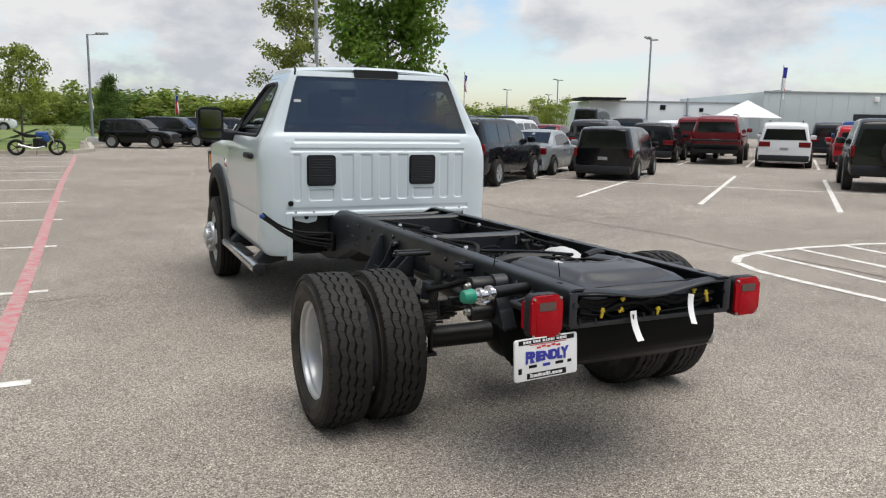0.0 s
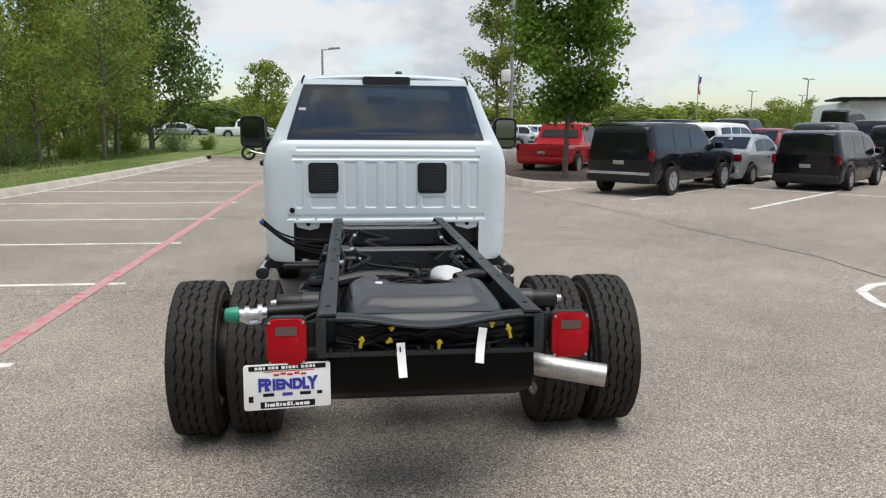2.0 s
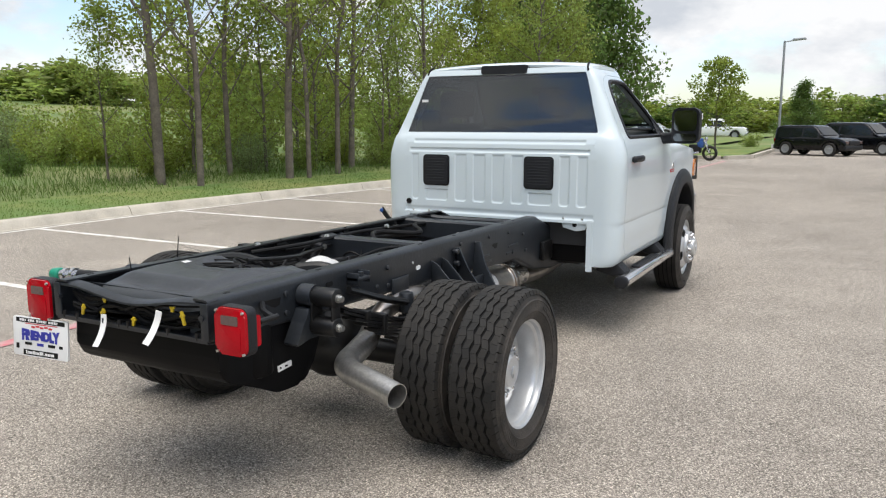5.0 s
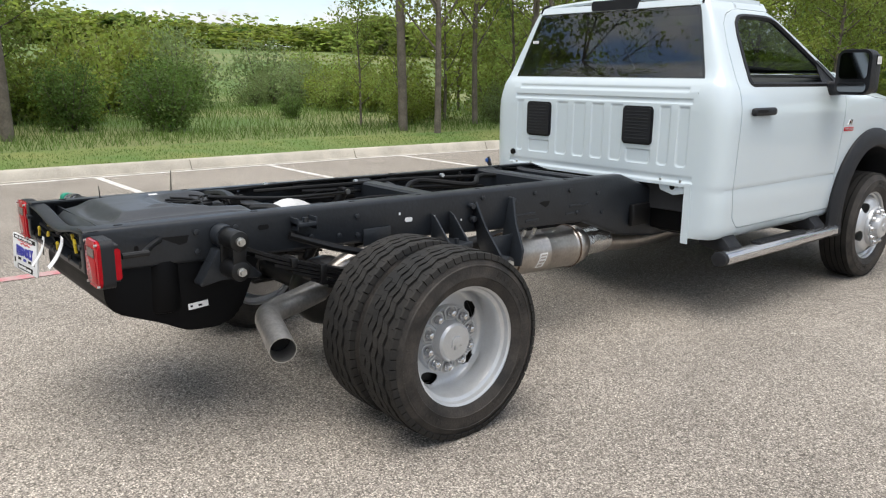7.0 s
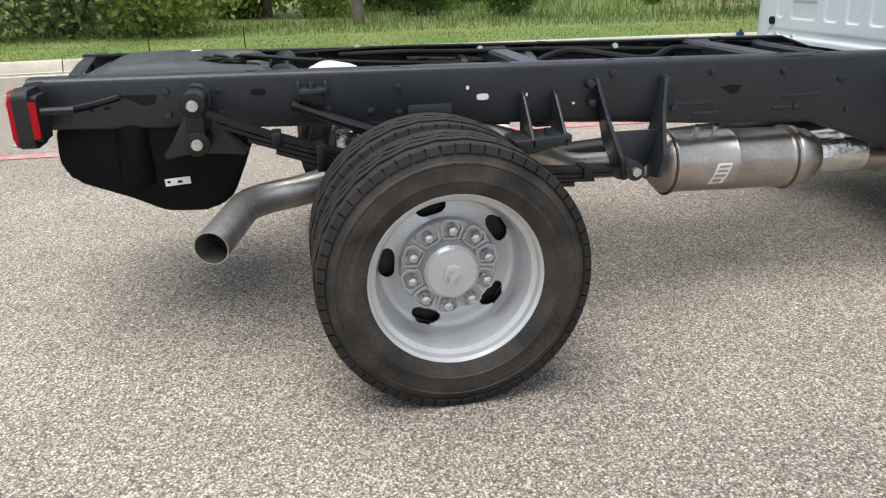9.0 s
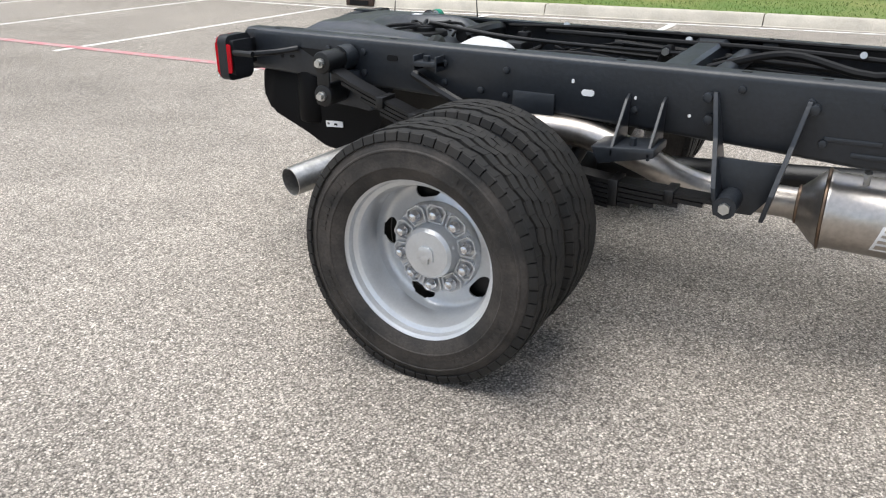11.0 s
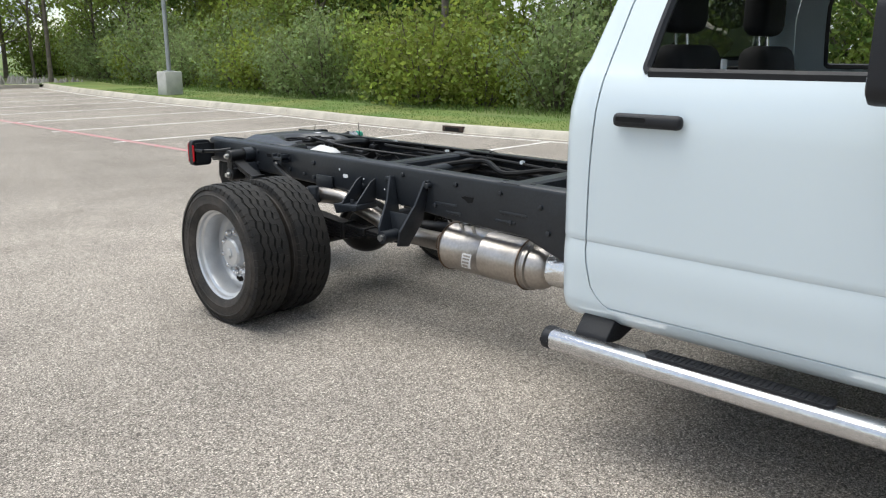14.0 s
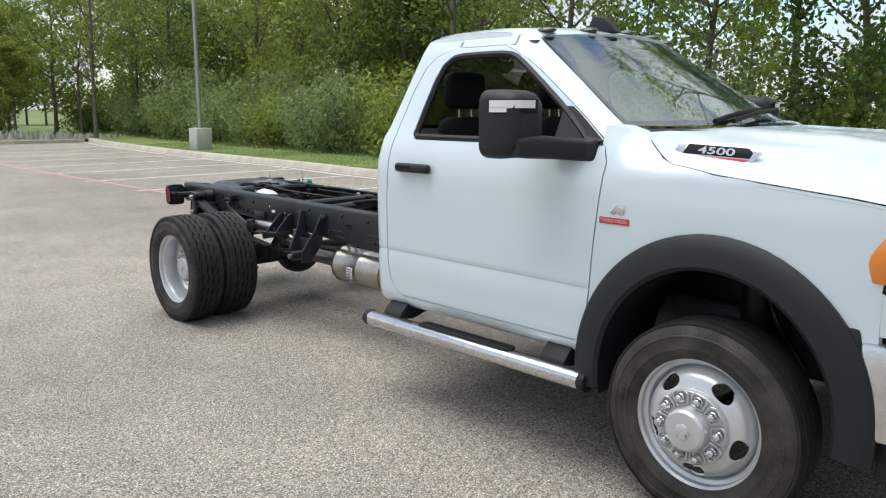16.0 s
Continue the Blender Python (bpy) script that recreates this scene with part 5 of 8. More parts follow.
for n in range(20):
    bm = bmesh.new()
    a = Vector((random.uniform(-0.3, 0.3), random.uniform(-0.42, 0.3), random.uniform(0.72, 0.87)))
    pts = [a]
    for k in range(4):
        a = a + Vector((random.uniform(-0.1, 0.1), random.uniform(-0.05, 0.16), random.uniform(-0.04, 0.04)))
        pts.append(Vector((max(-0.35, min(0.35, a.x)), a.y, min(a.z, 0.885))))
    tube(bm, pts, random.choice((0.004, 0.006, 0.009)), 6)
    part("loose_wire", bm, M["ink"], truck)
for lo, hi in (((-0.27, -0.34, 0.76), (-0.13, -0.24, 0.86)), ((-0.05, -0.35, 0.78), (0.03, -0.28, 0.86)), ((-0.30, 0.02, 0.70), (-0.15, 0.2, 0.80)), ((0.1, 0.02, 0.66), (0.3, 0.3, 0.76))):
    bm = bmesh.new()
    box(bm, lo, hi, 0.012)
    part("control_module", bm, M["matte_black"], truck)
for x, y in ((-0.30, 0.34), (0.30, 0.34)):
    bm = bmesh.new()
    cyl(bm, (x - 0.03, y, 0.85), (x + 0.045, y, 0.85), 0.022, seg=16, bevel=0.004)
    mount = part("damper_mount", bm, M["matte_black"], truck)
    bm = bmesh.new()
    cyl(bm, (x + 0.04, y, 0.85), (x + 0.058, y, 0.85), 0.016, seg=6)
    part("damper_bolt", bm, M["bolt"], mount)
    bm = bmesh.new()
    cyl(bm, (x, y, 0.84), (x * 1.4, y - 0.18, 0.45), 0.028, seg=14)
    part("damper", bm, M["matte_black"], mount)
for x, y, z, w, d, h in ((-0.30, -0.30, 0.885, 0.05, 0.05, 0.05), (-0.37, 0.10, 0.90, 0.02, 0.09, 0.03), (-0.37, 0.72, 0.895, 0.02, 0.06, 0.035), (0.30, 0.18, 0.86, 0.05, 0.10, 0.05), (-0.33, 1.25, 0.87, 0.04, 0.05, 0.05), (0.33, 1.30, 0.85, 0.04, 0.08, 0.04), (-0.36, 1.62, 0.885, 0.03, 0.05, 0.05)):
    bm = bmesh.new()
    box(bm, (x - w / 2, y - d / 2, z - h), (x + w / 2, y + d / 2, z), 0.006)
    cyl(bm, (x, y, z - 0.004), (x, y, z + 0.018), 0.008, seg=8)
    part("line_bracket", bm, M["matte_black"], truck)
for pts, r in (([(-0.355, -0.40, 0.90), (-0.33, 0.0, 0.915), (-0.36, 0.5, 0.905), (-0.34, 1.0, 0.90), (-0.37, 1.6, 0.885), (-0.33, 2.0, 0.85)], 0.007), ([(-0.32, -0.2, 0.89), (-0.2, 0.05, 0.905), (-0.26, 0.35, 0.89), (-0.3, 0.8, 0.88), (-0.25, 1.4, 0.86)], 0.011), ([(0.30, -0.2, 0.885), (0.26, 0.15, 0.90), (0.33, 0.42, 0.89), (0.31, 0.9, 0.87), (0.33, 1.5, 0.86)], 0.008), ([(0.0, 0.55, 0.84), (-0.2, 0.8, 0.88), (-0.05, 1.1, 0.85), (-0.22, 1.35, 0.87), (-0.1, 1.8, 0.82)], 0.016)):
    bm = bmesh.new()
    tube(bm, pts, r, 8)
    part("brake_pipe", bm, M["ink"], truck)
for x, y, z in ((-0.30, 0.42, 0.895), (0.22, 0.62, 0.865), (-0.28, 1.05, 0.885), (-0.355, -0.12, 0.915), (0.29, 0.98, 0.875)):
    bm = bmesh.new()
    cyl(bm, (x, y, z), (x + 0.02, y, z + 0.004), 0.013, seg=8)
    part("pipe_union", bm, M["bolt"], truck)
# transmission, prop shaft, transfer and fuel lines under the cab
bm = bmesh.new()
cyl(bm, (0, 0.12, 0.42), (0, 2.1, 0.56), 0.05, seg=18)
part("propeller_shaft", bm, M["matte_black"], truck)
bm = bmesh.new()
box(bm, (-0.25, 2.2, 0.42), (0.25, 3.6, 0.80), 0.08)
box(bm, (-0.35, 3.6, 0.50), (0.35, 4.85, 1.2), 0.08)
part("gearbox", bm, M["matte_black"], truck)
for s in (1, -1):
    bm = bmesh.new()
    box(bm, (s * 0.45, 2.30, 0.50), (s * 0.66, 2.50, 0.80), 0.03)
    part("cab_bush", bm, M["matte_black"], truck)
    bm = bmesh.new()
    box(bm, (s * 0.436, 2.02, 0.56), (s * 0.47, 2.20, 0.70), 0.008)
    part("cab_mount", bm, M["matte_black"], truck)
bm = bmesh.new()
box(bm, (-0.74, 2.26, 0.52), (0.74, 2.9, 0.80), 0.03)
part("underbody", bm, M["skid"], truck)

# leaf springs, shackles, hangers, bump stops
def spring_z(y):
    return lerp(y, [(-0.74, 0.835), (-0.66, 0.795), (-0.57, 0.757), (-0.37, 0.690), (-0.15, 0.625), (0.0, 0.595), (0.15, 0.578), (0.45, 0.548), (0.78, 0.536)])


for s in (1, -1):
    spring = None
    for n in range(8):
        bm = bmesh.new()
        y0, y1 = (-0.74 + 0.085 * n, 0.78 - 0.075 * n) if n else (-0.74, 0.78)
        rows = []
        for y in span(y0, y1, 12):
            z = spring_z(y) - 0.0165 * n
            rows.append([(s * 0.525, y, z + 0.007), (s * 0.60, y, z + 0.007), (s * 0.60, y, z - 0.006), (s * 0.525, y, z - 0.006)])
        vs = rows_mesh(bm, rows, True)
        bm.faces.new(vs[0]), bm.faces.new(vs[-1])
        if spring is None:
            for y, z in ((-0.728, 0.845), (0.78, 0.536)):
                cyl(bm, (s * 0.52, y, z), (s * 0.605, y, z), 0.028, seg=16)
            spring = part("leaf_spring", bm, M["matte_black"], truck, "black multi-leaf rear spring")
        else:
            part("leaf", bm, M["matte_black"], spring)
    for y in (-0.48, -0.34, 0.42, 0.60):
        bm = bmesh.new()
        z = spring_z(y)
        box(bm, (s * 0.515, y - 0.016, z - 0.075 + 0.05 * (abs(y) > 0.45)), (s * 0.612, y + 0.016, z + 0.016), 0.004)
        part("spring_clip", bm, M["matte_black"], spring)
    for x in (0.53, 0.595):
        for dy in (-0.09, 0.09):
            bm = bmesh.new()
            cyl(bm, (s * x, dy, 0.34), (s * x, dy, 0.63), 0.010, seg=8)
            part("u_bolt", bm, M["matte_black"], spring)
    bm = bmesh.new()
    box(bm, (s * 0.51, -0.13, 0.33), (s * 0.615, 0.13, 0.35), 0.005)
    cyl(bm, (s * 0.56, 0.1, 0.30), (s * 0.56, 0.1, 0.36), 0.012, seg=6)
    part("spring_plate", bm, M["matte_black"], spring)
    # shackle
    bm = bmesh.new()
    prism(bm, [(-0.758, 0.875), (-0.698, 0.875), (-0.700, 0.70), (-0.756, 0.70)], s * 0.605, s * 0.616, bevel=0.005)
    prism(bm, [(-0.765, 0.875), (-0.69, 0.875), (-0.69, 0.70), (-0.765, 0.70)], s * 0.505, s * 0.518, bevel=0.006)
    shackle = part("spring_shackle", bm, M["matte_black"], truck, "black spring shackle with zinc bolts")
    for z in (0.849, 0.725):
        bm = bmesh.new()
        cyl(bm, (s * 0.50, -0.728, z), (s * 0.622, -0.728, z), 0.041, seg=22, bevel=0.006)
        part("bushing", bm, M["matte_black"], shackle)
        bm = bmesh.new()
        cyl(bm, (s * 0.62, -0.728, z), (s * 0.634, -0.728, z), 0.018, seg=16)
        cyl(bm, (s * 0.632, -0.728, z), (s * 0.648, -0.728, z), 0.0135, seg=6)
        part("shackle_bolt", bm, M["bolt"], shackle)
    bm = bmesh.new()
    prism(bm, [(-0.775, 0.80), (-0.68, 0.80), (-0.665, 0.745), (-0.575, 0.668), (-0.60, 0.655), (-0.70, 0.675), (-0.76, 0.672), (-0.845, 0.655), (-0.855, 0.668), (-0.795, 0.745)], s * 0.434, s * 0.505, bevel=0.006)
    cyl(bm, (s * 0.44, -0.728, 0.849), (s * 0.51, -0.728, 0.849), 0.048, seg=20)
    part("shackle_hanger", bm, M["frame_black"], truck)
    # front hanger: two webs to the eye bolt
    for y0 in (0.677, 0.95):
        bm = bmesh.new()
        d = 1 if y0 < 0.8 else -1
        prism(bm, [(0.434, 0.845), (0.466, 0.85), (0.512, 0.72), (0.605, 0.585), (0.605, 0.50), (0.52, 0.485), (0.434, 0.62)] if s > 0 else [(-0.434, 0.845), (-0.466, 0.85), (-0.512, 0.72), (-0.605, 0.585), (-0.605, 0.50), (-0.52, 0.485), (-0.434, 0.62)], -0.007, 0.007, "y", 0.003)
        bm.transform(Matrix.Translation((0, 0, 0)) @ Matrix(((1, 0, 0, 0), (0, 1, -0.20 * d, y0 + 0.20 * d * 0.85), (0, 0, 1, 0), (0, 0, 0, 1))))
        hang = part("spring_hanger", bm, M["frame_black"], truck, "black pressed spring hanger")
    bm = bmesh.new()
    prism(bm, [(0.715, 0.66), (0.912, 0.66), (0.888, 0.55), (0.84, 0.485), (0.75, 0.485), (0.737, 0.56)], s * 0.50, s * 0.512, bevel=0.003)
    cyl(bm, (s * 0.50, 0.775, 0.535), (s * 0.625, 0.775, 0.535), 0.035, seg=18)
    part("hanger_cup", bm, M["frame_black"], hang)
    bm = bmesh.new()
    cyl(bm, (s * 0.62, 0.775, 0.535), (s * 0.640, 0.775, 0.535), 0.018, seg=6)
    part("hanger_bolt", bm, M["bolt"], hang)
    for y, z in ((0.655, 0.83), (0.665, 0.76), (0.965, 0.825)):
        bm = bmesh.new()
        cyl(bm, (s * 0.434, y, z), (s * 0.47, y, z), 0.016, seg=10, bevel=0.003)
        part("hanger_rivet", bm, M["frame_black"], hang)
    # bump-stop bracket
    for y0 in (0.40, 0.52):
        bm = bmesh.new()
        prism(bm, [(s * 0.434, 0.815), (s * 0.47, 0.80), (s * 0.60, 0.665), (s * 0.60, 0.64), (s * 0.434, 0.66)], y0 - 0.005, y0 + 0.005, "y", 0.002)
        part("stop_bracket", bm, M["frame_black"], truck)
    bm = bmesh.new()
    prism(bm, [(0.33, 0.665), (0.54, 0.68), (0.54, 0.65), (0.36, 0.61)], s * 0.44, s * 0.60, bevel=0.006)
    cyl(bm, (s * 0.56, 0.46, 0.66), (s * 0.56, 0.46, 0.70), 0.012, seg=6)
    part("stop_bracket", bm, M["frame_black"], truck)
    # plate over the axle, jounce stop and small bracket
    bm = bmesh.new()
    box(bm, (s * 0.434, -0.02, 0.70), (s * 0.446, 0.14, 0.785), 0.006)
    cyl(bm, (s * 0.50, 0.02, 0.62), (s * 0.50, 0.02, 0.72), 0.05, 0.035, 16, 0.008)
    part("bump_stop", bm, M["frame_black"], truck)
    bm = bmesh.new()
    box(bm, (s * 0.434, -0.40, 0.845), (s * 0.50, -0.30, 0.865), 0.004)
    box(bm, (s * 0.434, -0.40, 0.83), (s * 0.50, -0.392, 0.885), 0.002)
    box(bm, (s * 0.434, -0.308, 0.83), (s * 0.50, -0.30, 0.885), 0.002)
    cyl(bm, (s * 0.48, -0.35, 0.86), (s * 0.48, -0.35, 0.885), 0.014, seg=8)
    part("brake_line_bracket", bm, M["frame_black"], truck)
    bm = bmesh.new()
    tube(bm, [(s * 0.46, -0.42, 0.81), (s * 0.50, -0.2, 0.73), (s * 0.52, 0.05, 0.66)], 0.018, 8)
    part("shock_absorber", bm, M["matte_black"], truck)
# axle
bm = bmesh.new()
cyl(bm, (-1.0, 0, 0.40), (1.0, 0, 0.40), 0.062, seg=18)
b = bmesh.new()
bmesh.ops.create_uvsphere(b, u_segments=22, v_segments=12, radius=1)
b.transform(Matrix.Translation((0.05, 0.0, 0.40)) @ Matrix.Diagonal((0.19, 0.19, 0.18, 1)))
merge(bm, b)
part("rear_axle", bm, M["matte_black"], truck)
bm = bmesh.new()
cyl(bm, (-0.95, WB, 0.40), (0.95, WB, 0.40), 0.055, seg=16)
box(bm, (-0.7, WB - 0.06, 0.50), (0.7, WB + 0.06, 0.56), 0.02)
for s in (1, -1):
    cyl(bm, (s * 0.55, WB, 0.45), (s * 0.55, WB, 1.0), 0.07, seg=16)
    tube(bm, [(s * 0.52, WB + 0.2, 0.55), (s * 0.6, WB + 0.1, 0.75), (s * 0.52, WB, 0.9)], 0.012, 8)
part("front_axle", bm, M["matte_black"], truck)
for s in (1, -1):
    bm = bmesh.new()
    cyl(bm, (s * 0.64, 0, 0.40), (s * 0.70, 0, 0.40), 0.19, seg=28, bevel=0.01)
    box(bm, (s * 0.60, -0.23, 0.34), (s * 0.72, -0.12, 0.50), 0.03)
    part("brake_unit", bm, M["chrome"], truck, "grey brake disc and caliper")

# exhaust: canister, pipes, tailpipe
bm = bmesh.new()
prof = [(0.93, 0.052), (0.955, 0.056), (0.985, 0.085), (1.01, 0.112), (1.03, 0.124), (1.04, 0.129), (1.05, 0.129), (1.06, 0.124), (1.30, 0.1245), (1.305, 0.1265), (1.31, 0.1245), (1.545, 0.124), (1.552, 0.130), (1.568, 0.130), (1.575, 0.122), (1.585, 0.122), (1.592, 0.127), (1.605, 0.127), (1.612, 0.116), (1.66, 0.113), (1.70, 0.088), (1.72, 0.062), (1.74, 0.055)]
lathe(bm, prof, 48)
bm.transform(Matrix.Translation((0.315, 0, 0.503)) @ pose(0, 0, 0, -1.2, 0, 0) @ pose(0, 0, 0, 0, 0, 90))
canister = part("exhaust_canister", bm, M["steel"], truck, "brushed stainless exhaust canister with heat-tinted welds")
for y in (1.036, 1.563, 0.958):
    bm = bmesh.new()
    r = 0.1305 if y > 1 else 0.060
    lathe(bm, [(0.006 * math.cos(radians(a)), r + 0.005 * math.sin(radians(a))) for a in range(0, 360, 60)], 48, True)
    bm.transform(Matrix.Translation((0.315, y, 0.503 - 0.021 * y)) @ pose(0, 0, 0, 0, 0, 90))
    part("weld_ring", bm, M["weld"], canister)
for y in (1.14, 1.22):
    bm = bmesh.new()
    cyl(bm, (0.36, y, 0.592), (0.375, y, 0.632), 0.010, seg=10)
    cyl(bm, (0.37, y, 0.617), (0.378, y, 0.635), 0.013, seg=6)
    part("sensor_boss", bm, M["bolt"], canister)
bm = bmesh.new()
rows_mesh(bm, [[(0.315 + 0.1262 * math.cos(radians(a)), y + (a - 0) * 0.0006, 0.479 + 0.1262 * math.sin(radians(a))) for a in range(-36, 7, 6)] for y in (1.205, 1.235, 1.268)])
clab = part("canister_label", thick(bm, 0.001), M["label"], canister, "white barcode label")
for a0, a1, y0, y1 in ((-32, -24, 1.214, 1.25), (-20, -15, 1.212, 1.258), (-10, -6, 1.214, 1.26), (-2, 2, 1.215, 1.262)):
    bm = bmesh.new()
    rows_mesh(bm, [[(0.315 + 0.1275 * math.cos(radians(a)), y + a * 0.0006, 0.479 + 0.1275 * math.sin(radians(a))) for a in (a0, a1)] for y in (y0, y1)])
    part("print_bar", bm, M["steel"], clab)
bm = bmesh.new()
tube(bm, [(0.315, 1.72, 0.466), (0.315, 1.95, 0.45), (0.30, 2.3, 0.42), (0.26, 2.9, 0.43)], 0.062, 18)
part("front_pipe", bm, M["steel"], truck)
bm = bmesh.new()
rows = []
for k in span(1.70, 1.92, 8):
    rows.append([(0.315 + (0.078 + 0.008 * noise.noise(Vector((k * 20, a * 0.3, 0)))) * math.cos(radians(a)), k, 0.472 + (0.086 + 0.008 * noise.noise(Vector((k * 20, a * 0.3, 5)))) * math.sin(radians(a))) for a in range(0, 360, 15)])
rows_mesh(bm, rows, True)
part("heat_foil", bm, M["foil"], truck, "crumpled silver heat shield", smooth=20)
bm = bmesh.new()
tube(bm, [(0.315, 0.95, 0.485), (0.31, 0.80, 0.485), (0.33, 0.62, 0.50), (0.40, 0.42, 0.60), (0.42, 0.2, 0.66), (0.44, -0.1, 0.64), (0.465, -0.30, 0.53)], 0.052, 18)
part("axle_pipe", bm, M["steel"], truck)
bm = bmesh.new()
pts = [(0.465, -0.28, 0.54), (0.49, -0.42, 0.515), (0.52, -0.53, 0.505), (0.58, -0.60, 0.498), (0.70, -0.64, 0.484), (0.885, -0.695, 0.462)]
tube(bm, pts, 0.054, 24, caps=False)
tailpipe = part("tailpipe", thick(bm, 0.003), M["alu_pipe"], truck, "bare metal tailpipe")
bm = bmesh.new()
d = (Vector(pts[-1]) - Vector(pts[-2])).normalized()
cyl(bm, Vector(pts[-1]) - d * 0.12, Vector(pts[-1]) - d * 0.10, 0.050, seg=20)
part("pipe_bore", bm, M["ink"], tailpipe)

# tail lamps and dealer plate
for s in (1, -1):
    bm = bmesh.new()
    prism(bm, [(s * 0.540 + p[0], 0.825 + p[1]) for p in rounded(0.148, 0.180, 0.028)], -1.252, -1.186, "y")
    bmesh.ops.bevel(bm, geom=[e for e in bm.edges if all(v.co.y > -1.19 for v in e.verts)], offset=0.02, segments=2, affect="EDGES")
    lamp = part("tail_lamp", bm, M["plastic"], truck, "red tail lamp in a black housing")
    bm = bmesh.new()
    prism(bm, [(s * 0.540 + p[0], 0.826 + p[1]) for p in rounded(0.146, 0.174, 0.030)], -1.266, -1.240, "y", 0.009)
    lens = part("lens", bm, M["red_lens"], lamp, "red lens")
    bm = bmesh.new()
    prism(bm, [(s * 0.540 + p[0], 0.803 + p[1]) for p in rounded(0.100, 0.090, 0.010)], -1.2685, -1.262, "y", 0.002)
    part("lens_panel", bm, M["red_lens"], lens, "flat red reflector panel")
    bm = bmesh.new()
    prism(bm, [(s * 0.540 + p[0], 0.868 + p[1]) for p in rounded(0.078, 0.034, 0.005)], -1.2695, -1.264, "y")
    part("reversing_lens", bm, M["clear_lens"], lens, "clear reversing lens")
    bm = bmesh.new()
    prism(bm, [(-1.211 + p[0], 0.825 + p[1]) for p in rounded(0.052, 0.115, 0.01)], s * 0.6085, s * 0.6135)
    part("side_lens", bm, M["red_lens"], lamp, "red side reflector")
    for dx, dz in ((-0.062, 0.076), (0.062, 0.076), (-0.062, -0.076), (0.062, -0.076)):
        bm = bmesh.new()
        cyl(bm, (s * 0.540 + dx, -1.271, 0.825 + dz), (s * 0.540 + dx, -1.262, 0.825 + dz), 0.005, seg=8)
        part("lens_screw", bm, M["bolt"], lens)
    bm = bmesh.new()
    box(bm, (s * 0.434, -1.217, 0.79), (s * 0.48, -1.209, 0.89), 0.003)
    part("lamp_plate", bm, M["matte_black"], lamp)
    bm = bmesh.new()
    cyl(bm, (s * 0.60, -1.177, 0.85), (s * 0.60, -1.08, 0.85), 0.012, seg=10)
    tube(bm, [(s * 0.60, -1.10, 0.85), (s * 0.50, -1.04, 0.85), (s * 0.44, -0.98, 0.86)], 0.012, 8)
    part("lamp_bracket", bm, M["matte_black"], lamp)

plate_m = Matrix.Translation((-0.540, -1.268, 0.660)) @ pose(0, 0, 0, -4, 0, 6)
bm = bmesh.new()
prism(bm, [(p[0], p[1]) for p in rounded(0.318, 0.17, 0.010)], -0.004, 0.004, "y", 0.0015)
plate = part("dealer_plate", bm, M["label"], truck, "white dealer plate with blue lettering below the tail lamp", m=plate_m)


def on_plate(x0, z0, x1, z1, mt, name="print_bar", y=-0.0052):
    bm = bmesh.new()
    box(bm, (x0, y, z0), (x1, -0.0035, z1), 0.0)
    part(name, bm, mt, plate)


on_plate(-0.140, 0.062, 0.142, 0.080, M["ink"])
x = -0.118
for w in (0.011, 0.012, 0.008, 0.0, 0.008, 0.011, 0.010, 0.0, 0.013, 0.006, 0.011, 0.011, 0.005, 0.0, 0.013, 0.011, 0.011, 0.006):
    if w:
        on_plate(x, 0.0665, x + w, 0.0765, M["label"], y=-0.0062)
    x += w + 0.0035 if w else 0.008
on_plate(-0.100, -0.080, 0.100, -0.056, M["ink"])
x = -0.084
for w, h in ((0.006, 0.016), (0.006, 0.012), (0.018, 0.011), (0.012, 0.014), (0.006, 0.012), (0.013, 0.011), (0.012, 0.015), (0.005, 0.015), (0.005, 0.004), (0.012, 0.011), (0.013, 0.011), (0.020, 0.011)):
    on_plate(x, -0.0745, x + w, -0.0745 + h, M["label"], y=-0.0062)
    x += w + 0.0032
for k in range(5):
    on_plate(-0.05 + 0.025 * k, 0.040 + 0.004 * (k % 2), -0.03 + 0.025 * k, 0.048 + 0.004 * (k % 2), M["red_ink"])
on_plate(-0.085, 0.056, 0.10, 0.059, M["red_ink"])
on_plate(-0.142, -0.055, -0.125, -0.032, M["ink"])
for x0, x1 in ((-0.09, -0.05), (-0.02, 0.018), (0.045, 0.085), (0.108, 0.128)):
    on_plate(x0, -0.036, x1, -0.024, M["blue_ink"] if x0 == -0.02 else M["ink"])
t = text_mesh("FRIENDLY", 0.060, 0.0012, 0.0036)
for v in t.verts:
    v.co.x *= 0.80
    v.co.y *= 0.78 + 0.34 * abs(v.co.x) / 0.12
t.transform(Matrix.Translation((0.0, -0.0055, 0.006)) @ pose(0, 0, 0, 90, 0, 0))
part("letters", t, M["blue_ink"], plate, smooth=0)

# filler hose with green cap, blue-capped brake lines, antenna stalks
bm = bmesh.new()
tube(bm, [(-0.43, -0.925, 0.869), (-0.55, -0.965, 0.874), (-0.64, -0.990, 0.876)], 0.026, 14)
part("filler_hose", bm, M["matte_black"], truck)
bm = bmesh.new()
tube(bm, [(-0.62, -0.985, 0.876), (-0.70, -1.000, 0.869), (-0.745, -1.005, 0.872)], 0.024, 14)
cyl(bm, (-0.655, -0.995, 0.876), (-0.672, -0.997, 0.876), 0.033, seg=18)
cyl(bm, (-0.705, -1.001, 0.871), (-0.722, -1.003, 0.871), 0.033, seg=18)
tube(bm, [(-0.66, -0.995, 0.844), (-0.70, -1.005, 0.839), (-0.74, -1.005, 0.854)], 0.012, 8)
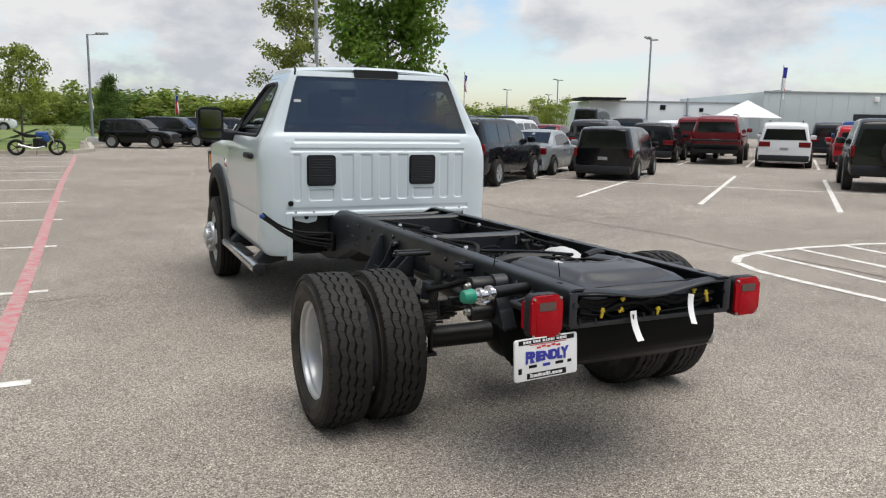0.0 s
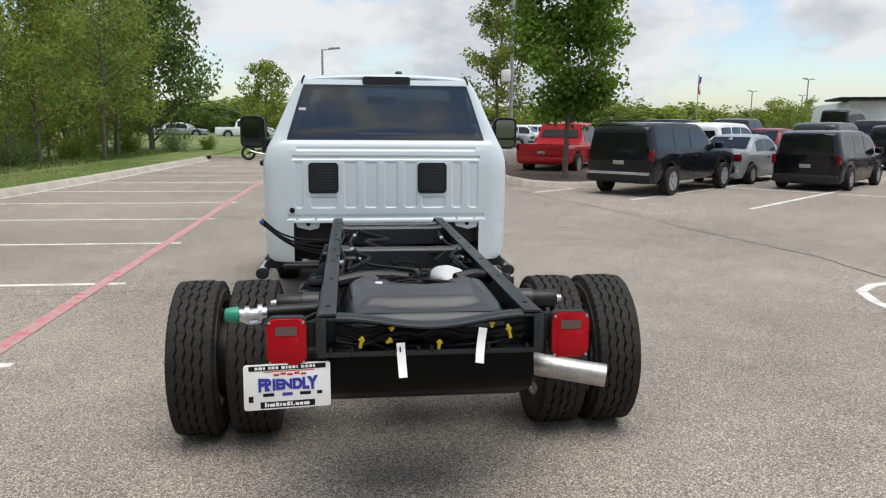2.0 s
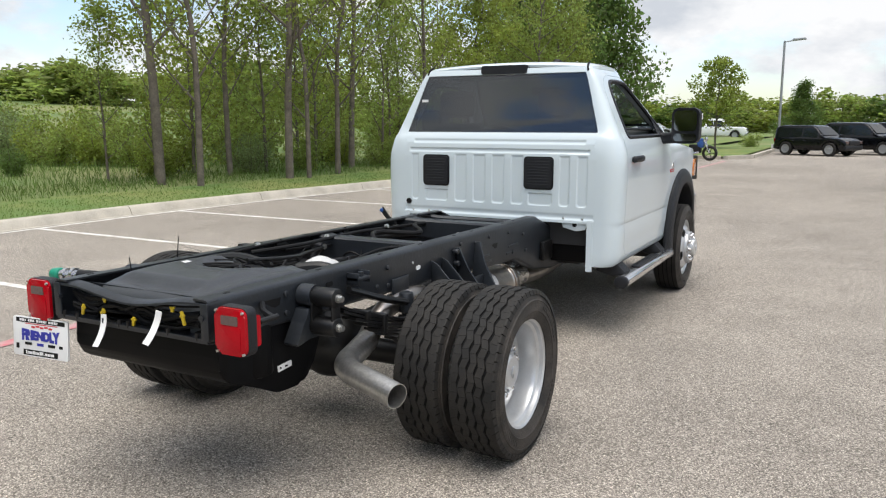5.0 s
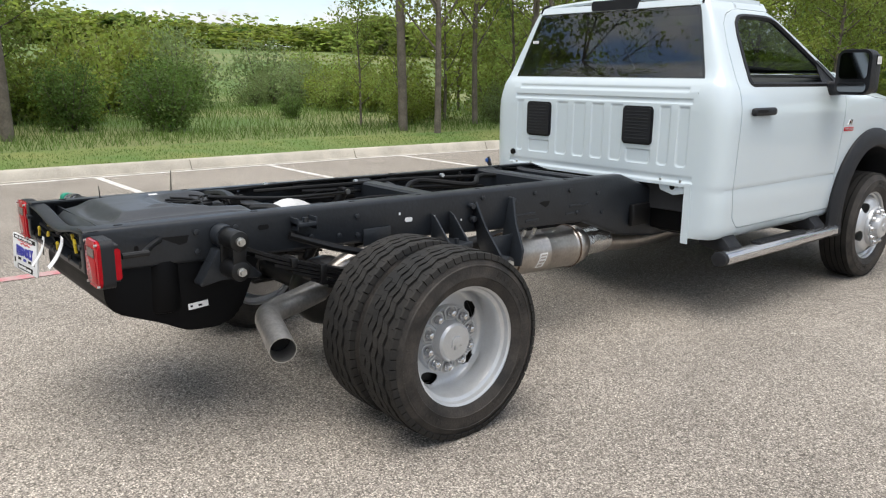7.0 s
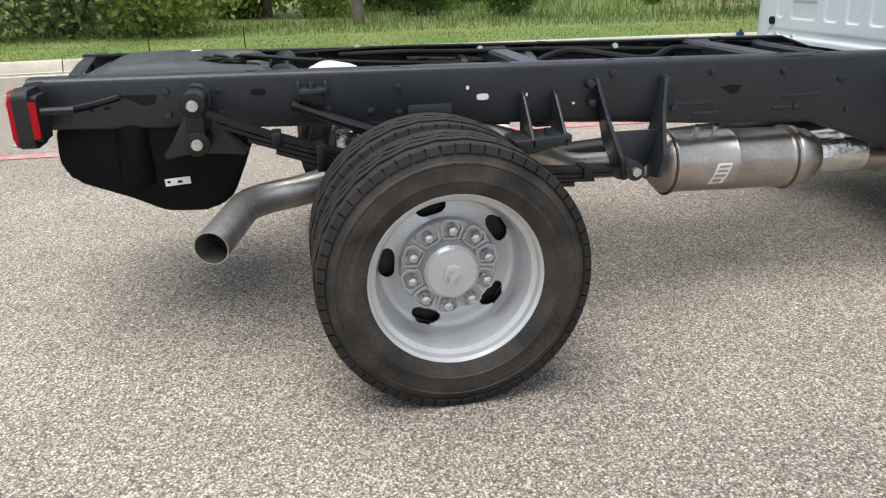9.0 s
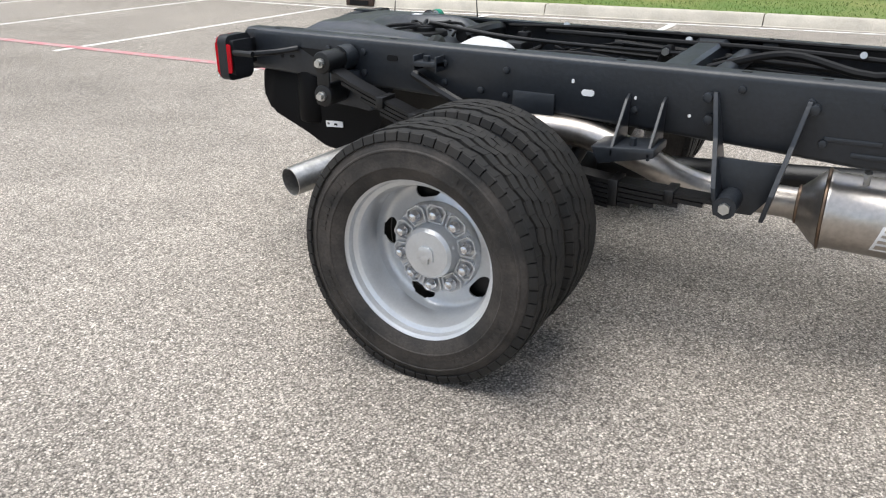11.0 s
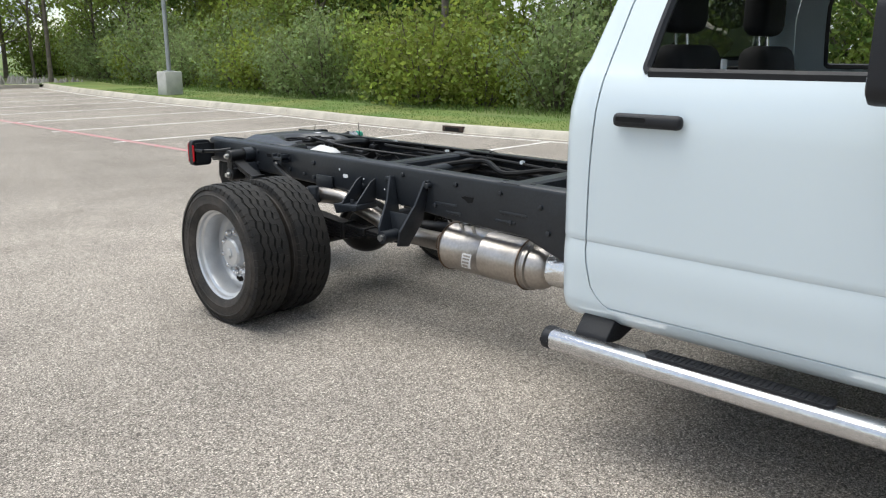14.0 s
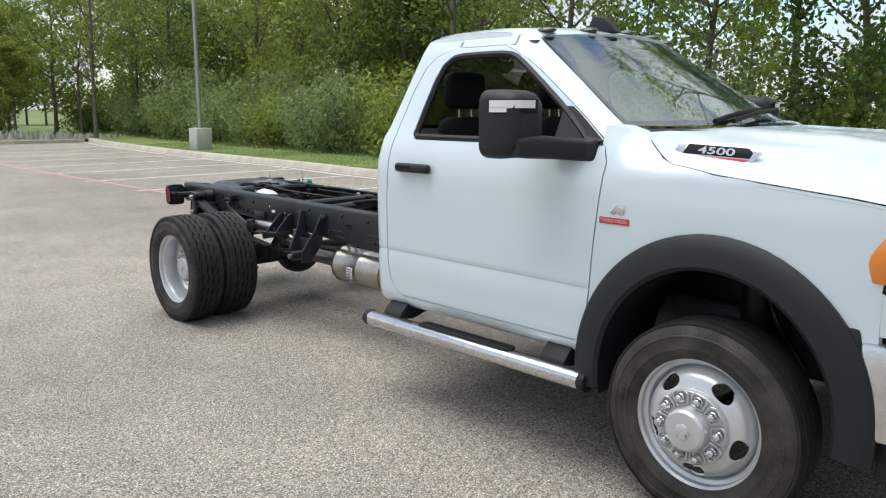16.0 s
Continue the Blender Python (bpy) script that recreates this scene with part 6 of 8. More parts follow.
fill = part("filler_neck", bm, M["chrome"], truck, "metal fuel filler neck")
bm = bmesh.new()
cyl(bm, (-0.742, -1.005, 0.872), (-0.80, -1.011, 0.872), 0.033, 0.027, 20, 0.009)
part("filler_cap", bm, M["green"], fill, "green plastic cap")
for n, (dx, dz) in enumerate(((0, 0), (0.012, -0.02), (-0.012, -0.012), (0.0, 0.018))):
    bm = bmesh.new()
    tube(bm, [(-0.985 + dx, 2.11, 0.855 + dz), (-0.86, 2.06, 0.76 + dz), (-0.70, 2.03, 0.69 + dz * 2), (-0.47, 1.98, 0.66 + dz * 3)], 0.008, 8)
    part("brake_hose", bm, M["ink"], truck)
bm = bmesh.new()
box(bm, (-1.01, 2.092, 0.832), (-0.968, 2.13, 0.868), 0.014)
part("hose_cap", bm, M["blue_cap"], truck, "blue plastic hose caps")
bm = bmesh.new()
cyl(bm, (-0.43, -0.60, 0.91), (-0.415, -0.60, 1.02), 0.003, 0.002, 6)
part("wire_stalk", bm, M["ink"], truck)
bm = bmesh.new()
cyl(bm, (-0.3, -0.98, 0.92), (-0.31, -0.98, 0.985), 0.003, 0.002, 6)
part("wire_stalk", bm, M["ink"], truck)
for s in (1, -1):
    bm = bmesh.new()
    box(bm, (s * 0.47, 0.06, 0.855), (s * 0.66, 0.11, 0.875), 0.006)
    box(bm, (s * 0.47, 0.17, 0.855), (s * 0.64, 0.21, 0.87), 0.006)
    if s < 0:
        part("side_bracket", bm, M["matte_black"], truck)
    else:
        bm.free()

# wheels
R_T, TW = 0.405, 0.225


def tyre_mesh():
    bm = bmesh.new()
    h = TW / 2
    prof = [(-h + 0.016, 0.258), (-h + 0.004, 0.275), (-h - 0.003, 0.296), (-h - 0.0062, 0.298), (-h - 0.0066, 0.303), (-h - 0.0052, 0.306), (-h - 0.008, 0.335), (-h - 0.006, 0.346), (-h - 0.0085, 0.348), (-h - 0.0075, 0.352), (-h - 0.003, 0.355), (-h + 0.0, 0.362), (-h + 0.012, 0.384), (-h + 0.018, 0.3935), (-h + 0.028, 0.3965), (0, 0.3975), (h - 0.028, 0.3965), (h - 0.018, 0.3935), (h - 0.012, 0.384), (h, 0.362), (h + 0.003, 0.355), (h + 0.0075, 0.352), (h + 0.0085, 0.348), (h + 0.006, 0.346), (h + 0.008, 0.335), (h + 0.0052, 0.306), (h + 0.0066, 0.303), (h + 0.0062, 0.298), (h + 0.003, 0.296), (h - 0.004, 0.275), (h - 0.016, 0.258)]
    fine = []
    for (x0, r0), (x1, r1) in zip(prof, prof[1:]):
        fine += [(x0, r0)]
        if r0 > 0.36 and r1 > 0.36 and abs(x1 - x0) < 0.02 and abs(r1 - r0) > 0.005:
            fine += [((x0 + x1) / 2, (r0 + r1) / 2 + 0.001)]
    fine.append(prof[-1])
    lathe(bm, fine, 72)
    return bm


# The grooves' depth is put into colour: darker than the tread blocks.
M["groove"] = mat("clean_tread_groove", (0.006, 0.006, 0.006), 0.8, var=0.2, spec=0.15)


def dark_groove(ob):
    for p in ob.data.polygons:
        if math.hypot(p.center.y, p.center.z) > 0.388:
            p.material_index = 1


def tread_mesh(seed, lugs=True):
    """Five staggered ribs of blocks round the tyre."""
    rnd = random.Random(seed)
    bm = bmesh.new()
    ribs = ((-0.099, -0.0655), (-0.0560, -0.0240), (-0.0145, 0.0145), (0.0240, 0.0560), (0.0655, 0.099))
    n = 60
    for i, (x0, x1) in enumerate(ribs):
        edge = i in (0, 4)
        for k in range(n):
            a = 2 * math.pi * (k + 0.37 * i) / n
            w = 2 * math.pi / n * (0.965 if lugs else 1.0)
            sk = 0.0045 * (1 if i < 2 else -1 if i > 2 else 0.4)
            z = (0.0062 if k % 2 else -0.0062) if lugs else 0.0
            r = 0.4045 if not edge else 0.4005
            lo = 0.392
            cs = []
            for x, da in ((x0 + z * (i > 0), -w / 2 + sk), (x1 + z * (i < 4), -w / 2 - sk), (x1 - z * (i < 4), w / 2 - sk), (x0 - z * (i > 0), w / 2 + sk)):
                cs.append((x, a + da))
            top = [bm.verts.new((x, r * math.cos(t), r * math.sin(t))) for x, t in cs]
            bot = [bm.verts.new((x, lo * math.cos(t), lo * math.sin(t))) for x, t in cs]
            bm.faces.new(top)
            for j in range(4):
                bm.faces.new((top[j], bot[j], bot[(j + 1) % 4], top[(j + 1) % 4]))
    # lugs over the shoulders
    for sd in (1, -1) if lugs else ():
        for k in range(n):
            a, w = 2 * math.pi * (k + 0.25) / n, math.pi / n * 0.88
            near = [(sd * 0.098, 0.4010), (sd * 0.1065, 0.3985), (sd * 0.1135, 0.377), (sd * 0.109, 0.374), (sd * 0.095, 0.393)]
            rings = [[bm.verts.new((x, r * math.cos(a + e), r * math.sin(a + e))) for x, r in near] for e in (-w, w)]
            for j in range(4):
                bm.faces.new((rings[0][j], rings[0][j + 1], rings[1][j + 1], rings[1][j]))
            bm.faces.new(rings[0])
            bm.faces.new(rings[1])
    return bm


def letters_ring():
    """Raised bars of the sidewall's writing."""
    bm = bmesh.new()
    for a0, a1, r in ((20, 70, 0.327), (140, 175, 0.327), (200, 250, 0.327), (300, 345, 0.327)):
        a = a0
        while a < a1:
            t = radians(a)
            b = bmesh.new()
            bmesh.ops.create_cube(b, size=1)
            b.transform(Matrix.Translation((TW / 2 + 0.0075, r * math.cos(t), r * math.sin(t))) @ Matrix.Rotation(t, 4, "X") @ Matrix.Diagonal((0.003, 0.022, 0.012, 1)))
            merge(bm, b)
            a += 4.2
    return bm


def rim_mesh(front):
    """A steel disc wheel: dished in for the dual rear, domed out for the front."""
    bm = bmesh.new()
    h = TW / 2 - 0.028
    barrel = [(-h - 0.002, 0.268), (-h - 0.008, 0.262), (-h, 0.252), (-h + 0.02, 0.248), (-h + 0.03, 0.225), (h - 0.05, 0.222), (h - 0.026, 0.232), (h - 0.018, 0.246), (h, 0.250), (h + 0.008, 0.260), (h + 0.004, 0.268)]
    lathe(bm, barrel, 64)
    return bm


def disc_mesh(front):
    """The wheel's disc, with five oval hand holes cut through."""
    bm = bmesh.new()
    seg = 180
    if front:
        prof = [(0.030, 0.227), (0.052, 0.220), (0.073, 0.212), (0.088, 0.204), (0.097, 0.196), (0.103, 0.188), (0.107, 0.180), (0.110, 0.172), (0.112, 0.164), (0.115, 0.156), (0.119, 0.148), (0.122, 0.138), (0.124, 0.120)]
        mid, hr, ht = 0.186, 0.028, 0.046
    else:
        prof = [(-0.040, 0.230), (-0.056, 0.224), (-0.066, 0.216), (-0.071, 0.208), (-0.073, 0.200), (-0.073, 0.192), (-0.072, 0.184), (-0.070, 0.176), (-0.068, 0.168), (-0.065, 0.160), (-0.062, 0.152), (-0.057, 0.144), (-0.050, 0.128)]
        mid, hr, ht = 0.186, 0.030, 0.047
    rings = [[bm.verts.new((x, r * math.cos(2 * math.pi * s / seg), r * math.sin(2 * math.pi * s / seg))) for s in range(seg)] for x, r in prof]
    for i in range(len(prof) - 1):
        for s in range(seg):
            a = ((s + 0.5) % 36 - 18) * 2 * math.pi / seg
            rm = (prof[i][1] + prof[i + 1][1]) / 2
            if ((rm - mid) / hr) ** 2 + (a * rm / ht) ** 2 < 1:
                continue
            bm.faces.new((rings[i][s], rings[i][(s + 1) % seg], rings[i + 1][(s + 1) % seg], rings[i + 1][s]))
    edge = {v for e in bm.edges if e.is_boundary for v in e.verts if 0.135 < math.hypot(v.co.y, v.co.z) < 0.215}
    for v in edge:
        r, t = math.hypot(v.co.y, v.co.z), math.atan2(v.co.z, v.co.y)
        k = round((t / (2 * math.pi / 5)) - 0.5) + 0.5
        da = (t - k * 2 * math.pi / 5) * r
        q = math.hypot((r - mid) / hr, da / ht) or 1
        r2, a2 = mid + (r - mid) / q, k * 2 * math.pi / 5 + da / q / r
        v.co.y, v.co.z = r2 * math.cos(a2), r2 * math.sin(a2)
    bmesh.ops.delete(bm, geom=[v for v in bm.verts if not v.link_faces], context="VERTS")
    thick(bm, 0.006)
    return bm


def cover_mesh(front):
    bm = bmesh.new()
    x0 = 0.118 if front else -0.050
    lathe(bm, [(x0, 0.136), (x0 + 0.016, 0.135), (x0 + 0.024, 0.130), (x0 + 0.022, 0.126), (x0 + 0.022, 0.084), (x0 + 0.030, 0.078), (x0 + 0.062, 0.075), (x0 + 0.071, 0.066), (x0 + 0.074, 0.040), (x0 + 0.075, 0.0005)], 48)
    # raised plain emblem
    b = bmesh.new()
    prism(b, [(-0.022, 0.016), (-0.012, 0.026), (0.012, 0.026), (0.022, 0.016), (0.026, -0.016), (0.014, -0.008), (0.008, 0.0), (0.012, -0.026), (-0.012, -0.026), (-0.008, 0.0), (-0.014, -0.008), (-0.026, -0.016)], x0 + 0.072, x0 + 0.081, "x", 0.002)
    merge(bm, b)
    bm.transform(Matrix.Translation((x0, 0, 0)) @ Matrix.Scale(1.1, 4) @ Matrix.Translation((-x0, 0, 0)))
    return bm


def nut_mesh(front):
    bm = bmesh.new()
    x0 = 0.150 if front else -0.018
    lathe(bm, [(x0, 0.0195), (x0 + 0.006, 0.0195), (x0 + 0.010, 0.0165), (x0 + 0.019, 0.0155), (x0 + 0.024, 0.0125), (x0 + 0.027, 0.006), (x0 + 0.0275, 0.0005)], 18)
    return bm


def pad_mesh(front):
    """The raised bay that each wheel nut sits in."""
    bm = bmesh.new()
    x0 = 0.140 if front else -0.028
    outer = [(-0.023, -0.028), (0.023, -0.028), (0.033, 0.010), (0.020, 0.026), (-0.020, 0.026), (-0.033, 0.010)]
    n = len(outer)
    for k in range(n):
        p, q = Vector(outer[k]), Vector(outer[(k + 1) % n])
        cyl(bm, (x0 + 0.008, p.x, p.y), (x0 + 0.008, q.x, q.y), 0.0042, seg=6)
    prism(bm, [(x * 0.93, y * 0.93) for x, y in outer], x0 - 0.004, x0 + 0.003, "x")
    return bm


def wheel(front):
    ob = part("wheel", rim_mesh(front), M["wheel"], truck, "silver steel wheel with black tyre")
    part("disc", disc_mesh(front), M["wheel"], ob)
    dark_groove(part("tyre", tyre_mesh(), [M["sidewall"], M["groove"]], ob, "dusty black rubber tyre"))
    part("tread", tread_mesh(3, not front), M["rubber"], ob, "black tread blocks")
    part("sidewall_letters", letters_ring(), M["sidewall"], ob)["kind"] = "stuff"
    cov = part("hub_cover", cover_mesh(front), M["wheel"], ob, "silver ten-bolt hub cover")
    if not front:
        # Added dark drum shape stands in for the shade behind the hand holes.
        bm = bmesh.new()
        lathe(bm, [(-0.098, 0.001), (-0.098, 0.205), (-0.105, 0.214), (-0.165, 0.214), (-0.165, 0.15)], 40)
        part("brake_drum", bm, M["matte_black"], ob, "dark backing added for the shade behind the disc's holes")
    nut = part("lug_nut", nut_mesh(front), M["chrome"], ob)
    nm = nut.data
    nut.matrix_basis = Matrix.Rotation(0, 4, "X") @ Matrix.Translation((0, 0, 0.119))
    for k in range(1, 10):
        c = new("lug_nut", nm)
        c.parent, c.matrix_basis = ob, Matrix.Rotation(2 * math.pi * k / 10, 4, "X") @ Matrix.Translation((0, 0, 0.119))
    pad = part("nut_pad", pad_mesh(front), cov.data.materials[0], ob)
    pad.matrix_basis = Matrix.Translation((0, 0, 0.119))
    for k in range(1, 10):
        c = new("nut_pad", pad.data)
        c.parent, c.matrix_basis = ob, Matrix.Rotation(2 * math.pi * k / 10, 4, "X") @ Matrix.Translation((0, 0, 0.119))
    return ob


rear_wheel, front_wheel = wheel(False), wheel(True)
rear_wheel.matrix_basis = Matrix.Translation((1.070, 0, 0.400)) @ Matrix.Rotation(radians(-4), 4, "X")
again(rear_wheel, truck, Matrix.Translation((-1.080, 0, 0.400)) @ pose(0, 0, 0, 30, 0, 180))
# inner duals face the other way
inner = part("wheel", rim_mesh(False), M["wheel"], truck, "silver steel inner dual wheel with black tyre")
bm = bmesh.new()
lathe(bm, [(0.05, 0.226), (0.07, 0.20), (0.09, 0.16), (0.10, 0.10), (0.10, 0.01)], 48)
part("disc", thick(bm, 0.006), M["wheel"], inner)
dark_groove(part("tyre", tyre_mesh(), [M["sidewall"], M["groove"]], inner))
part("tread", tread_mesh(4), M["rubber"], inner)
inner.matrix_basis = Matrix.Translation((0.786, 0, 0.400)) @ Matrix.Rotation(radians(44), 4, "X")
again(inner, truck, Matrix.Translation((-0.792, 0, 0.400)) @ pose(0, 0, 0, 70, 0, 180))
front_wheel.matrix_basis = Matrix.Translation((0.945, WB, 0.400)) @ Matrix.Rotation(radians(20), 4, "X")
again(front_wheel, truck, Matrix.Translation((-0.945, WB, 0.400)) @ pose(0, 0, 0, 80, 0, 180))


# vegetation
rng = np.random.default_rng(11)


def leaf_cloud(centres, spread, count, size, squash=1.0, droop=0.0):
    """Small folded leaves scattered round clump centres: vertices and faces."""
    c = np.asarray(centres, float)
    pick = rng.integers(0, len(c), count)
    d = rng.normal(size=(count, 3))
    d /= np.linalg.norm(d, axis=1)[:, None] + 1e-9
    rad = rng.random(count) ** 0.45
    sp = np.asarray(spread, float)
    sp = sp[pick] if sp.ndim else np.full(count, float(sp))
    p = c[pick] + d * (rad * sp)[:, None] * np.array([1, 1, squash])
    a = rng.normal(size=(count, 3))
    a[:, 2] -= droop
    a /= np.linalg.norm(a, axis=1)[:, None]
    b = np.cross(a, rng.normal(size=(count, 3)))
    b /= np.linalg.norm(b, axis=1)[:, None] + 1e-9
    n = np.cross(a, b)
    s = size * rng.uniform(0.6, 1.35, count)[:, None]
    v = np.empty((count, 4, 3))
    v[:, 0] = p - a * s * 0.5
    v[:, 1] = p + b * s * 0.32 + n * s * 0.10
    v[:, 2] = p + a * s * 0.5
    v[:, 3] = p - b * s * 0.32 + n * s * 0.10
    return v.reshape(-1, 3)


def leaf_object(name, verts, mt, parent, label="", kind=""):
    n = len(verts) // 4
    me = bpy.data.meshes.new(name)
    me.vertices.add(len(verts))
    me.vertices.foreach_set("co", np.ascontiguousarray(verts, dtype=np.float32).ravel())
    me.loops.add(n * 4)
    me.loops.foreach_set("vertex_index", np.arange(n * 4, dtype=np.int32))
    me.polygons.add(n)
    me.polygons.foreach_set("loop_start", np.arange(0, n * 4, 4, dtype=np.int32))
    me.update(calc_edges=True)
    me.materials.append(mt)
    ob = new(name, me)
    ob.parent = parent
    return tagged(ob, label, kind=kind)


def make_tree(name, label, h, trunk_r, crown_lo, crown_w, leaves, size, mt, seed, shape="oval", limbs=14, bare=0.0, lean=0.0, clump=None, rise=(0.25, 0.8)):
    """A tapered trunk, limbs and a crown of small leaves, with its foot at the origin."""
    rnd = random.Random(seed)
    tree = thing(name, label, "tree")
    bm = bmesh.new()
    top = Vector((lean * h, 0, h * 0.93))
    pts = [Vector((0, 0, -0.15))]
    for k in range(1, 7):
        t = k / 6
        pts.append(Vector((lean * h * t * t + rnd.uniform(-1, 1) * 0.028 * h * t, rnd.uniform(-1, 1) * 0.028 * h * t, h * 0.93 * t)))
    tube(bm, pts, trunk_r, 8, rr=trunk_r * 0.12, samples=2)

    def on_trunk(t):
        i = min(5, int(t * 6))
        return pts[i].lerp(pts[i + 1], t * 6 - i)
    centres, spreads = [], []
    for n in range(limbs):
        t = crown_lo + (0.97 - crown_lo) * (n + rnd.random()) / limbs
        if rnd.random() < bare:
            t = max(0.15, t * 0.8)
        k = (t - crown_lo) / (1 - crown_lo)
        k = min(max(k, 0), 1)
        reach = {"oval": math.sin(math.pi * (0.18 + 0.78 * k)) ** 0.8, "cone": 1.05 - 0.95 * k, "column": 0.85 - 0.55 * k * k, "spread": 0.55 + 0.6 * math.sin(math.pi * k * 0.8)}[shape] * crown_w / 2
        a = n * 2.4 + rnd.uniform(-0.5, 0.5)
        p = on_trunk(t * 0.97)
        up = rnd.uniform(*rise) * reach
        q = p + Vector((math.cos(a) * reach, math.sin(a) * reach, up))
        mid = p.lerp(q, 0.5) + Vector((rnd.uniform(-0.1, 0.1), rnd.uniform(-0.1, 0.1), -0.06)) * reach
        r = trunk_r * (0.42 - 0.28 * k)
        tube(bm, [p, mid, q], r, 5, rr=r * 0.2, samples=2)
        for j in range(5):
            f = 0.38 + 0.62 * (j + rnd.random() * 0.8) / 5
            c = p.lerp(q, f) + Vector((rnd.uniform(-1, 1), rnd.uniform(-1, 1), rnd.uniform(-0.5, 0.7))) * reach * 0.30
            if rnd.random() < 0.5:
                tube(bm, [p.lerp(q, f * 0.75), c], r * 0.35, 4, rr=r * 0.1)
            centres.append(c)
            spreads.append((clump or 0.30) * crown_w / 2 * rnd.uniform(0.6, 1.25) * (0.75 + 0.25 * (1 - k)))
    for j in range(4):
        centres.append(top + Vector((rnd.uniform(-1, 1), rnd.uniform(-1, 1), rnd.uniform(-0.6, 0.3))) * crown_w * 0.1)
        spreads.append(crown_w * 0.11)
    part("trunk", bm, M["bark"], tree, smooth=60)
    leaf_object("crown", leaf_cloud(centres, spreads, leaves, size, 0.85), mt, tree)
    return tree


def make_bush(name, label, w, h, leaves, size, mt, seed, stems=9):
    rnd = random.Random(seed)
    bush = thing(name, label, "bush")
    bm = bmesh.new()
    cs, sp = [], []
    for n in range(stems):
        a, r = rnd.uniform(0, 6.28), rnd.random() ** 0.6 * w * 0.42
        q = Vector((math.cos(a) * r, math.sin(a) * r, h * rnd.uniform(0.55, 1.0) * (1 - 0.35 * (r / (w * 0.5)) ** 2)))
        tube(bm, [(0.15 * q.x, 0.15 * q.y, -0.1), (q.x * 0.6, q.y * 0.6, q.z * 0.55), q], 0.03, 5, rr=0.006, samples=2)
        for j in range(5):
            f = 0.2 + 0.8 * j / 4
            cs.append(Vector((q.x * (0.35 + 0.65 * f), q.y * (0.35 + 0.65 * f), q.z * f)) + Vector((rnd.uniform(-1, 1), rnd.uniform(-1, 1), 0)) * w * 0.10)
            sp.append(w * rnd.uniform(0.10, 0.20))
    part("stem", bm, M["bark"], bush, smooth=60)
    v = leaf_cloud(cs, sp, leaves, size, 0.9)
    v[:, 2] = np.maximum(v[:, 2], 0.02)
    leaf_object("foliage", v, mt, bush)
    return bush


def spot(x, y, s=1.0, turn=0.0, z=None):
    k = 1 - 0.0036 * min(40, max(0, y - 2)) if y > 2 else 1 + 0.0008 * min(40, -y)
    x, y = x * k, y * k
    zz = (land(x, y) if x < kerb_x(y) - 0.2 and y < 90 else 0.0) if z is None else z
    return Matrix.Translation((x, y, zz)) @ Matrix.Rotation(turn, 4, "Z") @ Matrix.Diagonal((s, s, s * random.uniform(0.9, 1.1), 1))


def at(x, y, s=1.0, turn=0.0):
    """A plant's foot on the land at a place of the plan."""
    return Matrix.Translation((x, y, land(x, y) if x < kerb_x(y) - 0.2 else 0.0)) @ Matrix.Rotation(turn, 4, "Z") @ Matrix.Diagonal((s, s, s * random.uniform(0.92, 1.08), 1))


def place(ob, m):
    """A further copy of a plant, resized."""
    c = copy_thing(ob, Matrix.Identity(4))
    c.matrix_basis = m
    return c


# trees of the kerbed island
maple = make_tree("maple_tree", "young maple with dense dark green leaves in the mulch island", 7.4, 0.085, 0.21, 2.8, 20000, 0.145, M["leaf_maple"], 4, "oval", 30, clump=0.40)
maple.matrix_basis = Matrix.Translation((5.75, 17.4, 0.14)) @ Matrix.Rotation(1.0, 4, "Z")
pear = make_tree("pear_tree", "slim tree with thin bronze-green leaves behind the lamp post", 8.6, 0.09, 0.24, 3.3, 9500, 0.135, M["leaf_bronze"], 8, "column", 26, clump=0.30)
pear.matrix_basis = Matrix.Translation((6.25, 30.2, 0.15))
lotree = make_tree("round_tree", "small round green tree among the parked cars", 4.6, 0.08, 0.25, 4.0, 5200, 0.20, M["leaf_spring"], 15, "spread", 18, clump=0.34)
lotree.matrix_basis = Matrix.Translation((29.0, 45.6, 0)) @ Matrix.Diagonal((0.70, 0.70, 0.64, 1))
young = make_tree("young_tree", "young tree with fresh yellow-green leaves beyond the bays", 5.6, 0.07, 0.22, 3.3, 4200, 0.17, M["leaf_spring"], 21, "oval", 20, clump=0.32)
young.matrix_basis = Matrix.Translation((-5.1, 43.0, 0.1)) @ Matrix.Diagonal((0.95, 0.95, 0.92, 1))
cone = make_tree("conifer_like_tree", "tall dense dark green tree at the wood's end", 10.8, 0.15, 0.04, 6.2, 13000, 0.22, M["leaf_dark"], 31, "cone", 44, clump=0.34)
cone.matrix_basis = Matrix.Translation((-10.1, 36.8, 0.1)) @ Matrix.Diagonal((1.0, 1.0, 1.12, 1))
place(cone, Matrix.Translation((-0.75, 44.2, 0)) @ Matrix.Diagonal((0.42, 0.42, 0.37, 1)))
place(cone, spot(-17.0, 44.0, 0.95, 2.2, z=0.2))

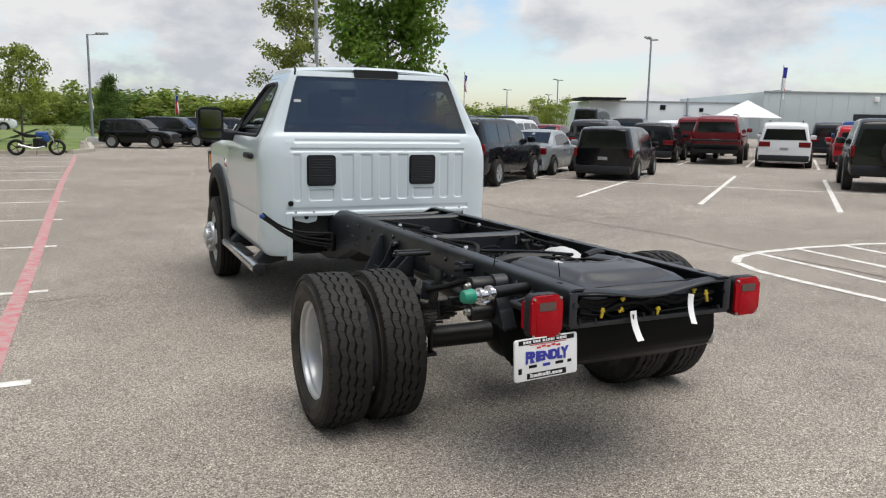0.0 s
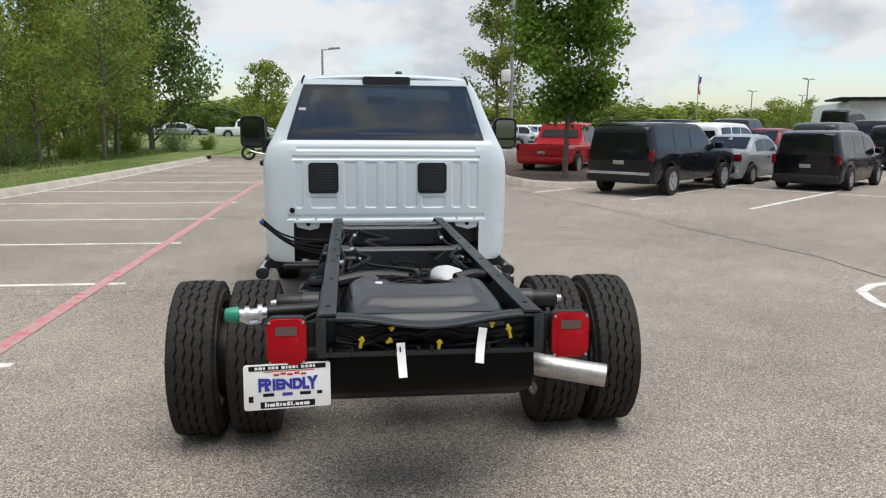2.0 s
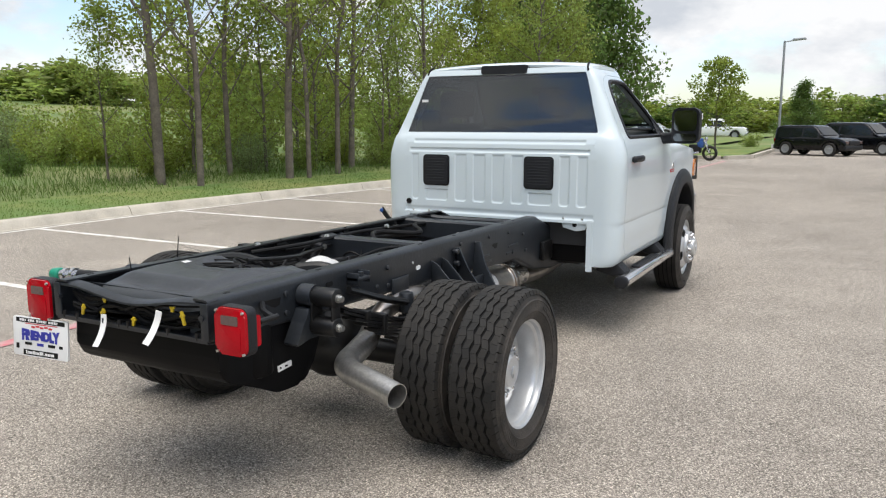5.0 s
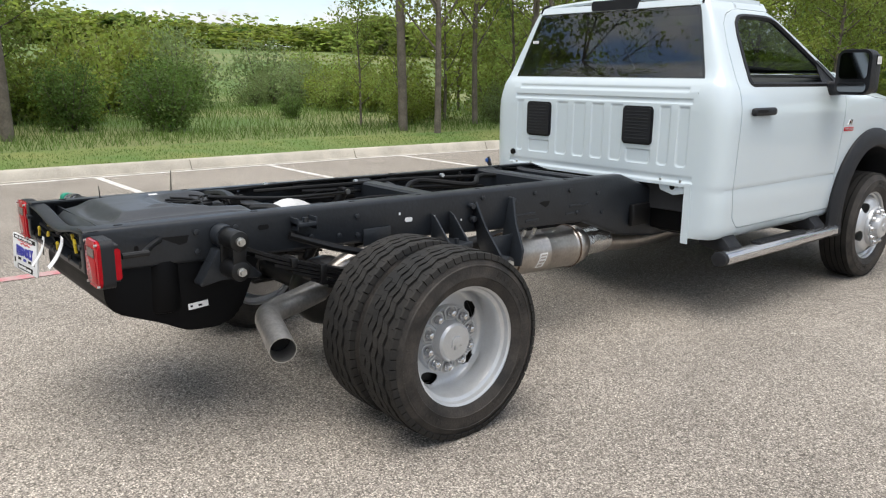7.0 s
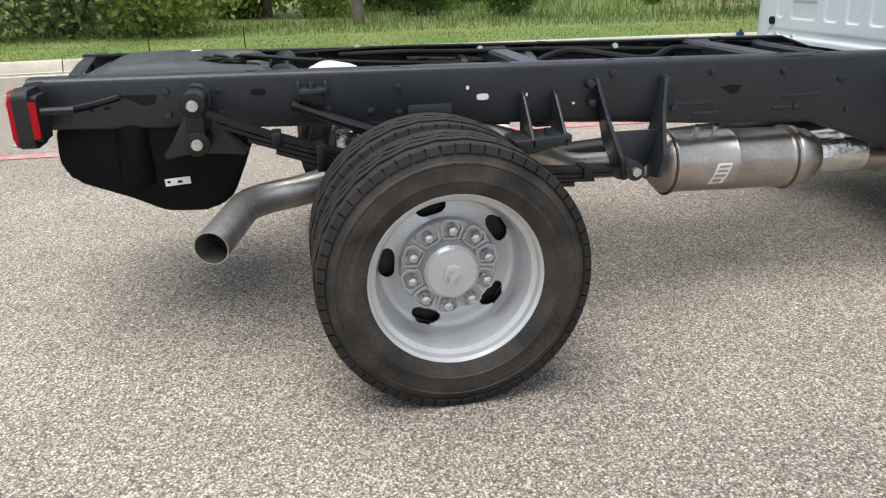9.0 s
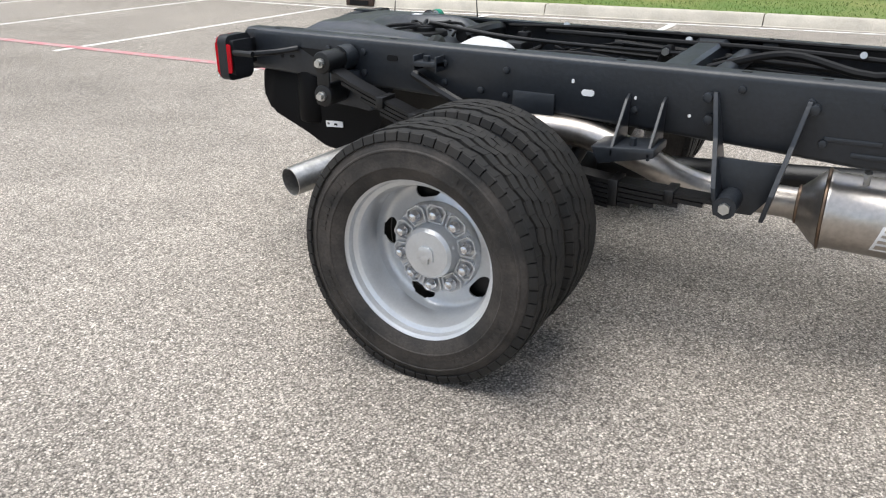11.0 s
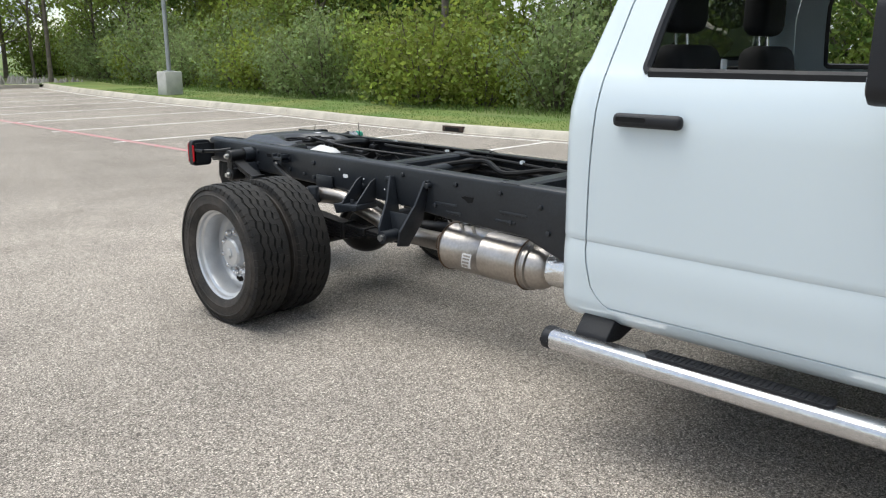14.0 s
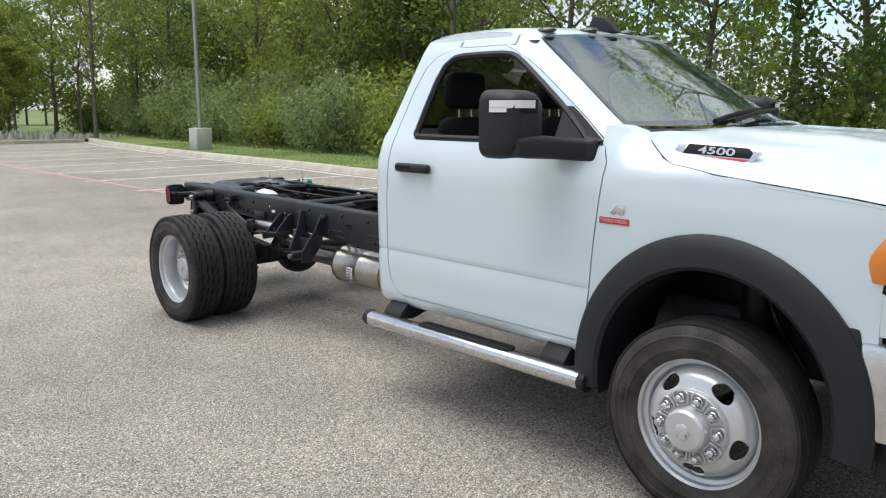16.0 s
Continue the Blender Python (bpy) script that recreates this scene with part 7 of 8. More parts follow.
# woodland kinds
woods = []
for n, (h, r, lo, w, cnt, sz, mt, shp) in enumerate(((11.5, 0.13, 0.30, 6.2, 7500, 0.17, "leaf_wood", "oval"), (12.5, 0.108, 0.22, 4.2, 2700, 0.115, "leaf_spring", "oval"), (10.0, 0.13, 0.20, 5.8, 8000, 0.17, "leaf_wood", "spread"), (9.5, 0.12, 0.12, 5.2, 8500, 0.16, "leaf_spring", "column"), (9.0, 0.14, 0.08, 5.6, 8500, 0.17, "leaf_dark", "oval"), (12.0, 0.082, 0.16, 3.6, 2300, 0.11, "leaf_spring", "oval"))):
    woods.append(make_tree("woodland_tree", ("tall leafy woodland tree", "tall slender woodland tree with fresh thin leaves", "broad woodland tree with spring leaves", "upright woodland tree with bright leaves", "dark green woodland tree", "thin woodland tree with sparse fresh leaves")[n] + " beyond the grass verge", h, r, lo, w, cnt, sz, M[mt], 50 + n, shp, 22, clump=0.34, lean=0.03 * (n - 2), rise=(0.9, 1.8) if n in (1, 5) else (0.4, 1.0)))
    tagged(woods[-1], group="trees of the wood")
lite = [make_tree("woodland_tree", lab + " deeper in the wood", h, r, lo, w, cnt, sz, M[mt], 90 + n, shp, 18, clump=0.38) for n, (lab, h, r, lo, w, cnt, sz, mt, shp) in enumerate((("tall leafy green tree", 11.5, 0.14, 0.22, 6.4, 2200, 0.38, "leaf_wood", "oval"), ("broad fresh green tree", 10.5, 0.13, 0.14, 6.4, 2200, 0.38, "leaf_spring", "spread"), ("dense dark green tree", 9.5, 0.13, 0.10, 5.8, 2200, 0.36, "leaf_dark", "oval"), ("upright bright green tree", 11.0, 0.12, 0.12, 5.6, 2200, 0.37, "leaf_spring", "column")))]
for t in lite:
    tagged(t, group="trees of the wood")
used_lite = [False] * len(lite)
distant = [make_tree("distant_tree", lab, 10.5, 0.14, 0.05, 8.0, 1500, 0.78, M[mt], 96 + n, "spread", 14, clump=0.46) for n, (lab, mt) in enumerate((("far green tree on the horizon", "leaf_wood"), ("far fresh green tree on the horizon", "leaf_spring"), ("far dark green tree on the horizon", "leaf_dark")))]
for t in distant:
    tagged(t, group="distant trees")
used_far = [False] * len(distant)


def deep_at(x, y, s, turn):
    k = random.choice((0, 0, 1, 1, 2, 3))
    m = spot(x, y, s, turn)
    if not used_lite[k]:
        used_lite[k] = True
        lite[k].matrix_basis = m
    else:
        place(lite[k], m)


def far_at(x, y, z, w, h):
    k = random.choice((0, 0, 1, 1, 2))
    m = Matrix.Translation((x, y, z)) @ Matrix.Rotation(random.uniform(0, 6.28), 4, "Z") @ Matrix.Diagonal((w, w, h, 1))
    if not used_far[k]:
        used_far[k] = True
        distant[k].matrix_basis = m
    else:
        place(distant[k], m)


used = [False] * len(woods)


def wood_at(k, x, y, s, turn, put=spot):
    m = put(x, y, s, turn)
    if not used[k]:
        used[k] = True
        woods[k].matrix_basis = m
    else:
        place(woods[k], m)


random.seed(21)
# front rank with visible trunks, ahead of the truck's left
for x, y, k, s in ((-11.3, 9.0, 1, 1.05), (-10.4, 9.3, 5, 0.95), (-11.9, 11.8, 5, 0.95), (-10.2, 12.1, 1, 1.0), (-9.9, 12.5, 5, 0.8), (-10.1, 14.0, 5, 0.95), (-11.2, 16.2, 1, 0.9), (-10.3, 19.0, 5, 0.95), (-10.4, 23.0, 3, 0.8), (-9.4, 26.6, 2, 0.72), (-9.9, 30.0, 3, 0.78), (-10.8, 33.0, 4, 0.75)):
    wood_at(k, x, y, s, random.uniform(0, 6.28), at)
# leafy saplings between the trunks
sapling = make_tree("sapling", "leafy bright green sapling between the woodland trunks", 5.6, 0.05, 0.10, 3.4, 3000, 0.115, M["leaf_spring"], 140, "spread", 14, clump=0.42, lean=0.05, rise=(0.5, 1.3))
sapling_b = make_tree("sapling", "slender yellow-green sapling between the woodland trunks", 7.2, 0.055, 0.12, 3.0, 3000, 0.115, M["leaf_wood"], 141, "column", 15, clump=0.40, lean=-0.04, rise=(0.7, 1.6))
for t in (sapling, sapling_b):
    tagged(t, group="saplings of the wood")
for n, (x, y, s) in enumerate(((-12.6, 10.0, 0.85), (-11.9, 13.2, 0.9), (-13.4, 12.0, 1.0), (-11.3, 14.6, 0.75), (-12.6, 15.4, 1.05), (-11.0, 17.6, 0.8), (-13.6, 17.6, 1.1), (-11.8, 19.4, 0.95), (-10.6, 21.2, 0.75), (-12.8, 21.6, 1.1), (-11.2, 24.6, 0.9), (-13.4, 25.2, 1.15), (-10.6, 27.8, 0.85), (-12.4, 29.4, 1.1), (-11.0, 32.4, 0.9), (-15.4, 18.8, 0.8), (-14.6, 28.0, 0.9), (-12.9, 8.9, 0.6))):
    m = at(x, y, s, random.uniform(0, 6.28))
    if n < 2:
        (sapling, sapling_b)[n].matrix_basis = m
    else:
        place((sapling, sapling_b)[n % 2], m)
for n in range(9):
    y = random.uniform(17, 62)
    x = -19 - random.random() ** 1.3 * 20
    if y > 0.72 * (3.4 - x) - 0.5:
        deep_at(x, y, random.uniform(0.32, 0.48), random.uniform(0, 6.28))
# wood behind the hedge, to the truck's left rear
wood_at(1, -12.7, 1.0, 1.1, 2.0, at)
for x, y, k, s in ((-18.5, 1.8, 2, 0.6), (-16.5, -5.0, 0, 0.95), (-15.2, -13.4, 1, 1.25), (-17.2, -18.0, 1, 1.05), (-16.6, -24.5, 3, 1.0), (-19.0, -38.0, 4, 0.8), (-16.2, -0.8, 4, 0.95), (-18.0, -3.2, 0, 1.0), (-15.6, -9.0, 2, 1.0), (-17.6, -14.6, 0, 1.05), (-15.8, -20.5, 2, 1.1), (-17.0, -29.0, 0, 1.1), (-14.6, -33.5, 2, 1.1)):
    wood_at(k, x, y, s, random.uniform(0, 6.28))
for x, y, k, s in ((-11.3, -35.0, 1, 1.05), (-12.6, -40.5, 5, 1.0), (-7.4, -42.0, 5, 0.95), (-14.4, -37.0, 2, 0.7), (-3.5, -40.0, 3, 0.85), (-9.8, -46.0, 0, 0.9), (-12.2, -43.6, 2, 1.0), (-6.2, -46.5, 0, 1.0), (-15.8, -41.0, 0, 1.05), (-9.0, -41.0, 3, 0.8)):
    wood_at(k, x, y, s, random.uniform(0, 6.28), at)
place(pear, Matrix.Translation((-8.6, -38.6, 0.1)) @ Matrix.Diagonal((0.9, 0.9, 0.62, 1)))
for n in range(28):
    y = random.uniform(-60, 0)
    x = kerb_x(y) - 9.5 - random.random() ** 1.2 * 16
    deep_at(x, y, random.uniform(0.65, 0.95), random.uniform(0, 6.28))
for n in range(14):
    deep_at(random.uniform(-34, 12), random.uniform(-72, -46), random.uniform(0.8, 1.1), random.uniform(0, 6.28))

# bushes
hedge = [make_bush("shrub", "silvery green wild shrub along the verge", 4.2, 2.6, 3900, 0.135, M["leaf_silver"], 70, 16), make_bush("shrub", "bright green wild shrub along the verge", 3.6, 2.2, 3600, 0.135, M["leaf_spring"], 71, 14), make_bush("shrub", "dark green wild shrub along the verge", 3.8, 2.4, 3600, 0.14, M["leaf_wood"], 72, 14), make_bush("shrub", "rounded dark green shrub on the meadow slope", 3.4, 2.5, 5200, 0.125, M["leaf_dark"], 73, 18)]
first = [True, True, True, True]


def bush_at(k, x, y, s, put=spot):
    m = put(x, y, s, random.uniform(0, 6.28))
    if first[k]:
        first[k] = False
        hedge[k].matrix_basis = m
        tagged(hedge[k], group="shrubs of the hedge")
    else:
        place(hedge[k], m)


for y in np.arange(-40, -0.4, 2.1):
    bush_at(random.choice((0, 0, 1, 1, 2)), kerb_x(float(y)) - random.uniform(3.1, 4.3), float(y) + random.uniform(-0.5, 0.5), random.uniform(0.75, 1.2))
    bush_at(random.choice((1, 2, 2, 0)), kerb_x(float(y)) - random.uniform(6.6, 8.6), float(y) + random.uniform(-1, 1), random.uniform(1.0, 1.45))
# shrubs over the meadow's slope, then the low growth under the wood's front rank
for x, y, k, s in ((-14.7, 2.6, 3, 0.56), (-13.8, 4.4, 3, 0.58), (-17.4, 3.2, 1, 0.8), (-15.4, 0.6, 2, 0.6), (-17.8, 5.6, 3, 0.66), (-20.0, 3.4, 1, 1.05), (-18.2, 2.0, 2, 0.8), (-21.5, 5.6, 1, 1.15), (-24.5, 7.0, 2, 1.2), (-23.4, 8.5, 0, 0.95), (-20.8, 7.4, 3, 0.7), (-25.2, 12.6, 0, 0.85), (-24.0, 11.5, 0, 0.42), (-23.2, 13.2, 0, 0.65), (-21.6, 13.4, 1, 0.7), (-20.2, 12.9, 2, 0.55), (-19.2, 13.6, 1, 0.72), (-16.4, 8.9, 3, 0.28), (-21.2, 15.0, 1, 0.85), (-17.8, 13.8, 2, 0.65), (-28, 16.5, 2, 0.9), (-30, 9.5, 1, 1.2), (-33, 11.5, 2, 1.2), (-12.9, 10.4, 1, 0.42), (-12.2, 12.9, 0, 0.40), (-11.4, 14.4, 2, 0.42), (-12.0, 16.8, 1, 0.45), (-10.9, 17.4, 2, 0.38), (-11.6, 19.6, 1, 0.48), (-10.8, 21.6, 0, 0.42), (-11.4, 24.0, 2, 0.5), (-10.4, 26.4, 1, 0.45), (-11.0, 29.6, 2, 0.52), (-10.2, 32.6, 1, 0.5), (-8.6, 34.6, 0, 0.42), (-7.6, 38.0, 1, 0.36), (-14.2, 12.0, 1, 0.7), (-14.6, 15.0, 2, 0.8), (-14.0, 18.6, 1, 0.8), (-13.4, 22.4, 2, 0.85), (-13.0, 27.0, 1, 0.9), (-3.6, 46.5, 2, 0.40)):
    bush_at(k, x, y, s, at)
for n in range(12):
    bush_at(random.choice((1, 2)), random.uniform(-20, 8), random.uniform(-50, -41), random.uniform(0.8, 1.3))
# far tree line all round, and over the meadow
for n in range(92):
    a = radians(-40 + 95 * (n + random.random()) / 92)
    d = random.uniform(112, 150) * (1.0 if a < radians(24) else 1.45)
    far_at(math.sin(a) * d, math.cos(a) * d, -1.0, random.uniform(0.9, 1.5), random.uniform(0.36, 0.60))
for n in range(46):
    a = radians(38 + 66 * (n + random.random()) / 46)
    d = random.uniform(74, 100)
    far_at(-math.sin(a) * d, math.cos(a) * d, 2.0, random.uniform(0.9, 1.3), random.uniform(0.36, 0.50))
# understorey in the wood ahead
for n in range(12):
    x, y = random.uniform(-26, -18), random.uniform(15, 60)
    if y > 0.70 * (3.4 - x) - 1:
        bush_at(random.choice((1, 2, 2)), x, y, random.uniform(0.8, 1.4))

# grass: short blades on the mown strip's edge, long ones before the trees
def blades(name, label, n, area, h0, h1, lean):
    p = np.array([area() for _ in range(n)])
    h = rng.uniform(h0, h1, n)
    a = rng.uniform(0, 2 * np.pi, n)
    wv = np.stack([np.cos(a), np.sin(a), 0 * a], 1) * (0.006 + 0.010 * h)[:, None]
    l1 = np.stack([np.cos(a + 1.3) * h * lean, np.sin(a + 1.3) * h * lean, h], 1)
    v = np.empty((n, 4, 3))
    v[:, 0], v[:, 1] = p - wv, p + wv
    v[:, 2], v[:, 3] = p + l1 + wv * 0.25, p + l1 - wv * 0.25
    ob = leaf_object(name, v.reshape(-1, 3), M["blade"], None, label, "stuff")
    return tagged(ob, category="grass")


def strip(d0, d1, y0, y1):
    def f():
        y = random.uniform(y0, y1)
        x = kerb_x(y) - 0.15 - (d0 + (d1 - d0) * random.random())
        return (x, y, land(x, y) - 0.01)
    return f


blades("mown_grass", "short mown grass blades along the kerb", 30000, strip(0.18, 2.0, -26, 26), 0.015, 0.045, 0.6)
blades("long_grass", "long unmown grass before the shrubs", 20000, strip(2.2, 4.6, -34, 34), 0.05, 0.20, 0.6)
blades("meadow_grass", "tall meadow grass on the slope", 15000, strip(3.8, 24, 0, 20), 0.08, 0.32, 0.5)

# pile of pale stones at the far corner
bm_v, bm_f = [], []
random.seed(77)
for n in range(260):
    cx, cy, r = random.uniform(-12.5, -4), random.uniform(-38.0, -34.2), random.uniform(0.06, 0.2)
    base = len(bm_v)
    for k in range(6):
        bm_v.append((cx + r * math.cos(k * 1.047) * random.uniform(0.7, 1.1), cy + r * math.sin(k * 1.047) * random.uniform(0.7, 1.1), 0.10))
    bm_v.append((cx, cy, r * random.uniform(0.7, 1.3) + 0.25 * math.exp(-((cx + 8) / 3) ** 2) + 0.12))
    bm_f += [(base + k, base + (k + 1) % 6, base + 6) for k in range(6)]
tagged(part("stone_pile", (bm_v, [], bm_f), M["rock"], smooth=0), "low pile of pale stones at the lot's corner", "stones", kind="stuff")


# lamp posts
def lamp_post(label, h, base_h, head, arms=1, box_z=0.0):
    post = thing("lamp_post", label, "lamp post")
    bm = bmesh.new()
    cyl(bm, (0, 0, base_h), (0, 0, h), 0.075, 0.055, 14)
    part("pole", bm, M["galv"], post)
    if base_h > 0.1:
        bm = bmesh.new()
        box(bm, (-0.30, -0.30, -0.1), (0.30, 0.30, base_h), 0.03)
        part("base", bm, M["concrete"], post, "square concrete base")
    bm = bmesh.new()
    box(bm, (-0.14, -0.14, base_h), (0.14, 0.14, base_h + 0.03), 0.006)
    part("foot_plate", bm, M["galv"], post)
    for k in range(arms):
        m = Matrix.Rotation(head + math.pi * k, 4, "Z")
        bm = bmesh.new()
        cyl(bm, (0, 0, h - 0.05), (0.5, 0, h + 0.02), 0.03, seg=8)
        bm.transform(m)
        part("arm", bm, M["galv"], post)
        bm = bmesh.new()
        prism(bm, [(0.35, h - 0.02), (1.05, h + 0.03), (1.0, h + 0.13), (0.4, h + 0.10)], -0.16, 0.16, "y", 0.03)
        bm.transform(m)
        part("lamp_head", bm, M["galv"], post)
    if box_z:
        bm = bmesh.new()
        box(bm, (-0.36, -0.12, box_z), (-0.06, 0.12, box_z + 0.42), 0.02)
        part("control_box", bm, M["white_plastic"], post, "pale grey control box on the pole")
        bm = bmesh.new()
        cyl(bm, (0, 0, box_z + 1.3), (0, 0, box_z + 1.36), 0.13, seg=14)
        cyl(bm, (-0.2, 0, box_z + 1.33), (0.2, 0, box_z + 1.33), 0.03, seg=8)
        part("collar", bm, M["galv"], post)
    return post


p = lamp_post("grey lamp post on a concrete base in the mulch island", 10.5, 0.55, 0.3, 2, 3.0)
p.matrix_basis = Matrix.Translation((5.6, 24.3, 0.12))
p = lamp_post("grey lamp post on a square concrete base in the grass", 9.5, 0.75, 0.0, 1)
p.matrix_basis = Matrix.Translation((-9.75, -20.9, land(-9.75, -20.9)))
p = lamp_post("grey single-arm lamp post beyond the bays", 5.75, 0.4, 0.0, 1)
p.matrix_basis = Matrix.Translation((-1.75, 42.2, 0.0))
p = lamp_post("grey twin-head lamp post among the parked cars", 6.75, 0.5, 0.6, 2)
p.matrix_basis = Matrix.Translation((30.1, 36.0, 0.0))
for x, y, h in ((41.3, 63.8, 5.75), (46.5, 83.5, 5.5), (56.3, 89.3, 5.3)):
    q = copy_thing(p, Matrix.Translation((x, y, 0)))
    q.scale = (1, 1, h / 6.75)

# kerbed mulch island
island = thing("kerbed_island", "kerbed island filled with brown mulch", "traffic island", kind="structure")
iso = [(4.15, 26.5), (3.95, 24.3), (3.90, 20.4), (3.98, 17.6), (4.25, 16.1), (4.85, 15.35), (5.6, 15.2), (6.25, 15.45), (8.0, 17.0), (12.0, 20.5), (14.5, 22.7), (13.5, 25.0), (8.0, 33.0), (5.2, 33.0), (4.4, 30.0)]
for a, b in zip(iso, iso[1:] + iso[:1]):
    kerb_len(a, b, island)
cx, cy = 7.5, 24.0
bm = bmesh.new()
ring0 = [Vector((x + (cx - x) * 0.022, y + (cy - y) * 0.012, 0.11)) for x, y in iso]
rings = [ring0] + [[Vector((p.x + (cx - p.x) * k, p.y + (cy - p.y) * k, 0.11 + 0.06 * k + 0.03 * noise.noise(p * (3 + k)))) for p in ring0] for k in (0.2, 0.45, 0.7, 0.9)]
vs = rows_mesh(bm, rings, True)
bm.faces.new(vs[-1])
part("mulch", bm, M["mulch"], island, "brown bark mulch")


# vehicles: rear at y=0, nose towards +y, middle at x=0
def car_wheel(parent, x, y, r, w):
    bm = bmesh.new()
    lathe(bm, [(-w / 2, r * 0.66), (-w / 2, r * 0.93), (-w / 2 + 0.02, r), (w / 2 - 0.02, r), (w / 2, r * 0.93), (w / 2, r * 0.66)], 28, True)
    wh = part("wheel", bm, M["rubber"], parent, m=Matrix.Translation((x, y, r)))
    bm = bmesh.new()
    sd = 1 if x > 0 else -1
    lathe(bm, [(sd * w * 0.46, r * 0.67), (sd * w * 0.40, r * 0.60), (sd * w * 0.36, 0.10), (sd * w * 0.44, 0.07), (sd * w * 0.44, 0.001)], 20)
    for k in range(5):
        b = bmesh.new()
        box(b, (sd * w * 0.34, -0.03, 0.05), (sd * w * 0.45, 0.03, r * 0.63), 0.008)
        b.transform(Matrix.Rotation(2 * math.pi * k / 5, 4, "X"))
        merge(bm, b)
    part("rim", bm, M["alloy"], wh)


def make_car(name, label, L, Wd, H, paint_m, kind="suv", m=None, wheel_r=0.36, belt=None, ground_z=0.24, lamp="wide", rack=False, category="car"):
    car = thing(name, label, category, m)
    hw = Wd / 2
    belt = belt or H * 0.58
    hood = belt - 0.04
    if kind == "van":
        st = [(0.0, 0.80, 0.86), (0.10, 1.0, 0.93), (L * 0.10, 1.0, 1.0), (L * 0.55, 1.0, 1.0), (L * 0.70, 1.0, 0.80), (L * 0.83, 0.98, 0.05), (L * 0.96, 0.93, 0.0), (L, 0.80, -0.12)]
    elif kind == "sedan":
        st = [(0.0, 0.82, -0.02), (0.08, 0.95, 0.0), (L * 0.16, 1.0, 0.06), (L * 0.32, 1.0, 0.95), (L * 0.52, 1.0, 1.0), (L * 0.60, 1.0, 0.9), (L * 0.75, 1.0, 0.03), (L * 0.95, 0.93, -0.05), (L, 0.80, -0.2)]
    elif kind == "pickup":
        st = [(0.0, 0.95, 0.0), (0.05, 1.0, 0.0), (L * 0.30, 1.0, 0.0), (L * 0.335, 1.0, 0.0), (L * 0.36, 1.0, 0.90), (L * 0.42, 1.0, 1.0), (L * 0.60, 1.0, 0.98), (L * 0.72, 1.0, 0.06), (L * 0.95, 0.97, 0.0), (L, 0.88, -0.12)]
    else:
        st = [(0.0, 0.90, 0.70), (0.06, 0.97, 0.90), (L * 0.07, 1.0, 0.98), (L * 0.35, 1.0, 1.0), (L * 0.56, 1.0, 0.96), (L * 0.70, 1.0, 0.06), (L * 0.93, 0.97, 0.0), (L, 0.88, -0.15)]
    wy = (L * 0.19, L * 0.80) if kind != "pickup" else (L * 0.215, L * 0.82)
    ys = sorted({round(v, 3) for v in list(np.linspace(0, L, int(L / 0.16))) + [0.03, 0.07, L - 0.03, L - 0.07] + [c + wheel_r * 1.16 * math.cos(radians(a)) for c in wy for a in range(0, 181, 15)] if 0 <= v <= L})
    key = [k[0] for k in st]

    def profile(y, col, soft):
        """A share of the outline at y, with its corners rounded off."""
        d = min(soft, y, L - y)
        return float(np.mean(np.interp([y - d, y - d / 2, y, y + d / 2, y + d], key, [k[col] for k in st])))
    rows = []
    for y in ys:
        wk, tk = profile(y, 1, 0.12), profile(y, 2, 0.16 if kind != "pickup" else 0.06)
        w, zt = hw * wk, belt + (H - belt) * max(tk, 0) + min(tk, 0) * 0.8
        up = max(tk, 0)
        wt = w * (0.97 - 0.17 * up)
        bz = min(belt, zt - 0.02) if up < 0.1 else belt
        nose = max(0.0, (y - L + 0.5) / 0.5)
        bz -= 0.10 * nose ** 2
        zt = max(zt - 0.10 * nose ** 2, bz + 0.012)
        lo = ground_z
        for c in wy:
            if abs(y - c) <= wheel_r * 1.165:
                lo = max(lo, wheel_r + math.sqrt(max(0, (wheel_r * 1.165) ** 2 - (y - c) ** 2)))
        half = [(w * 0.93, lo), (w * 0.985, lo + (bz - lo) * 0.12), (w * 1.0, lo + (bz - lo) * 0.45), (w * 1.0, bz - (bz - lo) * 0.22), (w * 0.985, bz - (bz - lo) * 0.07), (w * 0.962, bz), (wt, zt - 0.075 * up - 0.008), (wt * 0.975, zt - 0.035 * up - 0.004), (wt * 0.92, zt - 0.010 * up), (wt * 0.6, zt + 0.012), (0, zt + 0.02)]
        rows.append([(x, y, z) for x, z in half] + [(-x, y, z) for x, z in half[-2::-1]])
    bm = bmesh.new()
    vs = rows_mesh(bm, rows)
    bm.faces.new(vs[0]), bm.faces.new(vs[-1])
    body = part("body", bm, paint_m, car, smooth=42)
    bm = bmesh.new()
    box(bm, (-hw * 0.80, 0.12, ground_z - 0.03), (hw * 0.80, L - 0.15, ground_z + 0.35), 0.03)
    part("underbody", bm, M["matte_black"], car)

    def crown(y):
        """Height of the roof or bonnet on the middle line."""
        return float(np.interp(y, ys, [r[10][2] for r in rows]))

    def edge(y, f):
        """x and z on the greenhouse's side at a height share f."""
        i = max(k for k in range(len(ys) - 1) if ys[k] <= y)
        t = (y - ys[i]) / (ys[i + 1] - ys[i])
        a, b = rows[i], rows[i + 1]
        p, q = Vector(a[5]).lerp(Vector(b[5]), t), Vector(a[6]).lerp(Vector(b[6]), t)
        return p.lerp(q, f)
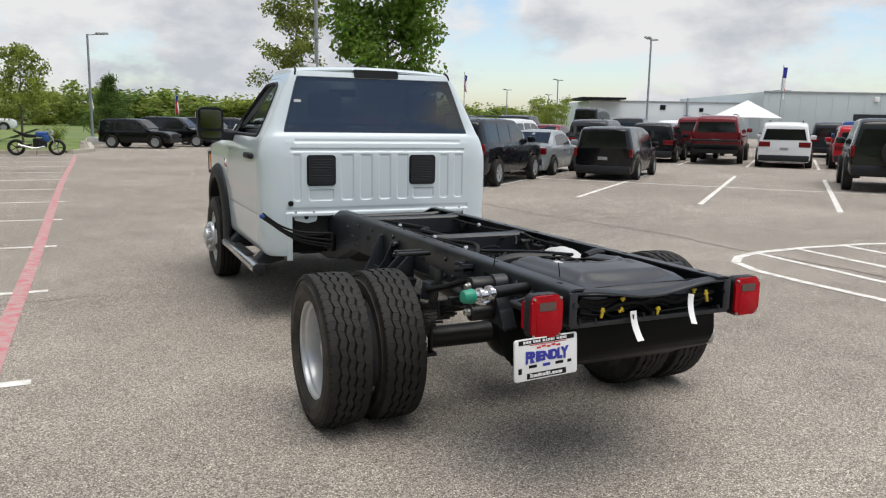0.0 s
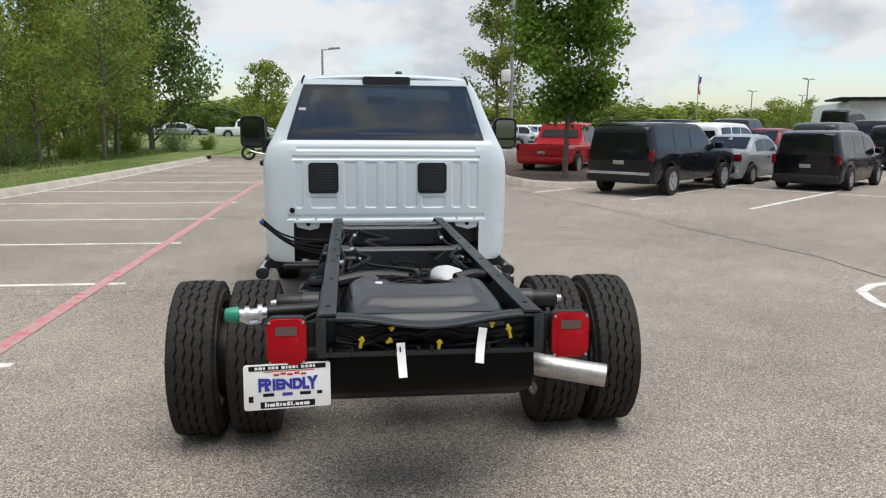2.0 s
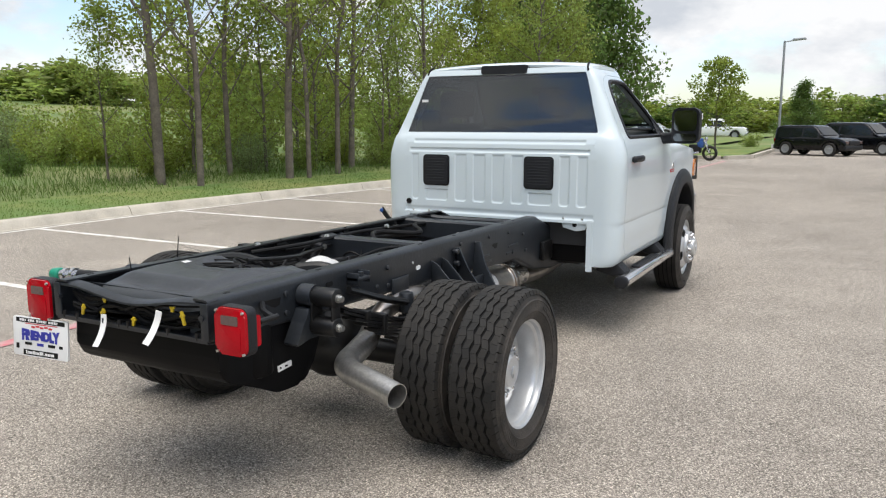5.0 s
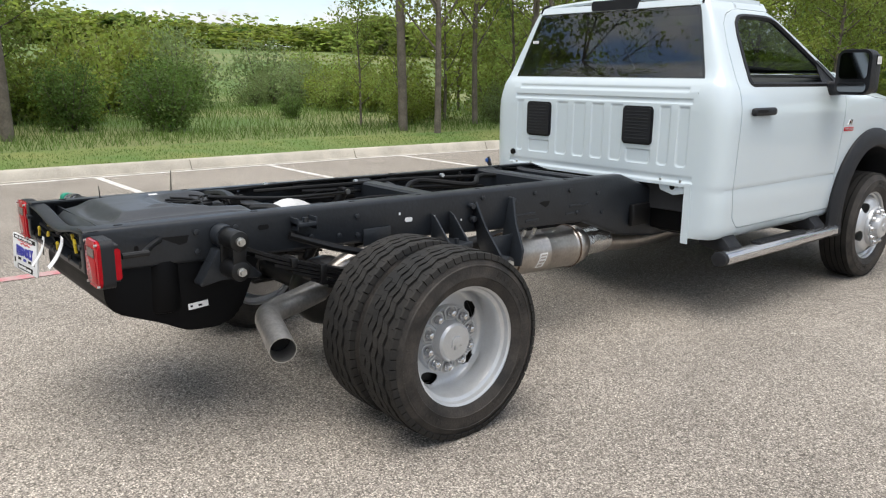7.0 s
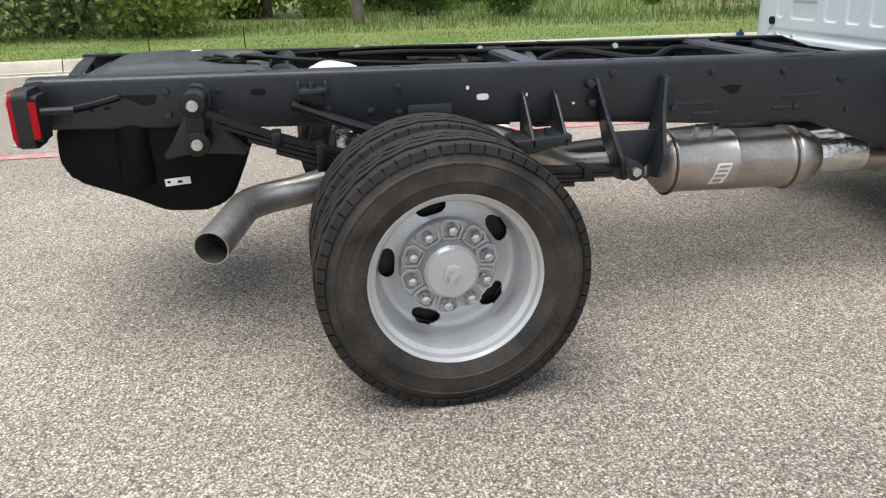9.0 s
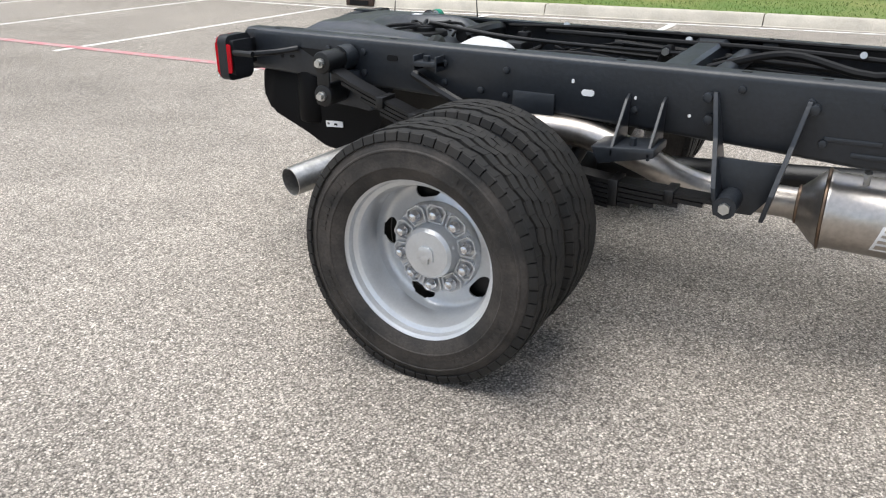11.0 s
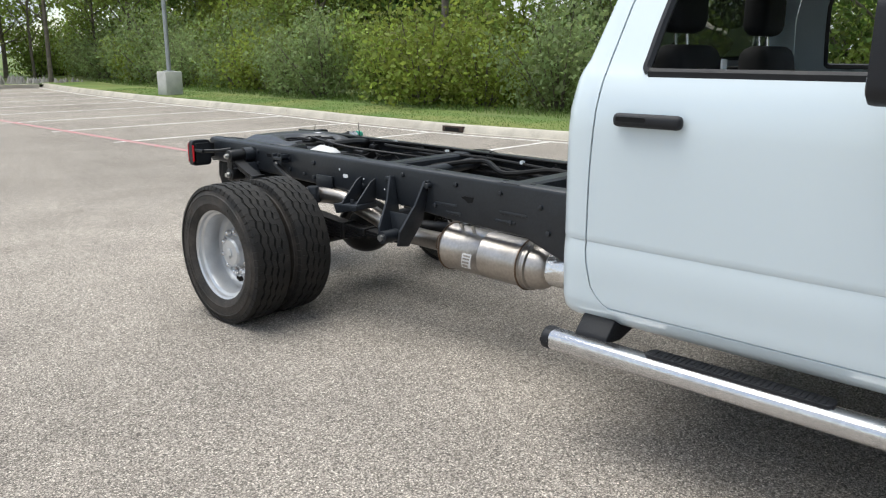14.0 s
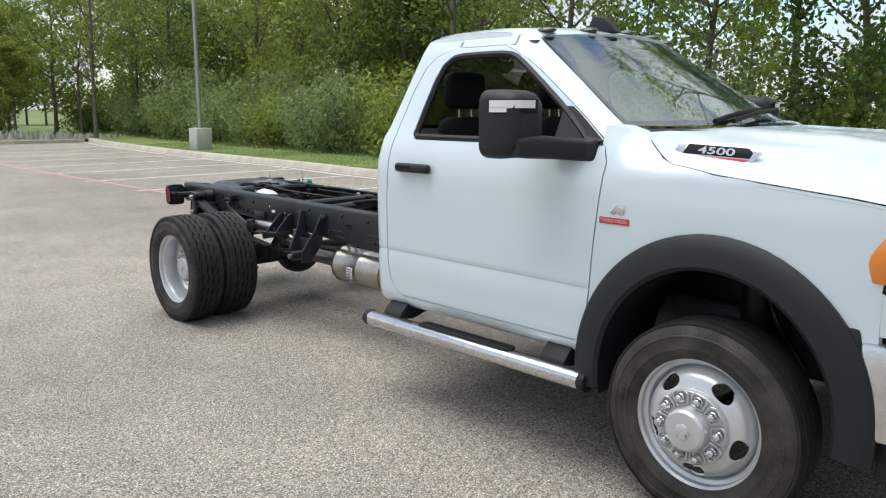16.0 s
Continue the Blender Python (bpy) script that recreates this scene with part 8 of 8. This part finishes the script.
    # side windows
    if kind == "sedan":
        panes = [(L * 0.285, L * 0.44), (L * 0.455, L * 0.645)]
    elif kind == "pickup":
        panes = [(L * 0.375, L * 0.47), (L * 0.482, L * 0.64)]
    elif kind == "van":
        panes = [(L * 0.06, L * 0.28), (L * 0.30, L * 0.50), (L * 0.515, L * 0.72)]
    else:
        panes = [(L * 0.05, L * 0.22), (L * 0.24, L * 0.40), (L * 0.415, L * 0.62)]
    for y0, y1 in panes:
        for sd in (1, -1):
            bm = bmesh.new()
            rws = []
            for y in span(y0, y1, 5):
                lo, hi = edge(y, 0.08), edge(y, 0.90)
                rws.append([(sd * (p.x + 0.006), p.y, p.z) for p in (lo, lo.lerp(hi, 0.5), hi)])
            rows_mesh(bm, rws)
            part("side_window", thick(bm, 0.004), M["car_glass"], body)
    # rear glass
    i = 0 if kind in ("suv", "van") else (2 if kind == "sedan" else 3)
    if kind in ("suv", "van"):
        w0, w1 = hw * 0.80, hw * 0.66
        z_top_rear = belt + (H - belt) * st[0][2]
        pts = [(w0, -0.008, belt + 0.03), (w1 * 1.05, -0.008, z_top_rear - 0.05), (-w1 * 1.05, -0.008, z_top_rear - 0.05), (-w0, -0.008, belt + 0.03)]
    else:
        k0, k1 = 0.12, 0.9
        p0, p1 = Vector((hw * 0.78, st[i][0], crown(st[i][0]))), Vector((hw * 0.66, st[i + 1][0], crown(st[i + 1][0])))
        q0, q1 = p0.lerp(p1, k0), p0.lerp(p1, k1)
        pts = [(q0.x, q0.y - 0.012, q0.z + 0.008), (q1.x, q1.y - 0.012, q1.z + 0.008), (-q1.x, q1.y - 0.012, q1.z + 0.008), (-q0.x, q0.y - 0.012, q0.z + 0.008)]
    bm = bmesh.new()
    bm.faces.new([bm.verts.new(p) for p in pts])
    part("rear_window", thick(bm, 0.005), M["car_glass"], body)
    # windscreen
    j = max(k for k in range(len(st)) if st[k][2] > 0.7)
    p0, p1 = Vector((hw * 0.68, st[j][0], crown(st[j][0]))), Vector((hw * 0.84, st[j + 1][0], crown(st[j + 1][0])))
    q0, q1 = p0.lerp(p1, 0.08), p0.lerp(p1, 0.92)
    bm = bmesh.new()
    bm.faces.new([bm.verts.new(p) for p in ((q0.x, q0.y, q0.z + 0.02), (q1.x, q1.y, q1.z + 0.02), (-q1.x, q1.y, q1.z + 0.02), (-q0.x, q0.y, q0.z + 0.02))])
    part("windscreen", thick(bm, 0.006), M["car_glass"], body)
    # wheels and arches
    for y in wy:
        for sd in (1, -1):
            bm = bmesh.new()
            rows_mesh(bm, [[(sd * x, y + wheel_r * 1.15 * math.cos(radians(a)), wheel_r * (1 + 1.15 * math.sin(radians(a)))) for x in (hw * 0.965, hw - 0.32)] for a in range(-10, 191, 20)])
            part("wheel_arch", bm, M["matte_black"], car)
            car_wheel(car, sd * (hw - 0.055), y, wheel_r, 0.235)
    # bumpers, lamps, mirrors, plate
    for y0, y1 in ((-0.05, 0.14), (L - 0.14, L + 0.03)):
        bm = bmesh.new()
        box(bm, (-hw * 0.93, y0, ground_z + 0.02), (hw * 0.93, y1, ground_z + 0.26), 0.05)
        bar = part("bumper", bm, M["chrome"] if kind == "pickup" and paint_m is not P_RED else paint_m if kind in ("sedan", "pickup") else M["plastic"], car)
        if paint_m is P_NAVY and y0 < 0:
            bm = bmesh.new()
            box(bm, (-hw * 0.90, y0 - 0.012, ground_z + 0.20), (hw * 0.90, y0 + 0.06, ground_z + 0.275), 0.012)
            part("bumper_trim", bm, M["chrome"], bar, "bright chrome bumper strip")
    for sd in (1, -1):
        bm = bmesh.new()
        if lamp == "tall":
            box(bm, (sd * hw * 0.865, -0.018, belt - 0.25), (sd * hw * 0.972, 0.13, belt + 0.03), 0.02)
        else:
            box(bm, (sd * hw * 0.52, -0.02, belt - 0.24), (sd * hw * 0.95, 0.12, belt - 0.04), 0.025)
        part("tail_lamp", bm, M["car_lamp"], car)
        bm = bmesh.new()
        box(bm, (sd * hw * 0.58, L - 0.16, belt - 0.30), (sd * hw * 0.86, L + 0.015, belt - 0.15), 0.03)
        part("headlamp", bm, M["clear_lens"], car)
        bm = bmesh.new()
        ym = L * (0.69 if kind != "van" else 0.73)
        box(bm, (sd * hw * 0.96, ym - 0.06, belt + 0.02), (sd * (hw + 0.20), ym + 0.06, belt + 0.20), 0.04)
        part("door_mirror", bm, paint_m, car)
        for y in panes[1:]:
            bm = bmesh.new()
            box(bm, (sd * hw * 0.975, y[0] + 0.08, belt - 0.17), (sd * (hw + 0.02), y[0] + 0.28, belt - 0.13), 0.01)
            part("door_handle", bm, M["plastic"], car)
        if rack:
            bm = bmesh.new()
            tube(bm, [(sd * hw * 0.62, L * 0.06, H + 0.02), (sd * hw * 0.62, L * 0.12, H + 0.06), (sd * hw * 0.62, L * 0.46, H + 0.06), (sd * hw * 0.62, L * 0.52, H + 0.02)], 0.018, 6)
            part("roof_rail", bm, M["plastic"], car)
    bm = bmesh.new()
    box(bm, (-0.155, -0.035 if kind in ("pickup", "sedan") else -0.02, belt - 0.35), (0.155, 0.03, belt - 0.25), 0.006)
    pl = part("number_plate", bm, M["car_plate"], car)
    bm = bmesh.new()
    box(bm, (-0.11, -0.04 if kind in ("pickup", "sedan") else -0.025, belt - 0.325), (0.11, 0.0, belt - 0.275), 0)
    part("print_bar", bm, M["steel"], pl)
    bm = bmesh.new()
    box(bm, (-hw * 0.55, L - 0.04, belt - 0.36), (hw * 0.55, L + 0.022, belt - 0.12), 0.02)
    part("grille", bm, M["plastic"], car)
    if kind == "pickup":
        bm = bmesh.new()
        box(bm, (-hw * 0.86, 0.06, belt - 0.02), (hw * 0.86, L * 0.325, belt + 0.006), 0.0)
        part("load_bed", bm, M["matte_black"], car)
        bm = bmesh.new()
        box(bm, (-hw * 0.80, -0.012, belt - 0.50), (hw * 0.80, 0.02, belt - 0.03), 0.02)
        part("tailgate", bm, paint_m, car)
    return car


YAW = math.degrees(math.atan2(-U.x, U.y))


def stall(u, v, turn=0.0):
    x, y = lot_at(u, v)
    return pose(x, y, 0, 0, 0, YAW + turn)


def slot(k):
    return 0.53 + 2.70 * (k + 0.5)


make_car("estate_suv", "large black old estate SUV with chrome bumper parked in a stall", 5.5, 2.0, 1.90, P_NAVY, "suv", stall(13.7, 6.75) @ Matrix.Scale(0.88, 4), 0.385, 1.17, 0.36, "tall", True)
make_car("sedan", "small silver sedan parked nose to nose beyond the black SUV", 4.4, 1.72, 1.48, P_SILVER, "sedan", stall(19.0, 6.65) @ Matrix.Scale(0.92, 4), 0.31, 0.95, 0.20, "wide")
make_car("minivan", "black minivan with red tail lamps parked in a stall", 5.1, 1.98, 1.74, P_BLACK, "van", stall(18.6, 3.98) @ Matrix.Scale(0.86, 4), 0.345, 1.02, 0.22, "tall")
make_car("crossover", "dark crossover parked in the far row", 4.5, 1.85, 1.66, P_BLACK, "suv", stall(30.6, slot(1)), 0.35, 0.99, 0.24, "wide")
make_car("estate_car", "white mid-size SUV with roof rails parked in the far row", 4.8, 1.94, 1.76, P_WHITE, "suv", stall(29.9, slot(-1)), 0.37, 1.05, 0.24, "wide", True)
make_car("off_roader", "dark green and black off-roader with rear spare wheel", 4.3, 1.87, 1.84, P_OLIVE, "suv", stall(18.6, slot(-2)), 0.41, 1.13, 0.42, "tall")
x0, y0 = lot_at(18.6, slot(-2))
spare = thing("spare_wheel", "black spare wheel on the off-roader's tailgate", "wheel", pose(x0, y0, 0, 0, 0, YAW))
bm = bmesh.new()
lathe(bm, [(-0.11, 0.26), (-0.11, 0.36), (-0.08, 0.39), (0.08, 0.39), (0.11, 0.36), (0.11, 0.26)], 32, True)
bm.transform(Matrix.Translation((0.15, -0.13, 1.0)) @ pose(0, 0, 0, 0, 0, 90))
part("tyre", bm, M["rubber"], spare)
bm = bmesh.new()
cyl(bm, (0.15, 0.02, 1.0), (0.15, -0.20, 1.0), 0.25, seg=24, bevel=0.02)
part("rim", bm, M["matte_black"], spare)
make_car("pickup", "red pickup truck parked behind the mulch island", 5.8, 2.03, 1.95, P_RED, "pickup", pose(5.75, 20.2, 0, 0, 0, YAW + 14) @ Matrix.Scale(0.86, 4), 0.40, 1.14, 0.42, "tall", category="pickup")
make_car("covered_pickup", "dark red pickup with matching bed cover parked in the far row", 5.9, 2.0, 2.0, P_MAROON, "suv", stall(31.5, slot(0) + 0.1), 0.40, 1.28, 0.55, "tall", True, "pickup")
make_car("covered_pickup", "second dark red pickup with bed cover in the far row", 5.9, 2.0, 1.98, P_MAROON, "suv", stall(36.8, slot(0) + 1.6), 0.40, 1.28, 0.55, "tall", True, "pickup")
x0, y0 = lot_at(31.4, slot(0) + 0.1)
bm = bmesh.new()
box(bm, (-0.95, -0.75, 0.95), (0.95, -0.05, 1.02), 0.02)
box(bm, (-0.9, -0.5, 0.45), (0.9, -0.05, 0.62), 0.03)
tagged(part("lowered_tailgate", bm, M["matte_black"], None, m=pose(x0, y0, 0, 0, 0, YAW)), "dark lowered tailgate of the red pickup", "tailgate")
for k, (p_, u, v, kd, L, H, lab) in enumerate(((P_BLUE, 37, slot(-2) - 0.6, "pickup", 5.8, 1.9, "blue pickup parked in the far row"), (P_RED, 30.5, slot(-2) - 0.1, "suv", 4.6, 1.68, "red crossover parked in the far row"), (P_DARK, 43, slot(-2) + 0.6, "suv", 5.0, 1.85, "charcoal SUV parked further back"), (P_BLACK, 37, slot(-1) + 0.2, "suv", 4.8, 1.8, "black SUV parked further back"), (P_WHITE, 37.0, slot(1), "suv", 4.8, 1.8, "white SUV parked further back"), (P_DARK, 30.0, slot(2), "suv", 4.8, 1.75, "charcoal SUV parked in the far row"), (P_MAROON, 30.4, slot(3), "sedan", 4.7, 1.5, "dark red sedan parked in the far row"), (P_DARK, 36.6, slot(2), "pickup", 5.8, 1.9, "charcoal pickup parked further back"), (P_SILVER, 44, slot(1), "sedan", 4.6, 1.5, "silver sedan parked far back"), (P_WHITE, 24.0, 9.5, "suv", 4.6, 1.7, "white crossover parked beyond the island"), (P_DARK, 30.0, 11.6, "pickup", 5.8, 1.9, "charcoal pickup parked beyond the island"), (P_BLACK, 30.5, 14.4, "suv", 4.9, 1.85, "black SUV parked beyond the island"), (P_DARK, 44, slot(-4), "suv", 4.9, 1.85, "charcoal SUV parked far back"), (P_BLUE, 31, slot(-4), "suv", 4.7, 1.8, "blue SUV parked in the far row"), (P_BLACK, 37, slot(-3), "pickup", 5.8, 1.95, "black pickup parked further back"))):
    make_car({"pickup": "pickup", "suv": "crossover", "sedan": "sedan"}[kd], lab, L, 1.92, H, p_, kd, stall(u, v), 0.37, None, 0.28, "wide")
# the row of off-roaders beyond the bays, nose to the lane
row = ((P_BLACK, "suv", "black compact off-roader at the head of the far row"), (P_BLACK, "suv", "black off-roader in the far row"), (P_BLACK, "suv", "black off-roader in the far row"), (P_DARK, "suv", "charcoal SUV in the far row"), (P_WHITE, "pickup", "white pickup in the far row"), (P_SILVER, "suv", "silver SUV in the far row"), (P_WHITE, "suv", "white crossover in the far row"), (P_WHITE, "suv", "white SUV in the far row"), (P_DARK, "suv", "charcoal SUV in the far row"), (P_WHITE, "sedan", "white sedan in the far row"))
for k, (p_, kd, lab) in enumerate(row):
    x, y = -1.2 + 1.95 * k, 38.6 + 2.2 * k
    make_car("off_roader" if k < 3 else "crossover", lab, 4.3 if k == 0 else 4.7, 1.86, 1.70 if k == 0 else 1.84, p_, kd, pose(x, y, 0, 0, 0, -118) @ Matrix.Scale(0.83, 4), 0.38, None, 0.34, "wide")
for x, y, p_, lab in ((-13, 74, P_WHITE, "white van-like pickup far beyond the trees"), (-20, 78, P_SILVER, "silver car far beyond the trees")):
    make_car("pickup" if p_ is P_WHITE else "sedan", lab, 5.6, 1.95, 1.85 if p_ is P_WHITE else 1.5, p_, "pickup" if p_ is P_WHITE else "sedan", pose(x, y, 0, 0, 0, -88), 0.38, None, 0.3)

# motorhome-like black van and white canopy near the building
make_car("tall_van", "tall black van parked near the building", 6.2, 2.1, 2.75, P_BLACK, "van", stall(58, 14.5), 0.36, 1.4, 0.3, "tall", category="van")
tent = thing("canopy_tent", "white pop-up canopy tent near the building", "tent", pose(*lot_at(62, 2.5), 0, 0, 0, 20))
bm = bmesh.new()
vs = [bm.verts.new(p) for p in ((-1.9, -1.9, 2.2), (1.9, -1.9, 2.2), (1.9, 1.9, 2.2), (-1.9, 1.9, 2.2), (0, 0, 3.5))]
for a in range(4):
    bm.faces.new((vs[a], vs[(a + 1) % 4], vs[4]))
part("canopy", thick(bm, 0.02), M["white_plastic"], tent)
for sx in (-1.85, 1.85):
    for sy in (-1.85, 1.85):
        bm = bmesh.new()
        cyl(bm, (sx, sy, 0), (sx, sy, 2.2), 0.03, seg=6)
        part("leg", bm, M["galv"], tent)

# dealership buildings
EYE0, AX, RT = Vector((-2.17, -3.87)), Vector((0.4145, 0.91)), Vector((0.91, -0.4145))


def far(depth, lateral):
    p = EYE0 + AX * depth + RT * lateral
    return p.x, p.y


TURN = math.degrees(math.atan2(RT.y, RT.x))
bld = thing("workshop_building", "long low white and grey-green clad workshop building", "building", pose(*far(100, 18.5), 0, 0, 0, TURN), kind="")
bm = bmesh.new()
box(bm, (0, 0, -0.5), (21.0, 30, 4.4), 0.02)
part("low_wall", bm, M["bldg_white"], bld)
bm = bmesh.new()
box(bm, (20.5, -4, -0.5), (75, 30, 5.7), 0.02)
part("high_wall", bm, M["bldg_grey"], bld)
bm = bmesh.new()
box(bm, (20.4, -4.12, 5.62), (75.1, -3.9, 5.82), 0.01)
box(bm, (-0.1, -0.12, 4.3), (20.5, 0.1, 4.48), 0.01)
part("roof_trim", bm, M["galv"], bld)
bm = bmesh.new()
box(bm, (-1.5, -3, 4.5), (4.0, 8, 4.75), 0.02)
part("canopy_roof", bm, M["ink"], bld, "dark flat canopy roof")
for x, z, w, h in ((9.0, 3.4, 0.7, 0.6), (14.0, 3.2, 0.5, 0.5)):
    bm = bmesh.new()
    box(bm, (x, -0.06, z), (x + w, 0.02, z + h), 0.0)
    part("louvre", bm, M["ink"], bld)
bm = bmesh.new()
box(bm, (12.3, -0.3, 0), (12.5, -0.1, 4.9), 0.02)
part("downpipe", bm, M["galv"], bld)
bm = bmesh.new()
box(bm, (31.5, -4.08, 0.0), (36.6, -3.95, 3.2), 0.0)
part("bay_door", bm, M["dark_open"], bld, "dark open bay door")
for k in range(28):
    bm = bmesh.new()
    box(bm, (21.0 + k * 1.95, -4.03, 0), (21.06 + k * 1.95, -3.99, 5.6), 0.0)
    part("cladding_rib", bm, M["bldg_grey"], bld)
bm = bmesh.new()
box(bm, (33.8, -4.25, 4.7), (34.4, -3.98, 5.3), 0.05)
part("wall_lamp", bm, M["white_plastic"], bld)
bm = bmesh.new()
box(bm, (25.5, 4, 5.7), (27.2, 6, 6.3), 0.05)
part("roof_unit", bm, M["galv"], bld)


def flag(x, y, h, s):
    f = thing("flagpole", "flagpole with a limp red and white striped flag", "flagpole", pose(x, y, 0))
    bm = bmesh.new()
    cyl(bm, (0, 0, 0), (0, 0, h), 0.05, 0.03, 8)
    part("pole", bm, M["galv"], f)
    bm = bmesh.new()
    rows_mesh(bm, [[(0.04 + 0.10 * s * k + 0.05 * math.sin(j * 1.1 + k), 0.10 * math.sin(k * 2.2 + j * 0.5) * s, h - 0.2 - 0.32 * s * j - 0.06 * k) for k in range(4)] for j in range(7)])
    ob = part("flag", thick(bm, 0.01), [M["red_ink"], M["label"], M["blue_ink"]], f, "striped flag")
    for q in ob.data.polygons:
        q.material_index = 2 if q.center.z > h - 0.9 * s and q.center.x < 0.4 * s else int((h - q.center.z) / (0.16 * s)) % 2


flag(*far(96, 41.0), 8.9, 2.0)
flag(-1.65, 62.4, 3.4, 0.75)
flag(6.8, 84.0, 4.0, 1.0)
flag(30.0, 62.0, 6.0, 0.8)

# motorcycle by the end of the bays
bike = thing("motorcycle", "blue and black motorcycle parked at the end of the bays", "motorcycle", pose(-3.85, 30.0, 0, 0, 0, -92))
for y in (-0.70, 0.70):
    bm = bmesh.new()
    lathe(bm, [(0.06 * math.cos(radians(a)), 0.255 + 0.055 * math.sin(radians(a))) for a in range(0, 360, 30)], 32, True)
    w = part("wheel", bm, M["rubber"], bike, m=Matrix.Translation((0, y, 0.31)))
    bm = bmesh.new()
    lathe(bm, [(-0.03, 0.215), (-0.02, 0.20), (0.02, 0.20), (0.03, 0.215)], 28, True)
    for k in range(5):
        cyl(bm, (0, 0, 0), (0, 0.20 * math.cos(k * 1.257), 0.20 * math.sin(k * 1.257)), 0.014, seg=6)
    part("rim", bm, M["matte_black"], w)
bm = bmesh.new()
for sx in (-0.09, 0.09):
    cyl(bm, (sx, 0.70, 0.31), (sx, 0.46, 0.88), 0.026, seg=8)
part("fork", bm, M["chrome"], bike)
bm = bmesh.new()
box(bm, (-0.13, -0.02, 0.70), (0.13, 0.42, 0.92), 0.07, seg=3)
box(bm, (-0.16, 0.20, 0.52), (0.16, 0.46, 0.78), 0.05)
part("fuel_tank", bm, M["blue_cap"], bike, "blue tank and side cowl")
bm = bmesh.new()
box(bm, (-0.16, -0.12, 0.30), (0.16, 0.36, 0.66), 0.05)
cyl(bm, (-0.17, 0.0, 0.42), (0.17, 0.0, 0.42), 0.12, seg=14)
part("engine", bm, M["matte_black"], bike)
bm = bmesh.new()
prism(bm, [(-0.02, 0.80), (-0.3, 0.78), (-0.75, 0.98), (-0.78, 0.93), (-0.35, 0.68), (0.0, 0.68)], -0.11, 0.11, "x", 0.03)
part("seat", bm, M["seat"], bike)
bm = bmesh.new()
tube(bm, [(-0.36, 0.44, 1.02), (-0.12, 0.42, 0.98), (0.12, 0.42, 0.98), (0.36, 0.44, 1.02)], 0.014, 8)
part("handlebar", bm, M["matte_black"], bike)
bm = bmesh.new()
box(bm, (-0.10, 0.48, 0.78), (0.10, 0.60, 0.96), 0.04)
part("headlamp", bm, M["chrome"], bike)
bm = bmesh.new()
tube(bm, [(0.12, 0.3, 0.35), (0.14, -0.1, 0.28), (0.16, -0.62, 0.42)], 0.05, 10)
part("silencer", bm, M["chrome"], bike)
bm = bmesh.new()
cyl(bm, (0, -0.70, 0.31), (0, -0.15, 0.42), 0.04, seg=8)
cyl(bm, (-0.1, 0.0, 0.3), (-0.28, -0.05, 0.0), 0.012, seg=6)
part("swing_arm", bm, M["matte_black"], bike)
